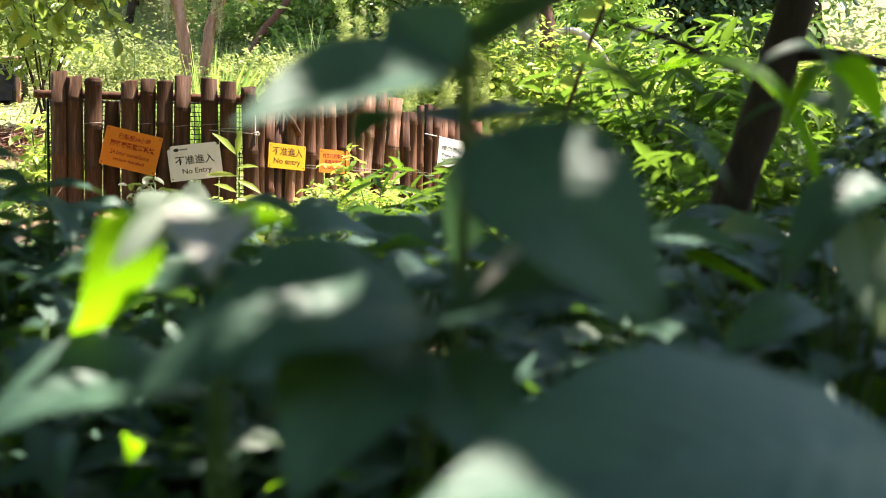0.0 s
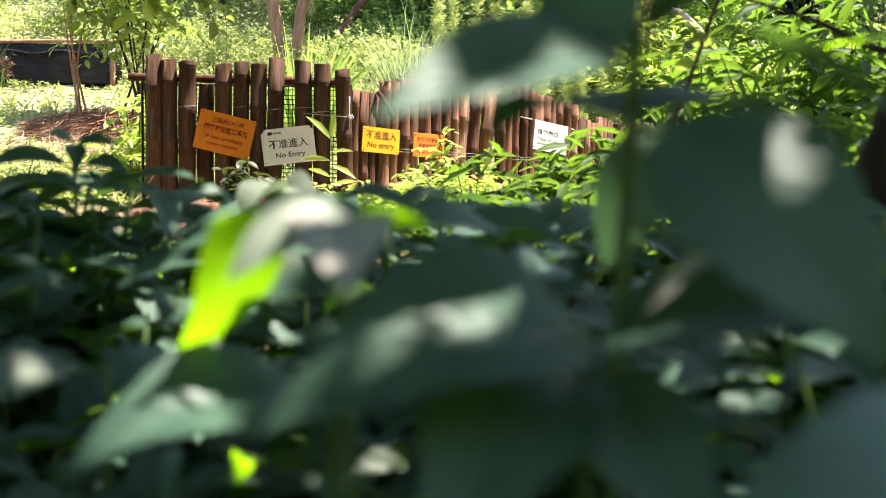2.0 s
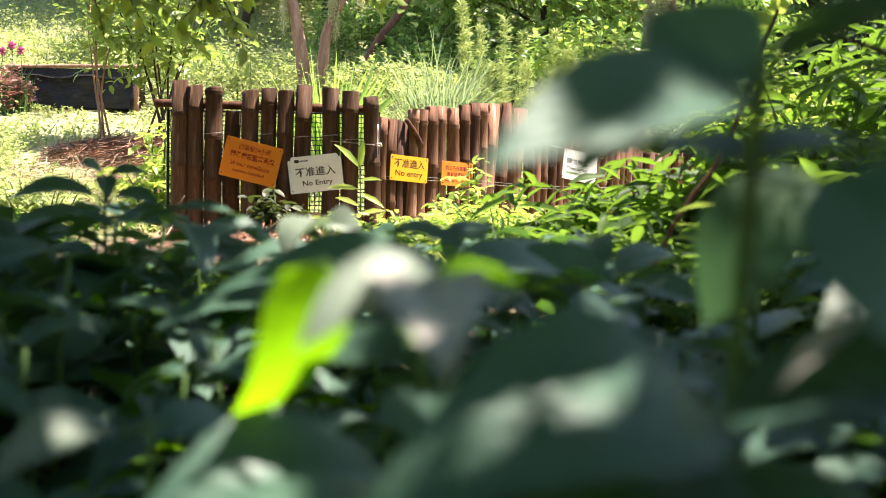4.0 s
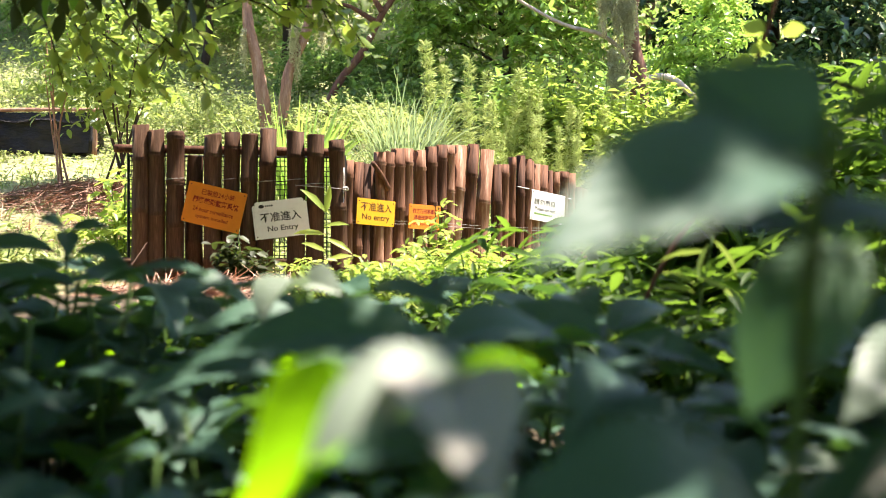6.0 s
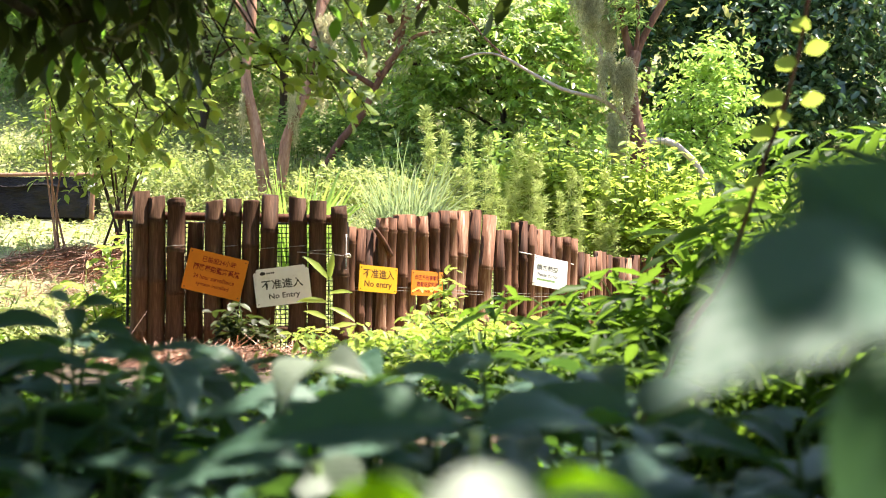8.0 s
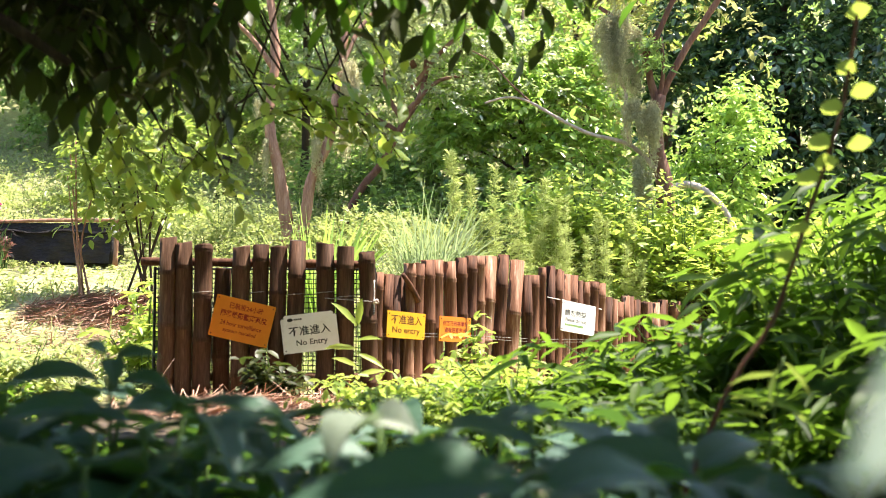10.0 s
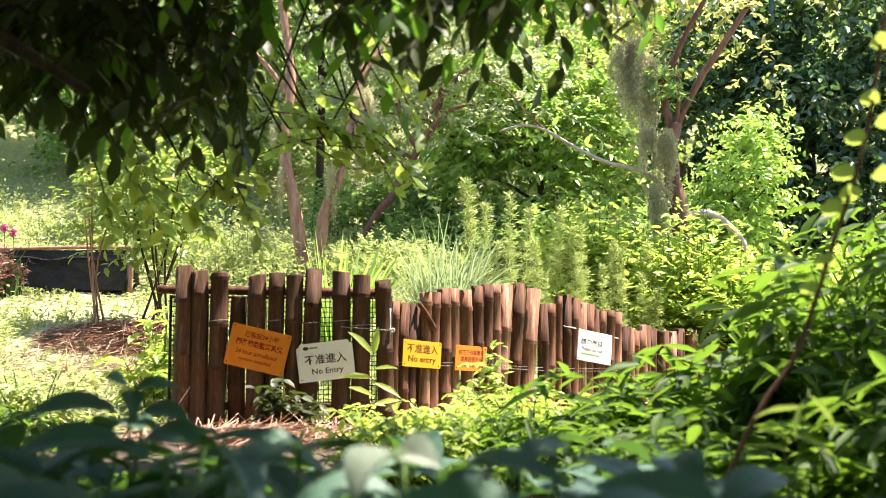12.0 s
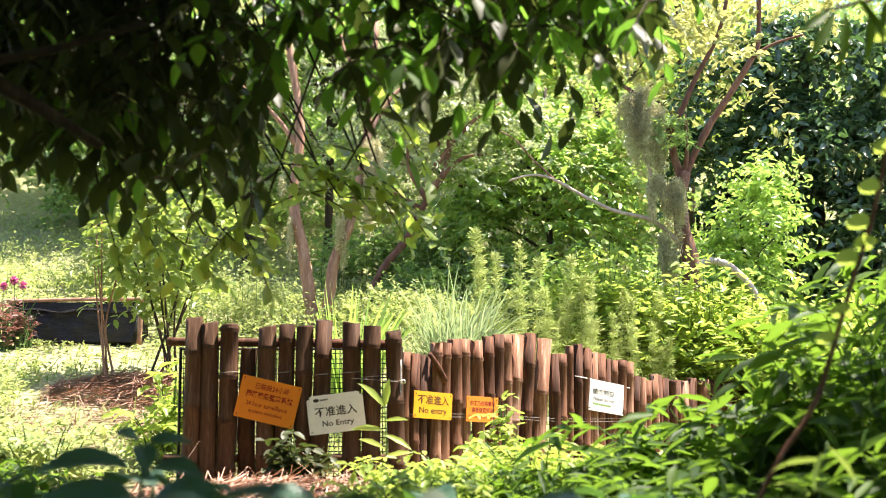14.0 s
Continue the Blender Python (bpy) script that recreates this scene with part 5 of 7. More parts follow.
# ---- between the fence and the shade plants ----
def leafy_bush(name, label, seed, cx, cy, rx, ry, h, stems, leaves, leaf, ratio, material, shape=KITE, droop=0.5, twig=0.3, lean=(0, 0), bark=None, wild=0.3, low=0.3):
    """Many arching stems, each with leafy side twigs."""
    r = np.random.default_rng(seed)
    t = base(name, cx, cy, gz(cx, cy) - 0.03, label, "shrub")
    lines, rads, P, D = [], [], [], []
    for i in range(stems):
        a, q = r.uniform(0, 2 * math.pi), r.random() ** 0.5
        hh = h * r.uniform(0.45, 1.0)
        b = np.array([math.cos(a) * q * rx * 0.5, math.sin(a) * q * ry * 0.5, 0.0])
        b[2] = gz(cx + b[0], cy + b[1]) - gz(cx, cy)
        e = np.array([math.cos(a) * q * rx + lean[0] * hh, math.sin(a) * q * ry + lean[1] * hh, hh])
        w = np.array([b[0] * 0.6 + e[0] * 0.4, b[1] * 0.6 + e[1] * 0.4, hh * 0.65])
        line = smooth_line([b, w, e], 9)
        lines.append(line)
        rads.append(np.linspace(0.006, 0.002, 9))
        for u in np.linspace(low, 1.0, 6):
            k = min(int(u * 8), 8)
            P.append(line[k])
            aa = r.uniform(0, 2 * math.pi)
            D.append((math.cos(aa), math.sin(aa), r.uniform(0.1, 0.9)))
    for line, rad in zip(lines, rads):
        many_tubes("stem", [line], [rad], bark or green_stem, t)
    P, D = np.array(P), np.array(D)
    pos, way, up = sprigs(r, P, D, twig * r.uniform(0.6, 1.2, len(P)), leaves, droop, 0.8, wild)
    L = leaf * r.uniform(0.65, 1.2, len(pos))
    piece("leaves", leaf_mesh("leaves", pos, way, up, L, L * ratio, material, shape), t)
    return t


# Tint follows the light: lime or herb in sun, dark bush_leaf in half shade.
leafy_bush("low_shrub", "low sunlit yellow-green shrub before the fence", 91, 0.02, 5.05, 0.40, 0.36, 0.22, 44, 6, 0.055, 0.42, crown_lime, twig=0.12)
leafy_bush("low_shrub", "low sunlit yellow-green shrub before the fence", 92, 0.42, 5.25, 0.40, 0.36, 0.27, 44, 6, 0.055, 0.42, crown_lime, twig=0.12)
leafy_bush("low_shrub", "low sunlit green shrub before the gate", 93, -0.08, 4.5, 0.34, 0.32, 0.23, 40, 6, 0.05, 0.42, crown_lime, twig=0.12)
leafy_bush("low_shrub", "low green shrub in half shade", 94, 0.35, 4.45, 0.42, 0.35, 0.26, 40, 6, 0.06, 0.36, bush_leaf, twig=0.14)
leafy_bush("low_shrub", "round-leaved sprig standing before the fence", 95, 0.30, 5.55, 0.12, 0.1, 0.52, 7, 5, 0.05, 0.55, crown_lime, twig=0.1)
leafy_bush("low_shrub", "sunlit green shrub on the bank beside the gate", 96, -1.85, 5.6, 0.40, 0.3, 0.34, 36, 6, 0.06, 0.45, herb, twig=0.14)
leafy_bush("low_shrub", "pale green herbs on the sunny bank", 97, -2.4, 5.7, 0.6, 0.5, 0.30, 50, 6, 0.05, 0.5, herb, twig=0.12)
leafy_bush("low_shrub", "green shrub on the bank beside the gate", 98, -1.42, 6.35, 0.22, 0.3, 0.55, 22, 6, 0.075, 0.45, crown_lime, twig=0.14)
# crown_shade's near-black green stands for the shadow on this creeper.
leafy_bush("dark_creeper", "green creeper toned dark for shade before the orange sign", 99, -0.62, 5.55, 0.13, 0.06, 0.30, 12, 6, 0.06, 0.55, crown_shade, twig=0.13)


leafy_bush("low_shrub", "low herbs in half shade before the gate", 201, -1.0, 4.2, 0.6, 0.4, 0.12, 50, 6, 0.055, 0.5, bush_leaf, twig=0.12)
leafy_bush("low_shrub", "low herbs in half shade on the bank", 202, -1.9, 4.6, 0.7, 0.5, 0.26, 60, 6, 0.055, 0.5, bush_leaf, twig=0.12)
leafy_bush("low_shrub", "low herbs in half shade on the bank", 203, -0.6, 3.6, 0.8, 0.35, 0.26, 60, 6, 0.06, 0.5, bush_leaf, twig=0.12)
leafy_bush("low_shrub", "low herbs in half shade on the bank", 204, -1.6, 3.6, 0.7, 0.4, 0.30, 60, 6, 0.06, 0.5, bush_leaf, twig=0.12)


def build_lance_sprout():
    """The young upright plant with a few long leaves before the gate's last poles."""
    t = base("young_plant", -0.25, 5.40, gz(-0.25, 5.4) - 0.02, "young upright plant with long bright leaves before the gate", "plant")
    tube("stem", [(0, 0, 0), (0.01, 0, 0.2), (0.0, 0, 0.42)], 0.004, 0.002, green_stem, t, 6, 8)
    rows = ((0.40, (-0.5, -0.2, 0.55), 0.16), (0.40, (0.15, -0.1, 1.0), 0.13), (0.34, (0.75, -0.2, 0.10), 0.11), (0.30, (-1.0, -0.3, 0.10), 0.15), (0.28, (0.8, -0.2, -0.35), 0.14), (0.22, (-0.7, 0.2, 0.3), 0.13), (0.18, (0.8, 0.1, 0.2), 0.13), (0.10, (-0.7, -0.5, 0.3), 0.12))
    for z, d, L in rows:
        p = np.array([(0.0, 0.0, z)])
        piece("leaf", leaf_mesh("leaf", p, np.array([d]), np.array([(0.1, -0.6, 0.7)]), L, L * 0.26, crown_lime, OVAL), t)


build_lance_sprout()

# Shaded shrubs get dark bush_leaf, the far sunlit one lime.
LANCE = "green shrub with long narrow arching leaves"
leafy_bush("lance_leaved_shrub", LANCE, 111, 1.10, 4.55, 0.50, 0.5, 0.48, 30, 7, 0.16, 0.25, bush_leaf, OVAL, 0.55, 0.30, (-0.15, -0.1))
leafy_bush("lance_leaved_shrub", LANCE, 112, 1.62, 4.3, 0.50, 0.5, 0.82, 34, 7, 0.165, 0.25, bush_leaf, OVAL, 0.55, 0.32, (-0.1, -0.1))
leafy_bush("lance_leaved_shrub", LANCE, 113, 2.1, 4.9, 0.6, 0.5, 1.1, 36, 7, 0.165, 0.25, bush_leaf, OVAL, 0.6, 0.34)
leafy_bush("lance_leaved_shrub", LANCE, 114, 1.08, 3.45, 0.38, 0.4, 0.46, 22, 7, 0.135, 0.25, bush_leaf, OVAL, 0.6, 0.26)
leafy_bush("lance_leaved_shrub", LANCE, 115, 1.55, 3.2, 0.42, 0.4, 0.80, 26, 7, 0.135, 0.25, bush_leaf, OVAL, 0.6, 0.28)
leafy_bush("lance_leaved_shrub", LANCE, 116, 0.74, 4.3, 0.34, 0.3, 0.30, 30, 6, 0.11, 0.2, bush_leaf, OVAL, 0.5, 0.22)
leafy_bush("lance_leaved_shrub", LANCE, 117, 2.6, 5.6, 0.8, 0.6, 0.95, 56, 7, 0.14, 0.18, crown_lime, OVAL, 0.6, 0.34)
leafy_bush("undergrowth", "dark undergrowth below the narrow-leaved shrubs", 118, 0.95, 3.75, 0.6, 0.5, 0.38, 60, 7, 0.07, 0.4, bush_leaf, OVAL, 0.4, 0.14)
# Dark leaf mass added where there is only shade by the leaning trunk.
leafy_bush("undergrowth", "dark leaf mass put in for shade beside the leaning trunk", 120, 1.98, 2.75, 0.45, 0.35, 1.0, 44, 7, 0.11, 0.4, vine_dark, OVAL, 0.4, 0.2)
build_straw("dead_leaves", "dry curled dead leaves under the shrubs", 119, 0.95, 2.9, 0.4, 0.4, 260, 0.10, twig_brown, 0.10)


def build_shoot():
    """A low shoot with long pale leaves reaching out of the shade."""
    t = base("young_plant", 0.82, 2.75, gz(0.82, 2.75) - 0.02, "low shoot with long bright yellow-green leaves under the shrubs", "plant")
    L = lambda *p: local(t, p)
    tube("stem", L((0.82, 2.75, gz(0.82, 2.75) - 0.02), (0.86, 2.75, 0.1), (0.90, 2.75, 0.34)), 0.004, 0.002, green_stem, t, 6, 10)
    rows = (((0.86, 0.22), (0.77, 0.26)), ((0.86, 0.20), (0.75, 0.225)), ((0.86, 0.24), (0.95, 0.20)), ((0.89, 0.32), (0.85, 0.23)), ((0.89, 0.30), (0.76, 0.29)), ((0.90, 0.33), (0.96, 0.25)))
    for (x0, z0), (x1, z1) in rows:
        b, e = L((x0, 2.75, z0))[0], L((x1, 2.72, z1))[0]
        n = float(np.linalg.norm(e - b))
        piece("leaf", leaf_mesh("leaf", np.array([b]), np.array([e - b]), np.array([(0.1, 0.5, 0.85)]), n, 0.021, young_leaf, OVAL), t)


build_shoot()


def build_slim_stem():
    """A thin brown stem leaning through the view with a few round, backlit leaves."""
    t = base("slim_sapling", 0.56, 2.85, gz(0.56, 2.85) - 0.03, "slim brown sapling with round light green leaves", "plant")
    L = lambda *p: local(t, p)
    tube("stem", L((0.56, 2.85, gz(0.56, 2.85) - 0.03), (0.769, 2.85, 0.209), (0.895, 2.85, 0.407), (0.944, 2.85, 0.533), (0.999, 2.85, 0.701), (1.03, 2.85, 0.785), (1.069, 2.85, 0.911), (1.096, 2.85, 1.037), (1.16, 2.85, 1.45), (1.22, 2.85, 1.9)), 0.007, 0.004, bark_red, t, 8, 26, 0.08, knots=0.06)
    rows = (((1.0, 2.85, 0.631), -0.9, 0.065), ((1.02, 2.85, 0.757), -0.9, 0.07), ((1.006, 2.85, 0.792), 0.8, 0.06), ((1.048, 2.85, 0.841), -0.8, 0.07), ((1.086, 2.85, 0.841), 0.9, 0.06), ((1.076, 2.85, 0.925), -0.7, 0.065), ((1.097, 2.85, 0.967), 0.8, 0.06), ((1.111, 2.85, 1.023), -0.8, 0.06), ((0.958, 2.85, 0.568), -0.8, 0.06), ((1.12, 2.85, 1.3), -0.9, 0.06), ((1.13, 2.85, 1.36), 0.8, 0.06), ((1.16, 2.85, 1.48), -0.8, 0.06), ((1.09, 2.85, 1.16), 0.7, 0.06))
    for b, s, size in rows:
        piece("leaf", leaf_mesh("leaf", L(b), np.array([(s, -0.25, 0.25)]), np.array([(0.2, 0.75, 0.6)]), size, size * 0.8, crown_lime, OVAL), t)


build_slim_stem()


# ---- the overhanging tree: shade for the camera and the plants ----
# wanted sun flecks on shaded plants: place, and radius of the crown hole cut
SUN_GAPS = ((-0.157, 0.9, 0.077, 0.03), (0.095, 0.72, 0.225, 0.075), (0.175, 0.59, 0.275, 0.045), (0.27, 0.67, 0.28, 0.03), (0.0, 1.84, 0.27, 0.11), (0.266, 0.43, 0.372, 0.04),
            (0.562, 0.43, 0.351, 0.024), (0.498, 0.43, 0.308, 0.012), (0.526, 0.41, 0.256, 0.014), (0.49, 0.54, 0.245, 0.03), (0.30, 0.475, 0.175, 0.028), (0.20, 0.41, 0.16, 0.02), (0.04, 0.65, 0.075, 0.045), (0.232, 0.92, -0.008, 0.03), (0.31, 0.50, 0.135, 0.035), (0.089, 0.90, -0.006, 0.03),
            (0.425, 0.13, 0.15, 0.05), (1.3, 3.2, 0.5, 0.12), (1.5, 3.0, 0.4, 0.10), (1.15, 3.4, 0.3, 0.10), (1.0, 2.9, 0.2, 0.08), (0.86, 2.75, 0.28, 0.10), (0.7, 3.3, 0.1, 0.08), (0.98, 0.88, 0.2, 0.08), (0.05, 1.51, 0.13, 0.05), (0.745, 1.45, 0.045, 0.07), (0.50, 0.76, 0.33, 0.05), (0.71, 1.14, 0.215, 0.09), (-0.09, 1.43, 0.19, 0.035),
            (-0.75, 2.0, 0.2, 0.05), (0.45, 1.6, 0.1, 0.03), (0.17, 1.3, 0.13, 0.03),
            (-0.6, 2.7, 0.18, 0.06), (0.95, 1.2, 0.2, 0.05), (0.86, 1.1, 0.45, 0.08), (1.08, 2.85, 0.95, 0.13), (1.0, 2.85, 0.72, 0.12), (1.12, 2.85, 1.3, 0.15))


def build_canopy():
    r = np.random.default_rng(131)
    x0, y0 = -2.9, 1.2
    t = base("overhanging_tree", x0, y0, gz(x0, y0) - 0.05, "spreading tree whose dark leafy branches hang over the view", "tree")
    L = lambda *p: local(t, p)
    tube("trunk", L((-2.9, 1.2, gz(x0, y0) - 0.05), (-2.8, 1.3, 0.9), (-2.6, 1.5, 1.9), (-2.2, 1.7, 2.8)), 0.16, 0.10, bark_dark, t, 12, 16, 0.06, knots=0.04)
    limbs = (((-2.65, 1.5, 1.8), (-1.8, 2.3, 2.0), (-1.0, 2.9, 1.75), (-0.4, 3.1, 1.55)),
             ((-2.5, 1.6, 2.2), (-1.4, 2.4, 2.3), (-0.4, 2.8, 2.1), (0.5, 2.7, 1.7)),
             ((-2.3, 1.7, 2.6), (-1.0, 1.6, 2.9), (0.4, 1.4, 2.9), (1.6, 1.3, 2.6)),
             ((-2.4, 1.6, 2.4), (-1.2, 0.6, 2.5), (0.2, 0.2, 2.5), (1.2, 0.0, 2.2)),
             ((-2.2, 1.7, 2.8), (-0.8, 2.6, 3.1), (0.6, 3.2, 3.0), (1.8, 3.3, 2.7)),
             ((-2.7, 1.5, 1.7), (-1.9, 2.6, 1.6), (-1.3, 3.2, 1.35), (-0.95, 3.4, 1.15)))
    lines = []
    for i, pts in enumerate(limbs):
        tube("limb", L(*pts), 0.055, 0.012, bark_dark, t, 8, 18, 0.05, seed=i, knots=0.05)
        lines.append(smooth_line(L(*pts), 30))
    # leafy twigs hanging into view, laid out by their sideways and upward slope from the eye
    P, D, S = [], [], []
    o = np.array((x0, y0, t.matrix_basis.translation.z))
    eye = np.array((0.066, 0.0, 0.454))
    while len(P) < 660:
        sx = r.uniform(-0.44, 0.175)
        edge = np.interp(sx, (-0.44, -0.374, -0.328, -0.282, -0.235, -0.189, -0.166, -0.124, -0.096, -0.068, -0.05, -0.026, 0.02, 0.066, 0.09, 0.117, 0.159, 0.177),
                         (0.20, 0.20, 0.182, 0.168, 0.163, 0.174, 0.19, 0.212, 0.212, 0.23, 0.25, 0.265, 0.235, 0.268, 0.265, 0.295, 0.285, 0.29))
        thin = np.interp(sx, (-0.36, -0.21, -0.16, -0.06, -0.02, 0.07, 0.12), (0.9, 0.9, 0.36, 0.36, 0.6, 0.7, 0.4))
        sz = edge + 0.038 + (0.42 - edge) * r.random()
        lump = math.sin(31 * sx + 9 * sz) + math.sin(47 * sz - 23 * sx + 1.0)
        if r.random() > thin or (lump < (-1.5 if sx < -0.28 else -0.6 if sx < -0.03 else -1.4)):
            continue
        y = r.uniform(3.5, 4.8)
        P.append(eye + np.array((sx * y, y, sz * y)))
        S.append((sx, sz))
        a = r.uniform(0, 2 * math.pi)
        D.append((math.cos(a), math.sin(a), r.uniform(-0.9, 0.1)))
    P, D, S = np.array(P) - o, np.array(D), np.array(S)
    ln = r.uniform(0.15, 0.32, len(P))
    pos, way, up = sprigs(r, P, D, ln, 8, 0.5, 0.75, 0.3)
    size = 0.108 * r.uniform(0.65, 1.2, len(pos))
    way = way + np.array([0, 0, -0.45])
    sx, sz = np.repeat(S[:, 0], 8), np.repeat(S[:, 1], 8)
    # Picks which leaves get the sunlit colour; the rest keep the shade-dark one.
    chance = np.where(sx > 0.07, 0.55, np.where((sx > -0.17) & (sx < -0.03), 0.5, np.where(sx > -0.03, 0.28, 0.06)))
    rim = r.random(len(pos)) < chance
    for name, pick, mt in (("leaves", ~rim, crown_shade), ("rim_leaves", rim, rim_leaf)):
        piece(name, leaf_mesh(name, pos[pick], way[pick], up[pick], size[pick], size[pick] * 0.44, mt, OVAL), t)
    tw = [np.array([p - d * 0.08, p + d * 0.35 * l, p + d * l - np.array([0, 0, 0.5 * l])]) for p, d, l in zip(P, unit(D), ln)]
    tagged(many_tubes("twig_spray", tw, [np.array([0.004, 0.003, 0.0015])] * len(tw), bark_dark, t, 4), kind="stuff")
    tube("limb", L((-2.6, 1.6, 1.9), (-1.9, 2.4, 1.45), (-1.35, 2.8, 1.24), (-1.0, 2.85, 1.26), (-0.7, 2.9, 1.36)), 0.022, 0.008, bark_dark, t, 7, 16, 0.05, knots=0.05)
    tube("limb", L((-1.35, 2.8, 1.24), (-1.12, 2.82, 1.36), (-0.95, 2.85, 1.50)), 0.012, 0.006, bark_dark, t, 7, 10, 0.05, knots=0.05)
    # the high crown overhead, unseen: added for shade, gaps cut for sun flecks
    n = 5200
    x = r.uniform(-3.4, 3.4, n)
    y = r.uniform(-1.3, 4.4, n)
    gap = np.sin(2.6 * x + 1.3) * np.sin(2.9 * y + 0.4) + 0.45 * np.sin(6.2 * x - 4.1 * y)
    edge = np.interp(x, (-3.4, -0.3, 0.1, 0.6, 1.3, 1.8, 2.4, 3.4), (4.4, 4.3, 3.5, 3.0, 2.55, 2.5, 4.6, 4.8))
    ok = ((gap < 0.95) | (y > 2.2) | (y < 1.1)) & (y < edge)
    x, y = x[ok], y[ok]
    z = 2.15 + 1.3 * r.random(len(x)) + 0.1 * np.sin(3 * x)
    # 900 more unseen twigs close the crown over the nearest plants.
    x, y, z = (np.append(u, v) for u, v in zip((x, y, z), (r.uniform(-0.3, 2.4, 900), r.uniform(-0.6, 1.3, 900), r.uniform(2.2, 3.4, 900))))
    P = np.stack([x, y, z], -1) - o
    a = r.uniform(0, 2 * math.pi, len(x))
    D = np.stack([np.cos(a), np.sin(a), r.uniform(-0.3, 0.3, len(x))], -1)
    pos, way, up = sprigs(r, P, D, r.uniform(0.25, 0.45, len(x)), 8, 0.3, 0.8, 0.3)
    open_sky = np.zeros(len(pos), bool)
    size = 0.125 * r.uniform(0.7, 1.2, len(pos))
    s_ = np.array(SUN)
    for gx, gy, gzz, rad in SUN_GAPS:
        for k in (0.0, 0.5, 1.0):
            q = pos + unit(way) * (k * size)[:, None] + o - np.array((gx, gy, gzz))
            off = q - (q @ s_)[:, None] * s_
            open_sky |= np.linalg.norm(off, axis=1) < rad + (0.012 if k == 0.5 else 0.0)
    pos, way, up, size = pos[~open_sky], way[~open_sky], up[~open_sky], size[~open_sky]
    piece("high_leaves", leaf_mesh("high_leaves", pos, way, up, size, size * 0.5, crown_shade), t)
    # the spray of larger leaves below the dark ones, sunlight put into their lime colour
    rows = ((-0.775, 4.7, 1.436, 0.9, -0.2), (-0.662, 4.7, 1.345, 1, -0.1), (-0.549, 4.7, 1.277, 1, 0), (-0.415, 4.7, 1.243, -1, -0.2), (-0.305, 4.7, 1.321, 0.8, -0.5), (-0.194, 4.7, 1.571, 0.5, -0.8), (-0.262, 4.7, 1.686, 0.7, -0.6), (-0.906, 4.7, 1.278, 0.7, -0.5), (-1.062, 4.7, 1.256, -0.4, -0.7), (-1.22, 4.7, 1.324, 0.4, -0.7), (-0.999, 4.7, 1.414, -0.6, -0.5), (-0.484, 4.7, 1.435, 0.9, -0.3), (-1.328, 4.7, 1.189, 0.3, -0.7), (-0.57, 4.7, 1.25, 0.8, -0.3), (-0.39, 4.7, 1.21, 1, -0.1), (-0.48, 4.7, 1.34, 0.7, -0.5), (-0.21, 4.7, 1.24, 0.6, -0.6), (-0.68, 4.7, 1.19, -0.6, -0.5), (-0.30, 4.7, 1.32, 0.5, -0.7), (-0.79, 4.7, 1.12, 0.4, -0.7), (-1.22, 4.7, 1.16, 0.5, -0.6), (-1.10, 4.7, 1.10, 0.7, -0.5), (-0.98, 4.7, 1.16, 0.7, -0.4), (-0.92, 4.7, 1.06, 0.6, -0.2))
    P = np.array([q[:3] for q in rows]) - o
    D = np.array([(q[3], -0.2, q[4]) for q in rows])
    pos, way, up = sprigs(r, P, D, 0.34, 13, 0.15, 0.8, 0.4)
    size = 0.098 * r.uniform(0.7, 1.15, len(pos))
    # Random leaves of the spray take a darker green for unlit ones.
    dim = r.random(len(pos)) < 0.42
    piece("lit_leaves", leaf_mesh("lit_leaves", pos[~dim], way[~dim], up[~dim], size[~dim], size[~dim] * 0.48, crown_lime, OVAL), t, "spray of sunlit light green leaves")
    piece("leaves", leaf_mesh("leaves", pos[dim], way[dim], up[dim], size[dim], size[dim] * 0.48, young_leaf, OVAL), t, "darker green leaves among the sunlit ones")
    tw = [np.array([p - d * 0.3 + np.array([0, -0.2, 0.4]), p, p + d * 0.15, p + d * 0.3 - np.array([0, 0, 0.045])]) for p, d in zip(P, unit(D))]
    for line in tw:
        many_tubes("twig", [line], [np.array([0.005, 0.004, 0.003, 0.0015])], bark_dark, t, 5)


build_canopy()


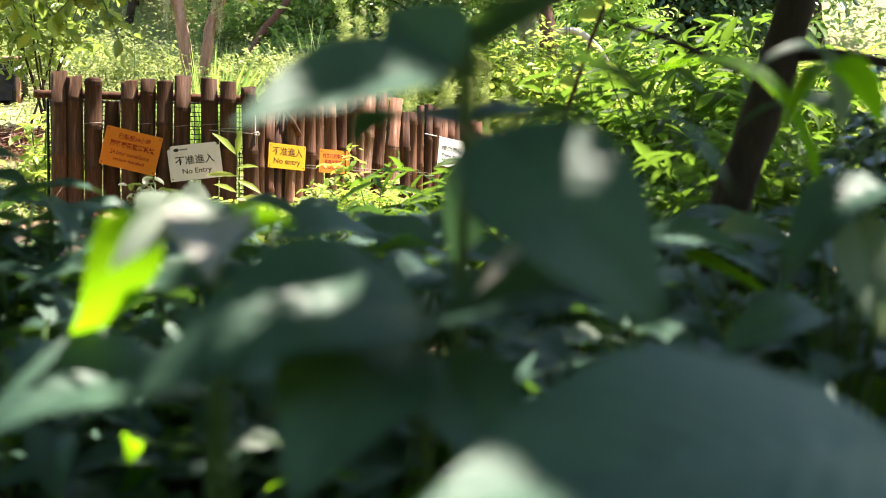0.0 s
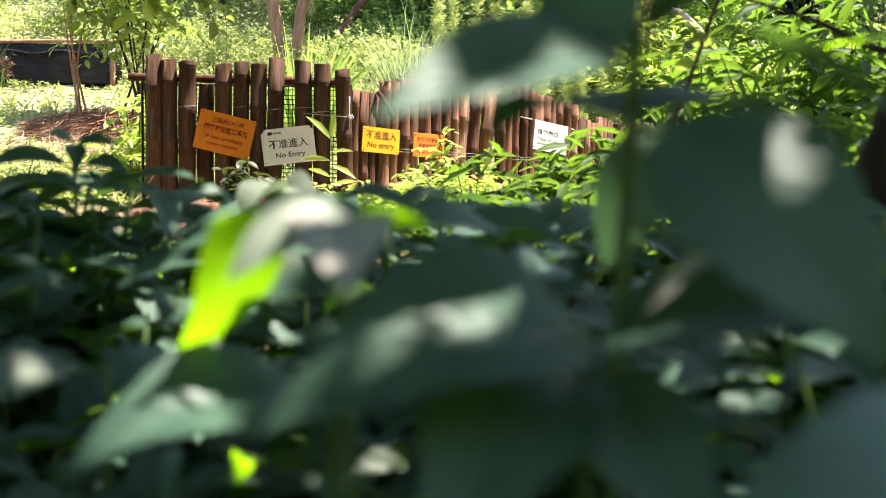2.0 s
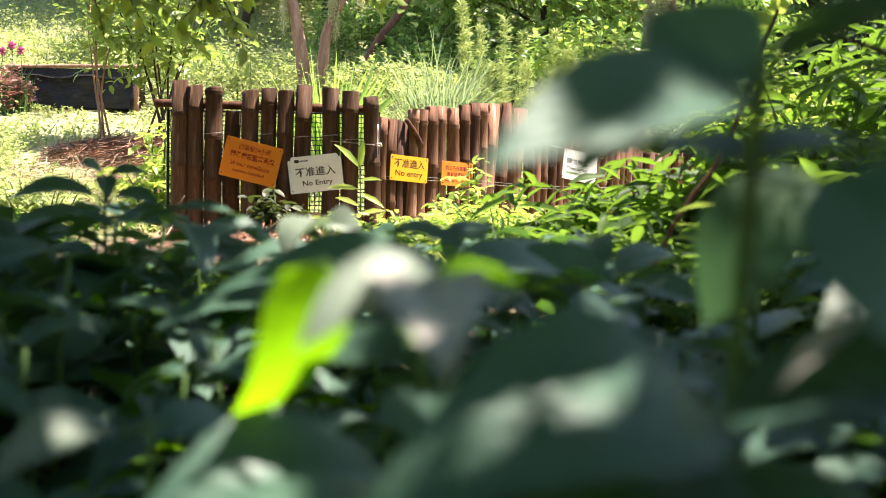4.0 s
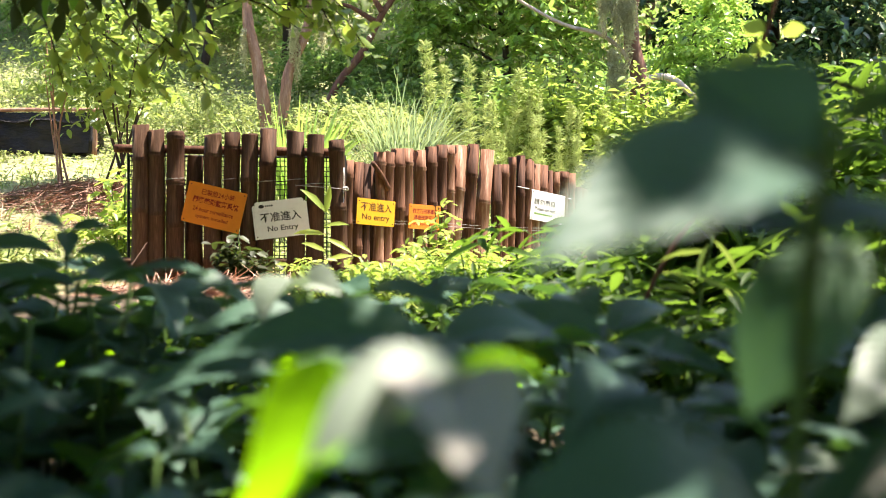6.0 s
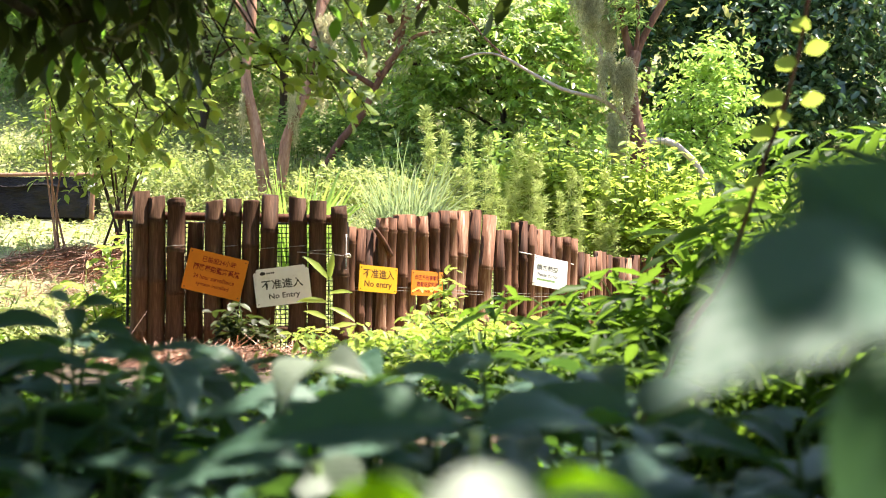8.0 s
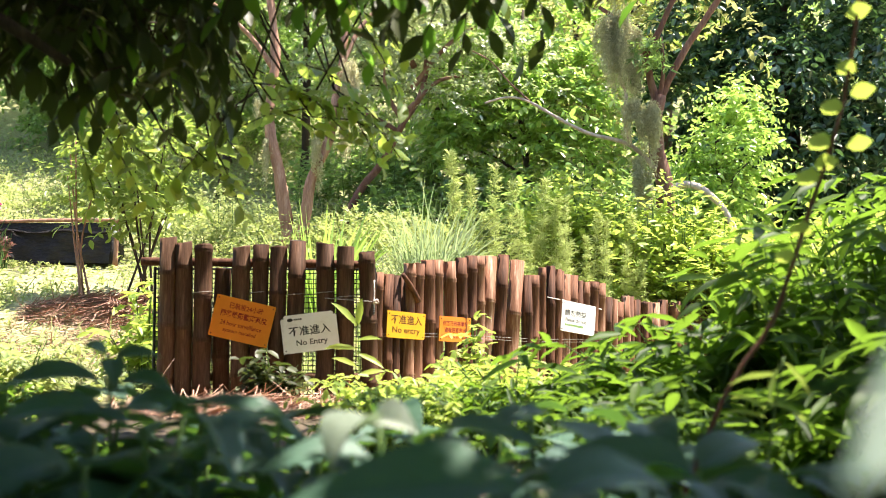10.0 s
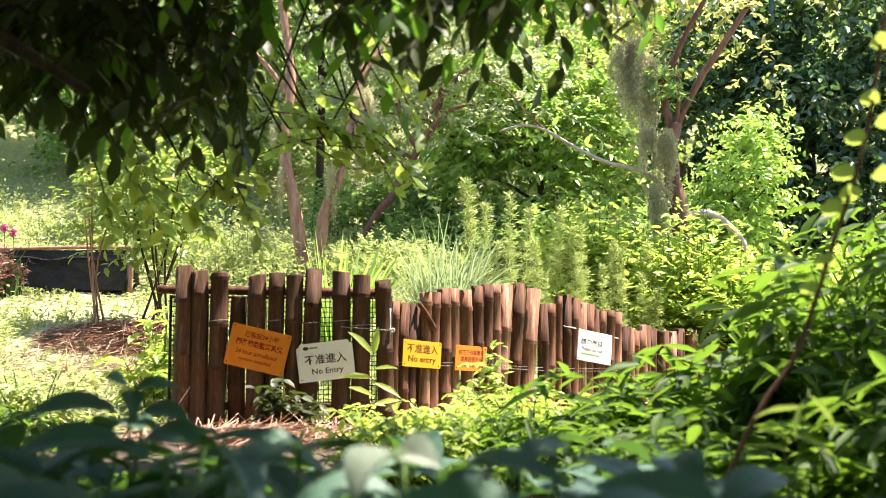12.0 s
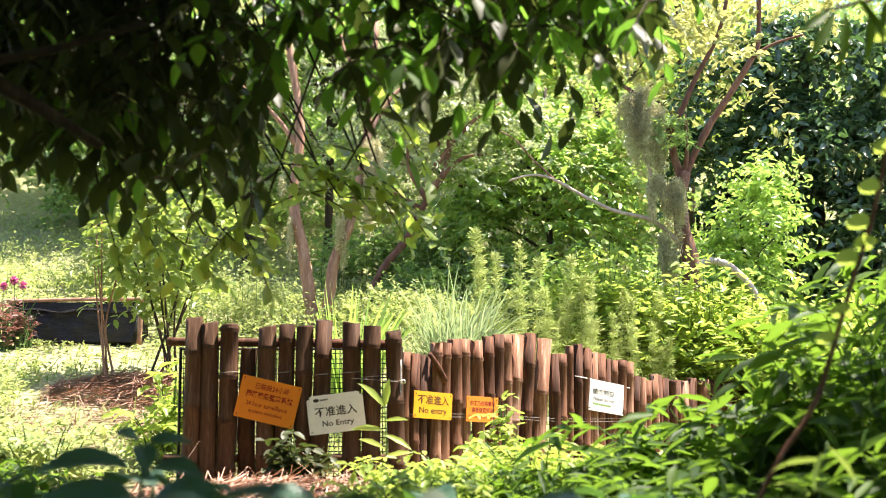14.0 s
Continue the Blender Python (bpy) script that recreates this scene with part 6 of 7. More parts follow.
# ---- broad-leaved shade plants before the camera ----
def broad_leaf(name, length, width, fold=0.25, arch=0.12, pleat=0.004, wave=0.0, nu=16, nv=8, seed=0, material=None, power=1.0, hang=0.0):
    """One large leaf along +x, its upper side towards +z: folded at the midrib, pleated along its side veins, edges waved."""
    r = np.random.default_rng(seed)
    u = np.linspace(0, 1, nu + 1)
    v = np.linspace(-1, 1, nv + 1)
    U, V = np.meshgrid(u, v, indexing="ij")
    shape = np.sin(math.pi * np.clip(U, 0, 1) ** (0.72 * power)) ** 0.85 * (1 - 0.25 * U ** 3)
    shape = np.where(U > 0.97, shape * 0.3, shape)
    half = 0.5 * width * np.maximum(shape, 0.012)
    y = V * half * math.cos(fold)
    ph = r.uniform(0, 6)
    z = np.abs(V) * half * math.sin(fold) + arch * length * 4 * U * (1 - U) - hang * length * U * U
    z += pleat * np.abs(np.sin(31 * (U - 0.32 * np.abs(V) * 0.5))) * np.minimum(1, 3 * np.abs(V)) * shape
    z += wave * length * np.abs(V) ** 2 * np.sin(9 * U + ph + 1.5 * np.sign(V))
    x = U * length
    y = y + 0.04 * length * math.sin(ph) * U * (1 - U) * 4
    verts = np.stack([x, y, z], -1).reshape(-1, 3)
    w = nv + 1
    i = (np.arange(nu)[:, None] * w + np.arange(nv)[None]).ravel()
    q = np.stack([i, i + w, i + w + 1, i + 1], -1)
    uv = np.stack([U, V], -1).reshape(-1, 2)
    return mesh_of(name, verts, None, q, material or leaf_dark, uv=uv)


def leaf_pose(b, tip, up):
    b, tip, up = Vector(b), Vector(tip), Vector(up)
    x = (tip - b).normalized()
    y = up.cross(x).normalized()
    z = x.cross(y)
    m = Matrix((x, y, z)).transposed().to_4x4()
    return Matrix.Translation(b) @ m


def shade_plant(x, y, top, label, group=""):
    return base("broad_leaved_plant", x, y, gz(x, y) - 0.02, label, "plant", group)


def hero_leaf(plant, b, tip, width, up=(0, -0.35, 0.9), material=None, fold=0.25, arch=0.10, wave=0.01, seed=0, power=1.0, stalk=None):
    """A leaf of a plant from its base to its tip, with a short stalk back to the stem."""
    o = plant.matrix_basis.translation
    b0, t0 = Vector(b) - o, Vector(tip) - o
    me = broad_leaf("leaf", (t0 - b0).length, width, fold, arch, 0.003 + 0.01 * width, wave, 18, 10, seed, material, power)
    ob = piece("leaf", me, plant, m=leaf_pose(b0, t0, up))
    if stalk is not None:
        s = Vector(stalk) - o
        sk = tube("stalk", [tuple(s), tuple((s + b0) / 2 - Vector((0, 0, 0.008))), tuple(b0)], 0.0035, 0.0025, green_stem, ob, 6, 6, 0.03)
        sk.matrix_basis = ob.matrix_basis.inverted()
    return ob


def build_near_plants():
    # the tall plant close to the camera
    n = shade_plant(0.47, 0.66, 0.44, "tall broad-leaved plant in deep shade, sun-flecked leaves")
    o = n.matrix_basis.translation
    tube("stem", [(-0.008, 0.0, 0.0), (-0.012, 0.0, 0.25), (-0.008, 0.0, 0.189 - o.z), (-0.008, -0.05, 0.428 - o.z), (-0.006, -0.06, 0.452 - o.z)], 0.0075, 0.006, green_stem, n, 8, 16, 0.04)
    J = (0.463, 0.605, 0.436)
    hero_leaf(n, (0.441, 0.6, 0.433), (0.256, 0.42, 0.368), 0.100, (0, -0.72, 0.70), seed=1, arch=0.05, stalk=J)
    hero_leaf(n, (0.454, 0.6, 0.434), (0.388, 0.66, 0.493), 0.095, (-0.2, -0.85, 0.5), seed=2, arch=0.05, stalk=J)
    hero_leaf(n, (0.478, 0.6, 0.45), (0.617, 0.3, 0.472), 0.120, (0.1, -0.72, 0.7), seed=3, arch=0.06, stalk=J)
    hero_leaf(n, (0.519, 0.62, 0.45), (0.694, 0.5, 0.314), 0.075, (0.62, -0.18, 0.76), seed=4, arch=0.11, fold=0.15, stalk=J)
    hero_leaf(n, (0.462, 0.45, 0.368), (0.595, 0.37, 0.212), 0.168, (0.30, -0.78, 0.55), seed=5, arch=0.10, fold=0.12, stalk=(0.462, 0.62, 0.375))
    hero_leaf(n, (0.462, 0.62, 0.378), (0.605, 0.69, 0.385), 0.085, (0.0, -0.12, 0.99), seed=6, arch=0.06, stalk=(0.462, 0.62, 0.375))
    hero_leaf(n, (0.536, 0.74, 0.372), (0.462, 0.78, 0.232), 0.098, (-0.55, -0.75, 0.35), leaf_hang, seed=7, arch=0.12, fold=0.08, stalk=(0.462, 0.62, 0.375))
    hero_leaf(n, (0.462, 0.64, 0.378), (0.35, 0.86, 0.36), 0.09, (0.0, -0.2, 0.97), seed=8, arch=0.08)

    hero_leaf(n, (0.520, 0.545, 0.270), (0.462, 0.535, 0.220), 0.017, (0.2, -0.6, 0.75), leaf_cream, seed=9, arch=0.06, fold=0.6, stalk=(0.462, 0.63, 0.30))

    # its lower neighbour with big flat leaves
    b = shade_plant(0.42, 0.57, 0.2, "broad-leaved plant with large flat dark leaves")
    o = b.matrix_basis.translation
    tube("stem", [(0, 0, 0), (0.005, 0, 0.25), (0.0, -0.01, 0.205 - o.z)], 0.0075, 0.006, green_stem, b, 8, 12, 0.04)
    J = (0.42, 0.56, 0.20)
    hero_leaf(b, (0.42, 0.55, 0.205), (0.185, 0.40, 0.158), 0.150, (0.05, -0.62, 0.78), seed=11, arch=0.18, stalk=J)
    hero_leaf(b, (0.43, 0.55, 0.195), (0.648, 0.50, 0.230), 0.125, (0, -0.45, 0.9), seed=12, arch=0.06, stalk=J)
    hero_leaf(b, (0.405, 0.55, 0.175), (0.308, 0.41, 0.062), 0.150, (-0.1, -0.7, 0.7), seed=13, arch=0.14, stalk=(0.42, 0.56, 0.16))
    hero_leaf(b, (0.425, 0.55, 0.165), (0.50, 0.44, 0.055), 0.110, (0.15, -0.7, 0.7), leaf_dark, seed=14, arch=0.12, stalk=(0.42, 0.56, 0.15))

    c = shade_plant(0.86, 0.42, 0.18, "broad-leaved plant with one large leaf held out flat")
    o = c.matrix_basis.translation
    tube("stem", [(0, 0, 0), (0.0, 0.0, 0.25), (0.0, 0, 0.17 - o.z)], 0.0075, 0.006, green_stem, c, 8, 12, 0.04)
    hero_leaf(c, (0.80, 0.36, 0.120), (0.385, 0.10, 0.142), 0.20, (0.15, -0.45, 0.88), seed=15, arch=0.03, fold=0.12, stalk=(0.86, 0.42, 0.145))
    hero_leaf(c, (0.88, 0.44, 0.17), (1.12, 0.62, 0.16), 0.15, (0, -0.3, 0.95), seed=16, stalk=(0.86, 0.42, 0.168))

    # the sun-touched plant with the glowing folded leaf
    a = shade_plant(0.215, 0.69, 0.29, "broad-leaved plant with a glowing folded leaf in the sun")
    o = a.matrix_basis.translation
    tube("stem", [(0, 0, 0), (0.01, 0, 0.25), (0.0, -0.02, 0.282 - o.z)], 0.0055, 0.004, green_stem, a, 8, 12, 0.04)
    J = (0.215, 0.67, 0.282)
    # One folded leaf as two: lit-through half, then pale sunlit half.
    hero_leaf(a, (0.132, 0.69, 0.292), (0.047, 0.75, 0.146), 0.078, (-0.27, 0.79, 0.55), leaf_lit_through, fold=-0.2, arch=-0.12, power=0.62, seed=21, stalk=J)
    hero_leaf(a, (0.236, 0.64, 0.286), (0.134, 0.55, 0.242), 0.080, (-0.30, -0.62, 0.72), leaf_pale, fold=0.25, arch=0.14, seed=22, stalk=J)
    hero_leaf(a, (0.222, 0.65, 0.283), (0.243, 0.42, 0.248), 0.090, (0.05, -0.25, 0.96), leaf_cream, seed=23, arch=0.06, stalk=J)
    hero_leaf(a, (0.222, 0.68, 0.276), (0.297, 0.66, 0.279), 0.038, (0.25, 0.6, 0.75), leaf_lit_through, seed=24, arch=0.12, stalk=J)
    hero_leaf(a, (0.22, 0.69, 0.276), (0.262, 0.80, 0.272), 0.055, (0, -0.2, 0.97), leaf_dark, seed=25, stalk=J)
    hero_leaf(a, (0.205, 0.70, 0.215), (0.09, 0.79, 0.175), 0.08, (0, -0.4, 0.9), leaf_dark, seed=26, stalk=(0.218, 0.69, 0.215))
    hero_leaf(a, (0.225, 0.69, 0.19), (0.24, 0.56, 0.14), 0.08, (0, -0.5, 0.85), leaf_dark, seed=27, stalk=(0.218, 0.69, 0.19))

    p = shade_plant(0.02, 1.52, 0.2, "broad-leaved plant with a glossy leaf tinted pale for sunlight")
    o = p.matrix_basis.translation
    tube("stem", [(0, 0, 0), (0.01, 0, 0.25), (0.0, 0, 0.17 - o.z)], 0.006, 0.005, green_stem, p, 8, 10, 0.04)
    J = (0.02, 1.52, 0.165)
    hero_leaf(p, (0.015, 1.54, 0.166), (0.068, 1.49, 0.095), 0.105, (0.1, -0.75, 0.65), leaf_pale, seed=31, stalk=J)
    hero_leaf(p, (0.01, 1.52, 0.17), (-0.20, 1.47, 0.13), 0.11, (0, -0.3, 0.9), leaf_dark, seed=32, stalk=J)
    hero_leaf(p, (0.03, 1.54, 0.165), (0.16, 1.70, 0.15), 0.11, (0, -0.3, 0.9), leaf_dark, seed=33, stalk=J)

    g = shade_plant(0.22, 1.36, 0.24, "broad-leaved plant with a long ribbed leaf held out sideways")
    o = g.matrix_basis.translation
    tube("stem", [(0, 0, 0), (0.01, 0, 0.25), (0.0, 0, 0.232 - o.z)], 0.006, 0.005, green_stem, g, 8, 10, 0.04)
    J = (0.22, 1.36, 0.23)
    hero_leaf(g, (0.205, 1.36, 0.236), (-0.112, 1.44, 0.186), 0.125, (0.0, -0.5, 0.87), leaf_dark, seed=34, arch=0.07, stalk=J)
    hero_leaf(g, (0.23, 1.38, 0.225), (0.42, 1.50, 0.20), 0.11, (0, -0.4, 0.9), leaf_dark, seed=35, stalk=J)
    hero_leaf(g, (0.20, 1.33, 0.15), (0.135, 1.28, 0.115), 0.045, (0, -0.6, 0.8), leaf_lit_through, seed=28, arch=0.1, stalk=(0.22, 1.36, 0.15))

    v = shade_plant(0.76, 1.22, 0.24, "broad-leaved plant with a whitish leaf in a patch of sun")
    o = v.matrix_basis.translation
    tube("stem", [(0, 0, 0), (0.01, 0, 0.25), (0.0, 0, 0.24 - o.z)], 0.006, 0.004, green_stem, v, 8, 10, 0.04)
    J = (0.76, 1.22, 0.238)
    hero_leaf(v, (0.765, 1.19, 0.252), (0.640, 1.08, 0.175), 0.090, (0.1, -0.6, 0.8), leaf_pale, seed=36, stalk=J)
    hero_leaf(v, (0.75, 1.22, 0.23), (0.70, 1.24, 0.20), 0.030, (0.0, -0.6, 0.8), leaf_lit_through, seed=37, stalk=J)
    hero_leaf(v, (0.77, 1.22, 0.235), (0.92, 1.15, 0.21), 0.09, (0, -0.4, 0.9), leaf_dark, seed=38, stalk=J)

    d = shade_plant(0.01, 1.87, 0.27, "broad-leaved plant topped by a pale curled young leaf")
    o = d.matrix_basis.translation
    tube("stem", [(0, 0, 0), (0.01, 0, 0.25), (0.0, 0, 0.265 - o.z)], 0.006, 0.005, green_stem, d, 8, 10, 0.04)
    J = (0.01, 1.87, 0.265)
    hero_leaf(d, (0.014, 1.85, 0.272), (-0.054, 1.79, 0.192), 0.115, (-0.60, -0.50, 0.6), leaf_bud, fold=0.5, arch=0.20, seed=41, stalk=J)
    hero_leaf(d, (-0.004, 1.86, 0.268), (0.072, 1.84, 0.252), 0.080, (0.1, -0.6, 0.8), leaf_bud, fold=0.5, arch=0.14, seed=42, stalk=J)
    hero_leaf(d, (0.07, 1.93, 0.225), (0.256, 1.71, 0.243), 0.10, (0, -0.3, 0.95), leaf_dark, seed=43, stalk=(0.01, 1.87, 0.20))
    hero_leaf(d, (0.0, 1.88, 0.21), (-0.17, 1.82, 0.19), 0.10, (0, -0.3, 0.95), leaf_dark, seed=44, stalk=(0.01, 1.87, 0.20))

    e = shade_plant(0.20, 0.77, 0.1, "broad-leaved plant with a large pleated leaf")
    o = e.matrix_basis.translation
    tube("stem", [(0, 0, 0), (0.0, 0, 0.2), (0.0, 0, 0.09 - o.z)], 0.006, 0.005, green_stem, e, 8, 10, 0.04)
    hero_leaf(e, (0.195, 0.755, 0.092), (-0.025, 0.62, 0.058), 0.135, (0.0, -0.50, 0.86), leaf_dark, seed=51, arch=0.16, fold=0.3, stalk=(0.20, 0.77, 0.09))
    hero_leaf(e, (0.21, 0.77, 0.10), (0.33, 0.90, 0.08), 0.10, (0, -0.4, 0.9), leaf_dark, seed=52, stalk=(0.20, 0.77, 0.09))

    hero_leaf(e, (0.265, 0.94, -0.006), (0.203, 0.90, -0.007), 0.034, (0.1, -0.6, 0.8), leaf_pale, seed=57, stalk=(0.20, 0.77, 0.07))
    hero_leaf(e, (0.087, 0.90, 0.013), (0.073, 0.95, -0.039), 0.030, (0.3, 0.8, 0.5), leaf_lit_through, seed=58, stalk=(0.20, 0.77, 0.03))
    hero_leaf(e, (0.363, 0.86, -0.032), (0.246, 0.92, -0.058), 0.022, (0.0, -0.2, 0.97), leaf_lit_through, seed=59, stalk=(0.20, 0.77, 0.02))
    hero_leaf(e, (0.210, 0.97, 0.049), (0.150, 0.92, 0.006), 0.060, (0.2, -0.7, 0.7), leaf_dark, seed=60, stalk=(0.20, 0.77, 0.06))
    hero_leaf(b, (0.327, 0.54, 0.112), (0.265, 0.49, 0.113), 0.026, (-0.1, -0.55, 0.8), leaf_pale, seed=66, stalk=(0.42, 0.56, 0.11))

    q = shade_plant(-0.081, 0.98, 0.1, "broad-leaved plant with a pale leaf in a patch of sun")
    o = q.matrix_basis.translation
    tube("stem", [(0, 0, 0), (0.0, 0, 0.2), (0.0, 0, 0.097 - o.z)], 0.006, 0.005, green_stem, q, 8, 10, 0.04)
    hero_leaf(q, (-0.111, 0.95, 0.097), (-0.203, 0.85, 0.057), 0.075, (0.0, -0.6, 0.8), leaf_pale, seed=55, arch=0.10, fold=0.3, stalk=(-0.081, 0.98, 0.097))
    hero_leaf(q, (-0.081, 1.0, 0.077), (0.019000000000000003, 1.12, 0.047), 0.10, (0, -0.4, 0.9), leaf_dark, seed=56)

    m = shade_plant(0.52, 1.92, 0.2, "broad-leaved plant with ribbed dark leaves")
    o = m.matrix_basis.translation
    tube("stem", [(0, 0, 0), (0.0, 0, 0.25), (0.0, 0, 0.18 - o.z)], 0.006, 0.005, green_stem, m, 8, 10, 0.04)
    J = (0.52, 1.92, 0.175)
    hero_leaf(m, (0.51, 1.91, 0.175), (0.315, 1.98, 0.212), 0.12, (0, -0.55, 0.83), leaf_dark, seed=61, arch=0.06, stalk=J)
    hero_leaf(m, (0.515, 1.90, 0.168), (0.383, 1.82, 0.170), 0.06, (0, -0.5, 0.85), leaf_lit_through, seed=62, arch=0.08, stalk=J)
    hero_leaf(m, (0.53, 1.90, 0.165), (0.72, 1.82, 0.120), 0.08, (0, -0.5, 0.85), leaf_dark, seed=63, arch=0.10, stalk=J)
    hero_leaf(m, (0.52, 1.89, 0.17), (0.54, 1.74, 0.12), 0.09, (0.1, -0.6, 0.8), leaf_dark, seed=64, stalk=J)
    hero_leaf(m, (0.53, 1.94, 0.185), (0.66, 2.05, 0.215), 0.09, (0, -0.4, 0.9), leaf_dark, seed=65, stalk=J)

    w = shade_plant(0.83, 1.52, 0.06, "small broad-leaved plant with a whitish flat leaf")
    o = w.matrix_basis.translation
    tube("stem", [(0, 0, 0), (0.0, 0, 0.15), (0.0, 0, 0.035 - o.z)], 0.006, 0.004, green_stem, w, 8, 10, 0.04)
    J = (0.83, 1.52, 0.03)
    hero_leaf(w, (0.82, 1.50, 0.035), (0.671, 1.40, 0.055), 0.075, (0.1, -0.35, 0.93), leaf_pale, seed=71, stalk=J)
    hero_leaf(w, (0.71, 1.50, 0.025), (0.648, 1.50, -0.045), 0.05, (-0.3, -0.7, 0.6), leaf_lit_through, seed=72, stalk=J)
    hero_leaf(w, (0.85, 1.50, 0.03), (1.02, 1.42, 0.03), 0.10, (0, -0.4, 0.9), leaf_dark, seed=73, stalk=J)

    # dark plant standing out against the sunny bank
    s = shade_plant(-0.56, 2.42, 0.36, "dark broad-leaved plant seen against the sunny slope")
    o = s.matrix_basis.translation
    tube("stem", [(0.02, 0, 0), (0.01, 0, 0.3), (0.0, 0, 0.345 - o.z)], 0.006, 0.004, green_stem, s, 8, 10, 0.04)
    J = (-0.56, 2.42, 0.34)
    hero_leaf(s, (-0.56, 2.41, 0.35), (-0.60, 2.36, 0.372), 0.05, (0, -0.7, 0.7), leaf_dark, seed=81, stalk=J)
    hero_leaf(s, (-0.555, 2.41, 0.345), (-0.53, 2.35, 0.29), 0.05, (0.3, -0.7, 0.6), leaf_dark, seed=82, stalk=J)
    hero_leaf(s, (-0.55, 2.42, 0.345), (-0.46, 2.45, 0.345), 0.05, (0, -0.5, 0.85), leaf_dark, seed=83, stalk=J)
    hero_leaf(s, (-0.58, 2.42, 0.30), (-0.78, 2.38, 0.275), 0.085, (0, -0.45, 0.9), leaf_dark, seed=84, arch=0.12, stalk=(-0.555, 2.42, 0.29))
    hero_leaf(s, (-0.54, 2.42, 0.295), (-0.42, 2.38, 0.28), 0.07, (0, -0.45, 0.9), leaf_dark, seed=85, arch=0.12, stalk=(-0.555, 2.42, 0.29))
    hero_leaf(s, (-0.57, 2.42, 0.24), (-0.80, 2.40, 0.20), 0.11, (0, -0.4, 0.9), leaf_dark, seed=86, stalk=(-0.555, 2.42, 0.24))
    hero_leaf(s, (-0.54, 2.42, 0.24), (-0.36, 2.36, 0.23), 0.11, (0, -0.4, 0.9), leaf_dark, seed=87, stalk=(-0.555, 2.42, 0.24))


build_near_plants()


def build_strap_leaves():
    """Long arching strap leaves at the shady edge."""
    t = base("strap_leaved_plant", 1.05, 1.15, gz(1.05, 1.15) - 0.02, "plant with long arching strap leaves in half shade", "plant")
    rows = (((1.0, 1.1, 0.30), (0.766, 1.30, 0.470), 0.05, (0, -0.3, 0.95), leaf_lit_through, 0.30),
            ((1.03, 1.12, 0.40), (0.856, 1.0, 0.465), 0.055, (-0.3, -0.5, 0.8), leaf_pale, 0.32),
            ((1.06, 1.05, 0.40), (0.868, 0.90, 0.375), 0.06, (-0.5, -0.3, 0.8), leaf_lit_through, 0.34),
            ((0.979, 0.92, 0.285), (0.985, 0.85, 0.140), 0.085, (-0.2, -0.95, 0.2), leaf_pale, 0.10),
            ((0.92, 1.4, 0.20), (0.98, 1.06, 0.222), 0.075, (-0.6, -0.2, 0.8), leaf_dark, 0.12),
            ((0.847, 1.3, 0.212), (0.972, 1.2, 0.148), 0.04, (0, -0.5, 0.8), leaf_lit_through, 0.06),
            ((1.04, 0.92, 0.325), (0.855, 0.84, 0.19), 0.10, (-0.4, -0.5, 0.75), leaf_dark, 0.16),
            ((1.08, 1.0, 0.42), (1.02, 0.90, 0.36), 0.06, (-0.5, -0.5, 0.7), leaf_dark, 0.2),
            ((1.1, 1.2, 0.40), (0.95, 1.35, 0.40), 0.06, (0, -0.4, 0.9), leaf_dark, 0.2),
            ((0.98, 1.05, 0.15), (0.82, 0.98, 0.09), 0.10, (0, -0.5, 0.85), leaf_dark, 0.12))
    o = t.matrix_basis.translation
    for i, (b, tip, w, up, mt, ar) in enumerate(rows):
        hero_leaf(t, b, tip, w, up, mt, 0.3, ar, 0.01, 200 + i)
        tube("stalk", [(0.0, 0.0, 0.0), ((b[0] - o.x) * 0.5, (b[1] - o.y) * 0.5, (b[2] - o.z) * 0.6), tuple(Vector(b) - o)], 0.005, 0.003, green_stem, t, 6, 8, 0.03)


build_strap_leaves()


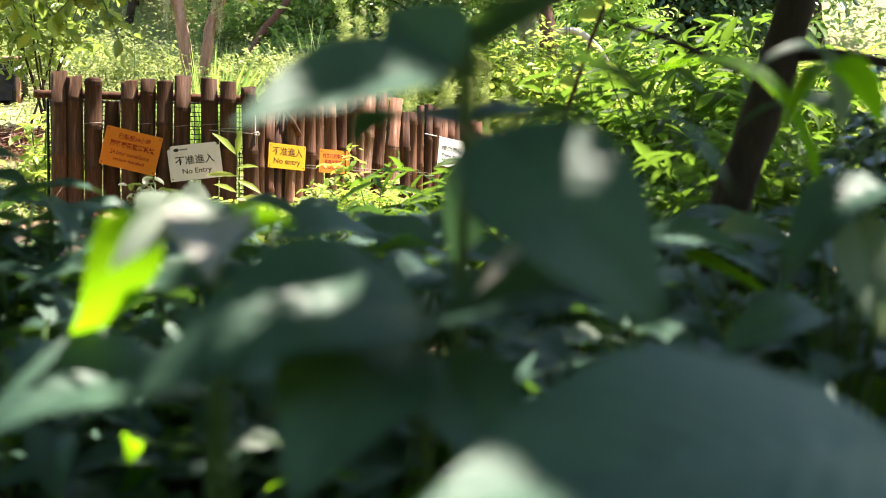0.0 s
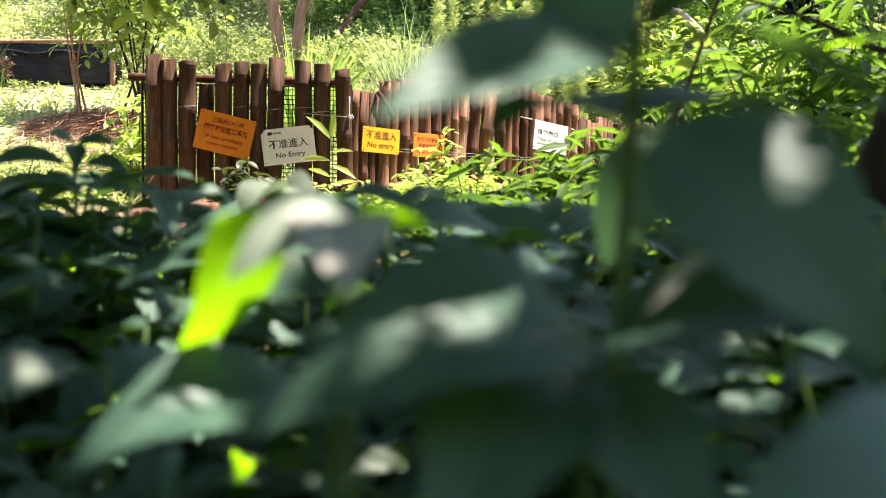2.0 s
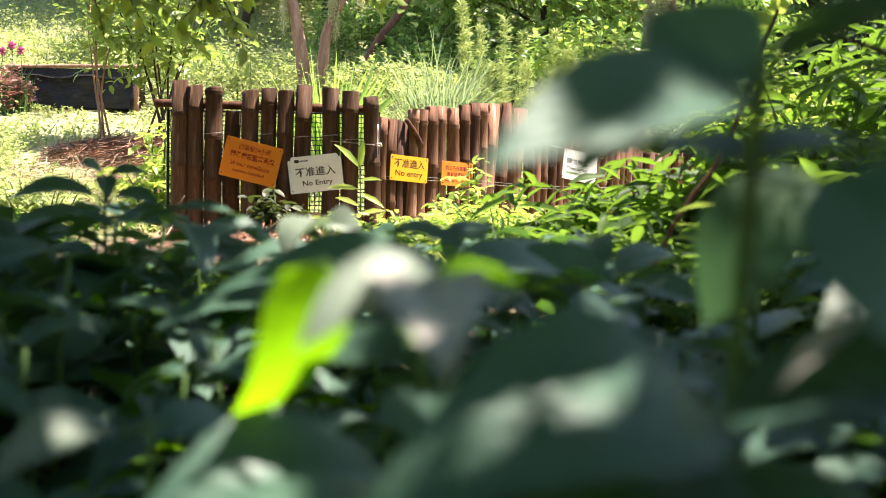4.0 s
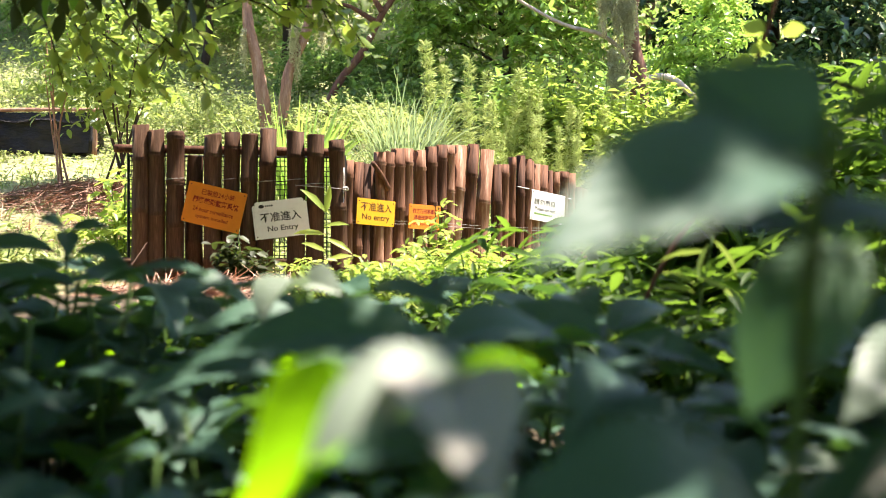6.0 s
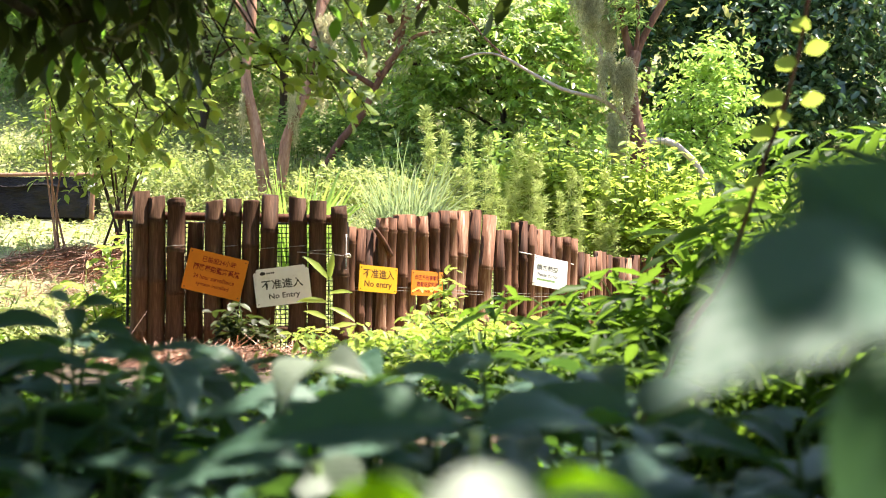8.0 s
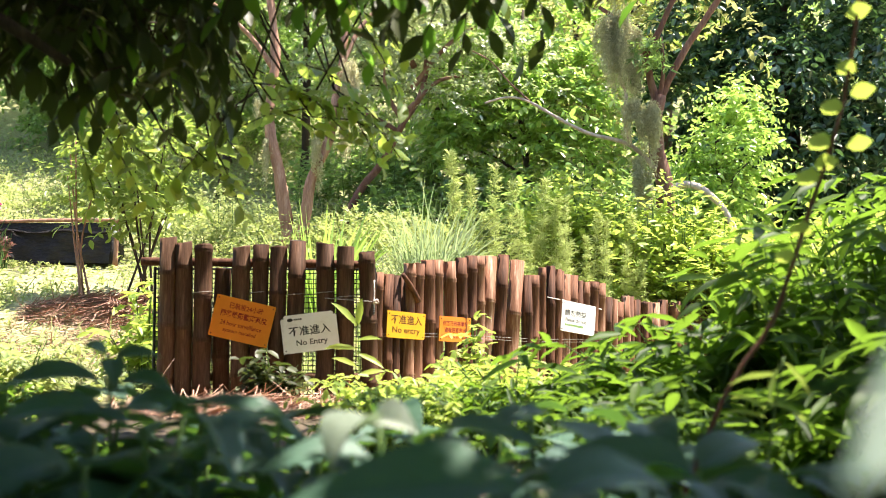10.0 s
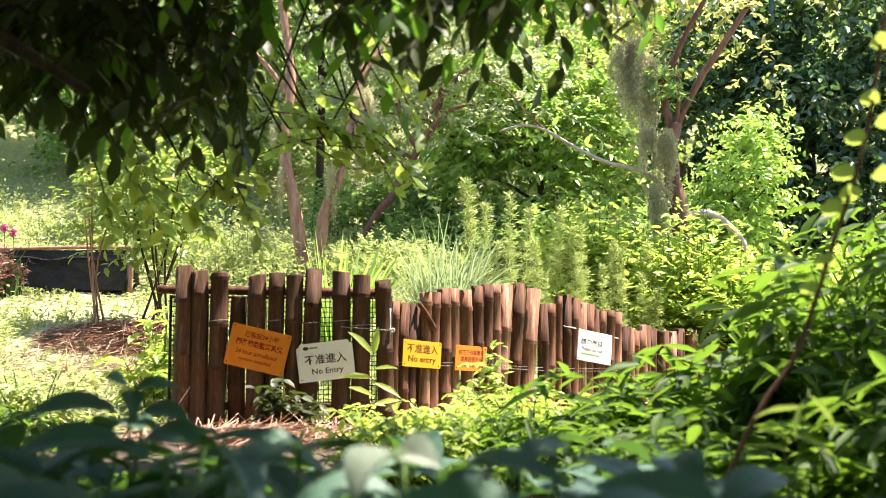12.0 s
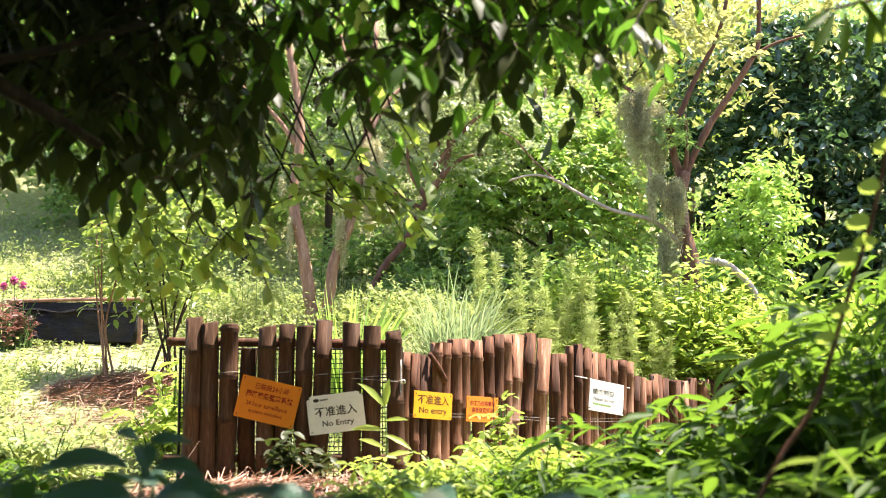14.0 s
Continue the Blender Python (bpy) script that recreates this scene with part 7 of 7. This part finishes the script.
def build_side_trunk():
    t = base("leaning_tree", 1.12, 2.2, gz(1.12, 2.2) - 0.05, "dark leaning tree trunk in deep shade", "tree")
    L = lambda *p: local(t, p)
    tube("trunk", L((1.12, 2.2, gz(1.12, 2.2) - 0.05), (1.19, 2.2, 0.18), (1.27, 2.2, 0.45), (1.34, 2.2, 0.68), (1.5, 2.2, 1.3), (1.7, 2.2, 2.0), (1.95, 2.3, 2.9)), 0.048, 0.04, bark_dark, t, 12, 22, 0.06, knots=0.05)
    tube("limb", L((1.30, 2.19, 0.55), (1.18, 2.15, 0.57), (1.05, 2.12, 0.62), (0.9, 2.1, 0.66)), 0.010, 0.004, bark_dark, t, 6, 10, 0.05)
    tube("limb", L((1.32, 2.19, 0.60), (1.45, 2.15, 0.60), (1.62, 2.12, 0.56)), 0.018, 0.008, bark_dark, t, 6, 10, 0.05)
    # a drooping twig with long narrow leaves
    tube("limb", L((1.62, 2.2, 1.75), (1.35, 2.45, 1.55), (1.10, 2.6, 1.36), (0.93, 2.6, 1.30), (0.88, 2.6, 1.292)), 0.009, 0.003, bark_dark, t, 6, 12, 0.05)
    for b, e in (((0.905, 2.60, 1.290), (0.831, 2.55, 1.163)), ((0.928, 2.60, 1.290), (0.900, 2.55, 1.143)), ((0.979, 2.60, 1.306), (0.958, 2.55, 1.155)), ((1.018, 2.60, 1.313), (0.991, 2.55, 1.230)), ((0.894, 2.60, 1.288), (0.818, 2.55, 1.230)), ((0.948, 2.60, 1.326), (1.005, 2.55, 1.198))):
        b, e = L(b)[0], L(e)[0]
        n = float(np.linalg.norm(e - b))
        piece("leaf", leaf_mesh("leaf", np.array([b]), np.array([e - b]), np.array([(0.3, -0.8, 0.4)]), n, 0.026, bush_leaf, OVAL), t)
    r = np.random.default_rng(151)
    crown("crown", t, r, L((2.3, 2.0, 2.9), (2.6, 2.2, 2.7), (2.1, 1.9, 3.0)), (0.45, 0.5, 0.45), 160, 8, 0.11, 0.42, crown_shade, 0.35)


build_side_trunk()


def build_shade_field():
    """The low thicket of alike broad-leaved plants in the shade."""
    r = np.random.default_rng(161)
    kinds = []
    for k in range(5):
        t = base("broad_leaved_plant", 0, 0, 0, "knee-high broad-leaved plant with ribbed dark green leaves", "plant", "shade plants")
        h = 0.50
        tube("stem", [(0, 0, 0), (r.normal(0, 0.02), r.normal(0, 0.02), h * 0.5), (r.normal(0, 0.02), r.normal(0, 0.02), h)], 0.006, 0.004, green_stem, t, 6, 8, 0.04)
        a0 = r.uniform(0, 6)
        for lev in range(5):
            z = h * (0.36 + 0.16 * lev)
            for side in (0, 1):
                a = a0 + lev * math.pi / 2 + side * math.pi + r.normal(0, 0.2)
                L = r.uniform(0.20, 0.29) * (1.15 - 0.11 * lev)
                dv = Vector((math.cos(a), math.sin(a), 0))
                b = dv * 0.02 + Vector((0, 0, z))
                tip = b + dv * L + Vector((0, 0, L * r.uniform(-0.45, 0.12)))
                me = broad_leaf("leaf", (tip - b).length, L * r.uniform(0.46, 0.58), r.uniform(0.1, 0.4), r.uniform(0.05, 0.16), 0.0058, 0.012, 16, 8, k * 20 + lev * 2 + side, leaf_dark if r.random() > 0.06 else leaf_lit_through)
                piece("leaf", me, t, m=leaf_pose(b, tip, (r.normal(0, 0.2), r.normal(0, 0.2), 1)))
        kinds.append(t)
    spots = []
    tries = 0
    while len(spots) < 128 and tries < 9000:
        tries += 1
        y = r.uniform(0.95, 3.1)
        x = r.uniform(-0.95, 0.95) * (0.5 + 0.55 * y) + 0.15
        if any((x - a) ** 2 + (y - b) ** 2 < 0.16 ** 2 for a, b in spots):
            continue
        if x > 0.55 and y > 2.2:
            continue
        spots.append((x, y))
    for i, (x, y) in enumerate(spots):
        lim = np.interp(y, (0.9, 1.3, 1.8, 2.4, 3.1), (0.12, 0.18, 0.23, 0.235, 0.19)) + (0.03 if x < -0.3 else 0.0)
        if abs(x - 0.05) < 0.3 and y < 2.1:
            lim -= 0.07
        top = lim + r.uniform(-0.10, 0.03)
        g = gz(x, y) - 0.02
        s = (top - g) / 0.52
        m = pose(x, y, g, r.normal(0, 4), r.normal(0, 4), r.uniform(0, 360))
        if i < len(kinds):
            kinds[i].matrix_basis = m
            kinds[i].scale = (s, s, s)
        else:
            c = copy_thing(kinds[i % len(kinds)], m)
            c.scale = (s, s, s)


build_shade_field()


# ---- the butterfly ----
def build_butterfly():
    t = new("butterfly")
    tagged(t, "large black butterfly flying past", "butterfly")
    bm = bmesh.new()
    bmesh.ops.create_uvsphere(bm, u_segments=10, v_segments=8, radius=1)
    bmesh.ops.scale(bm, vec=(0.014, 0.0035, 0.0035), verts=bm.verts)
    part("body", bm, wing_black, t)
    wings = []
    for s in (1, -1):
        rows = ((0.010, 0.0), (0.026, 0.020), (0.036, 0.052), (0.029, 0.060), (0.008, 0.052), (-0.004, 0.040), (-0.024, 0.042), (-0.036, 0.026), (-0.028, 0.012), (-0.012, 0.0))
        bm = bmesh.new()
        up = [bm.verts.new((x, s * y, 0.0004)) for x, y in rows]
        lo = [bm.verts.new((x, s * y, -0.0004)) for x, y in rows]
        bm.faces.new(up)
        bm.faces.new(lo[::-1])
        for i in range(len(rows)):
            k = (i + 1) % len(rows)
            bm.faces.new((up[k], up[i], lo[i], lo[k]))
        bmesh.ops.recalc_face_normals(bm, faces=bm.faces)
        wings.append(part("wing", bm, wing_black, t, smooth=False))
    return t, wings


butterfly, wings = build_butterfly()

FLIGHT = [
    (12.3, pose(0.985, 4.0, 1.535, 70, 0, -20)),
    (12.4, pose(1.088, 3.9, 1.468, 78, 0, 10)),
    (12.5, pose(1.104, 3.8, 1.399, 72, 10, -15)),
    (12.6, pose(1.078, 3.75, 1.256, 40, -10, 20)),
    (12.7, pose(1.113, 3.7, 1.191, 30, 0, -30)),
    (12.8, pose(1.158, 3.6, 1.146, 75, 0, 15)),
    (12.9, pose(1.172, 3.5, 1.067, 55, 0, -10)),
    (13.0, pose(1.155, 3.4, 0.977, 35, 10, 15)),
    (13.1, pose(1.185, 3.3, 0.963, 70, 0, -20)),
    (13.2, pose(1.193, 3.2, 0.93, 75, 0, 10)),
    (13.3, pose(1.133, 3.1, 0.875, 55, 0, -15)),
    (13.6, pose(1.212, 2.9, 0.797, 45, 0, 10)),
    (14.0, pose(1.396, 2.6, 0.709, 60, 0, -20)),
]


def motions():
    way = [(0.0, pose(-1.0, 6.0, 4.2, 0, 0, 20)), (10.0, pose(-0.2, 5.4, 3.6, 0, 0, 10)), (12.0, pose(0.55, 4.2, 1.95, 20, 10, -10))]
    way += FLIGHT
    walk(butterfly, way)
    for k, w in enumerate(wings):
        s = 1 if k == 0 else -1
        rows = [(0.0, pose(0, 0, 0, s * 30)), (12.0, pose(0, 0, 0, s * 30))]
        rows += [(12.0 + 0.1 * (i + 1), pose(0, 0, 0, s * (48 if i % 2 else -24))) for i in range(17)]
        rows += [(14.0, pose(0, 0, 0, s * 20))]
        walk(w, rows)


motions()
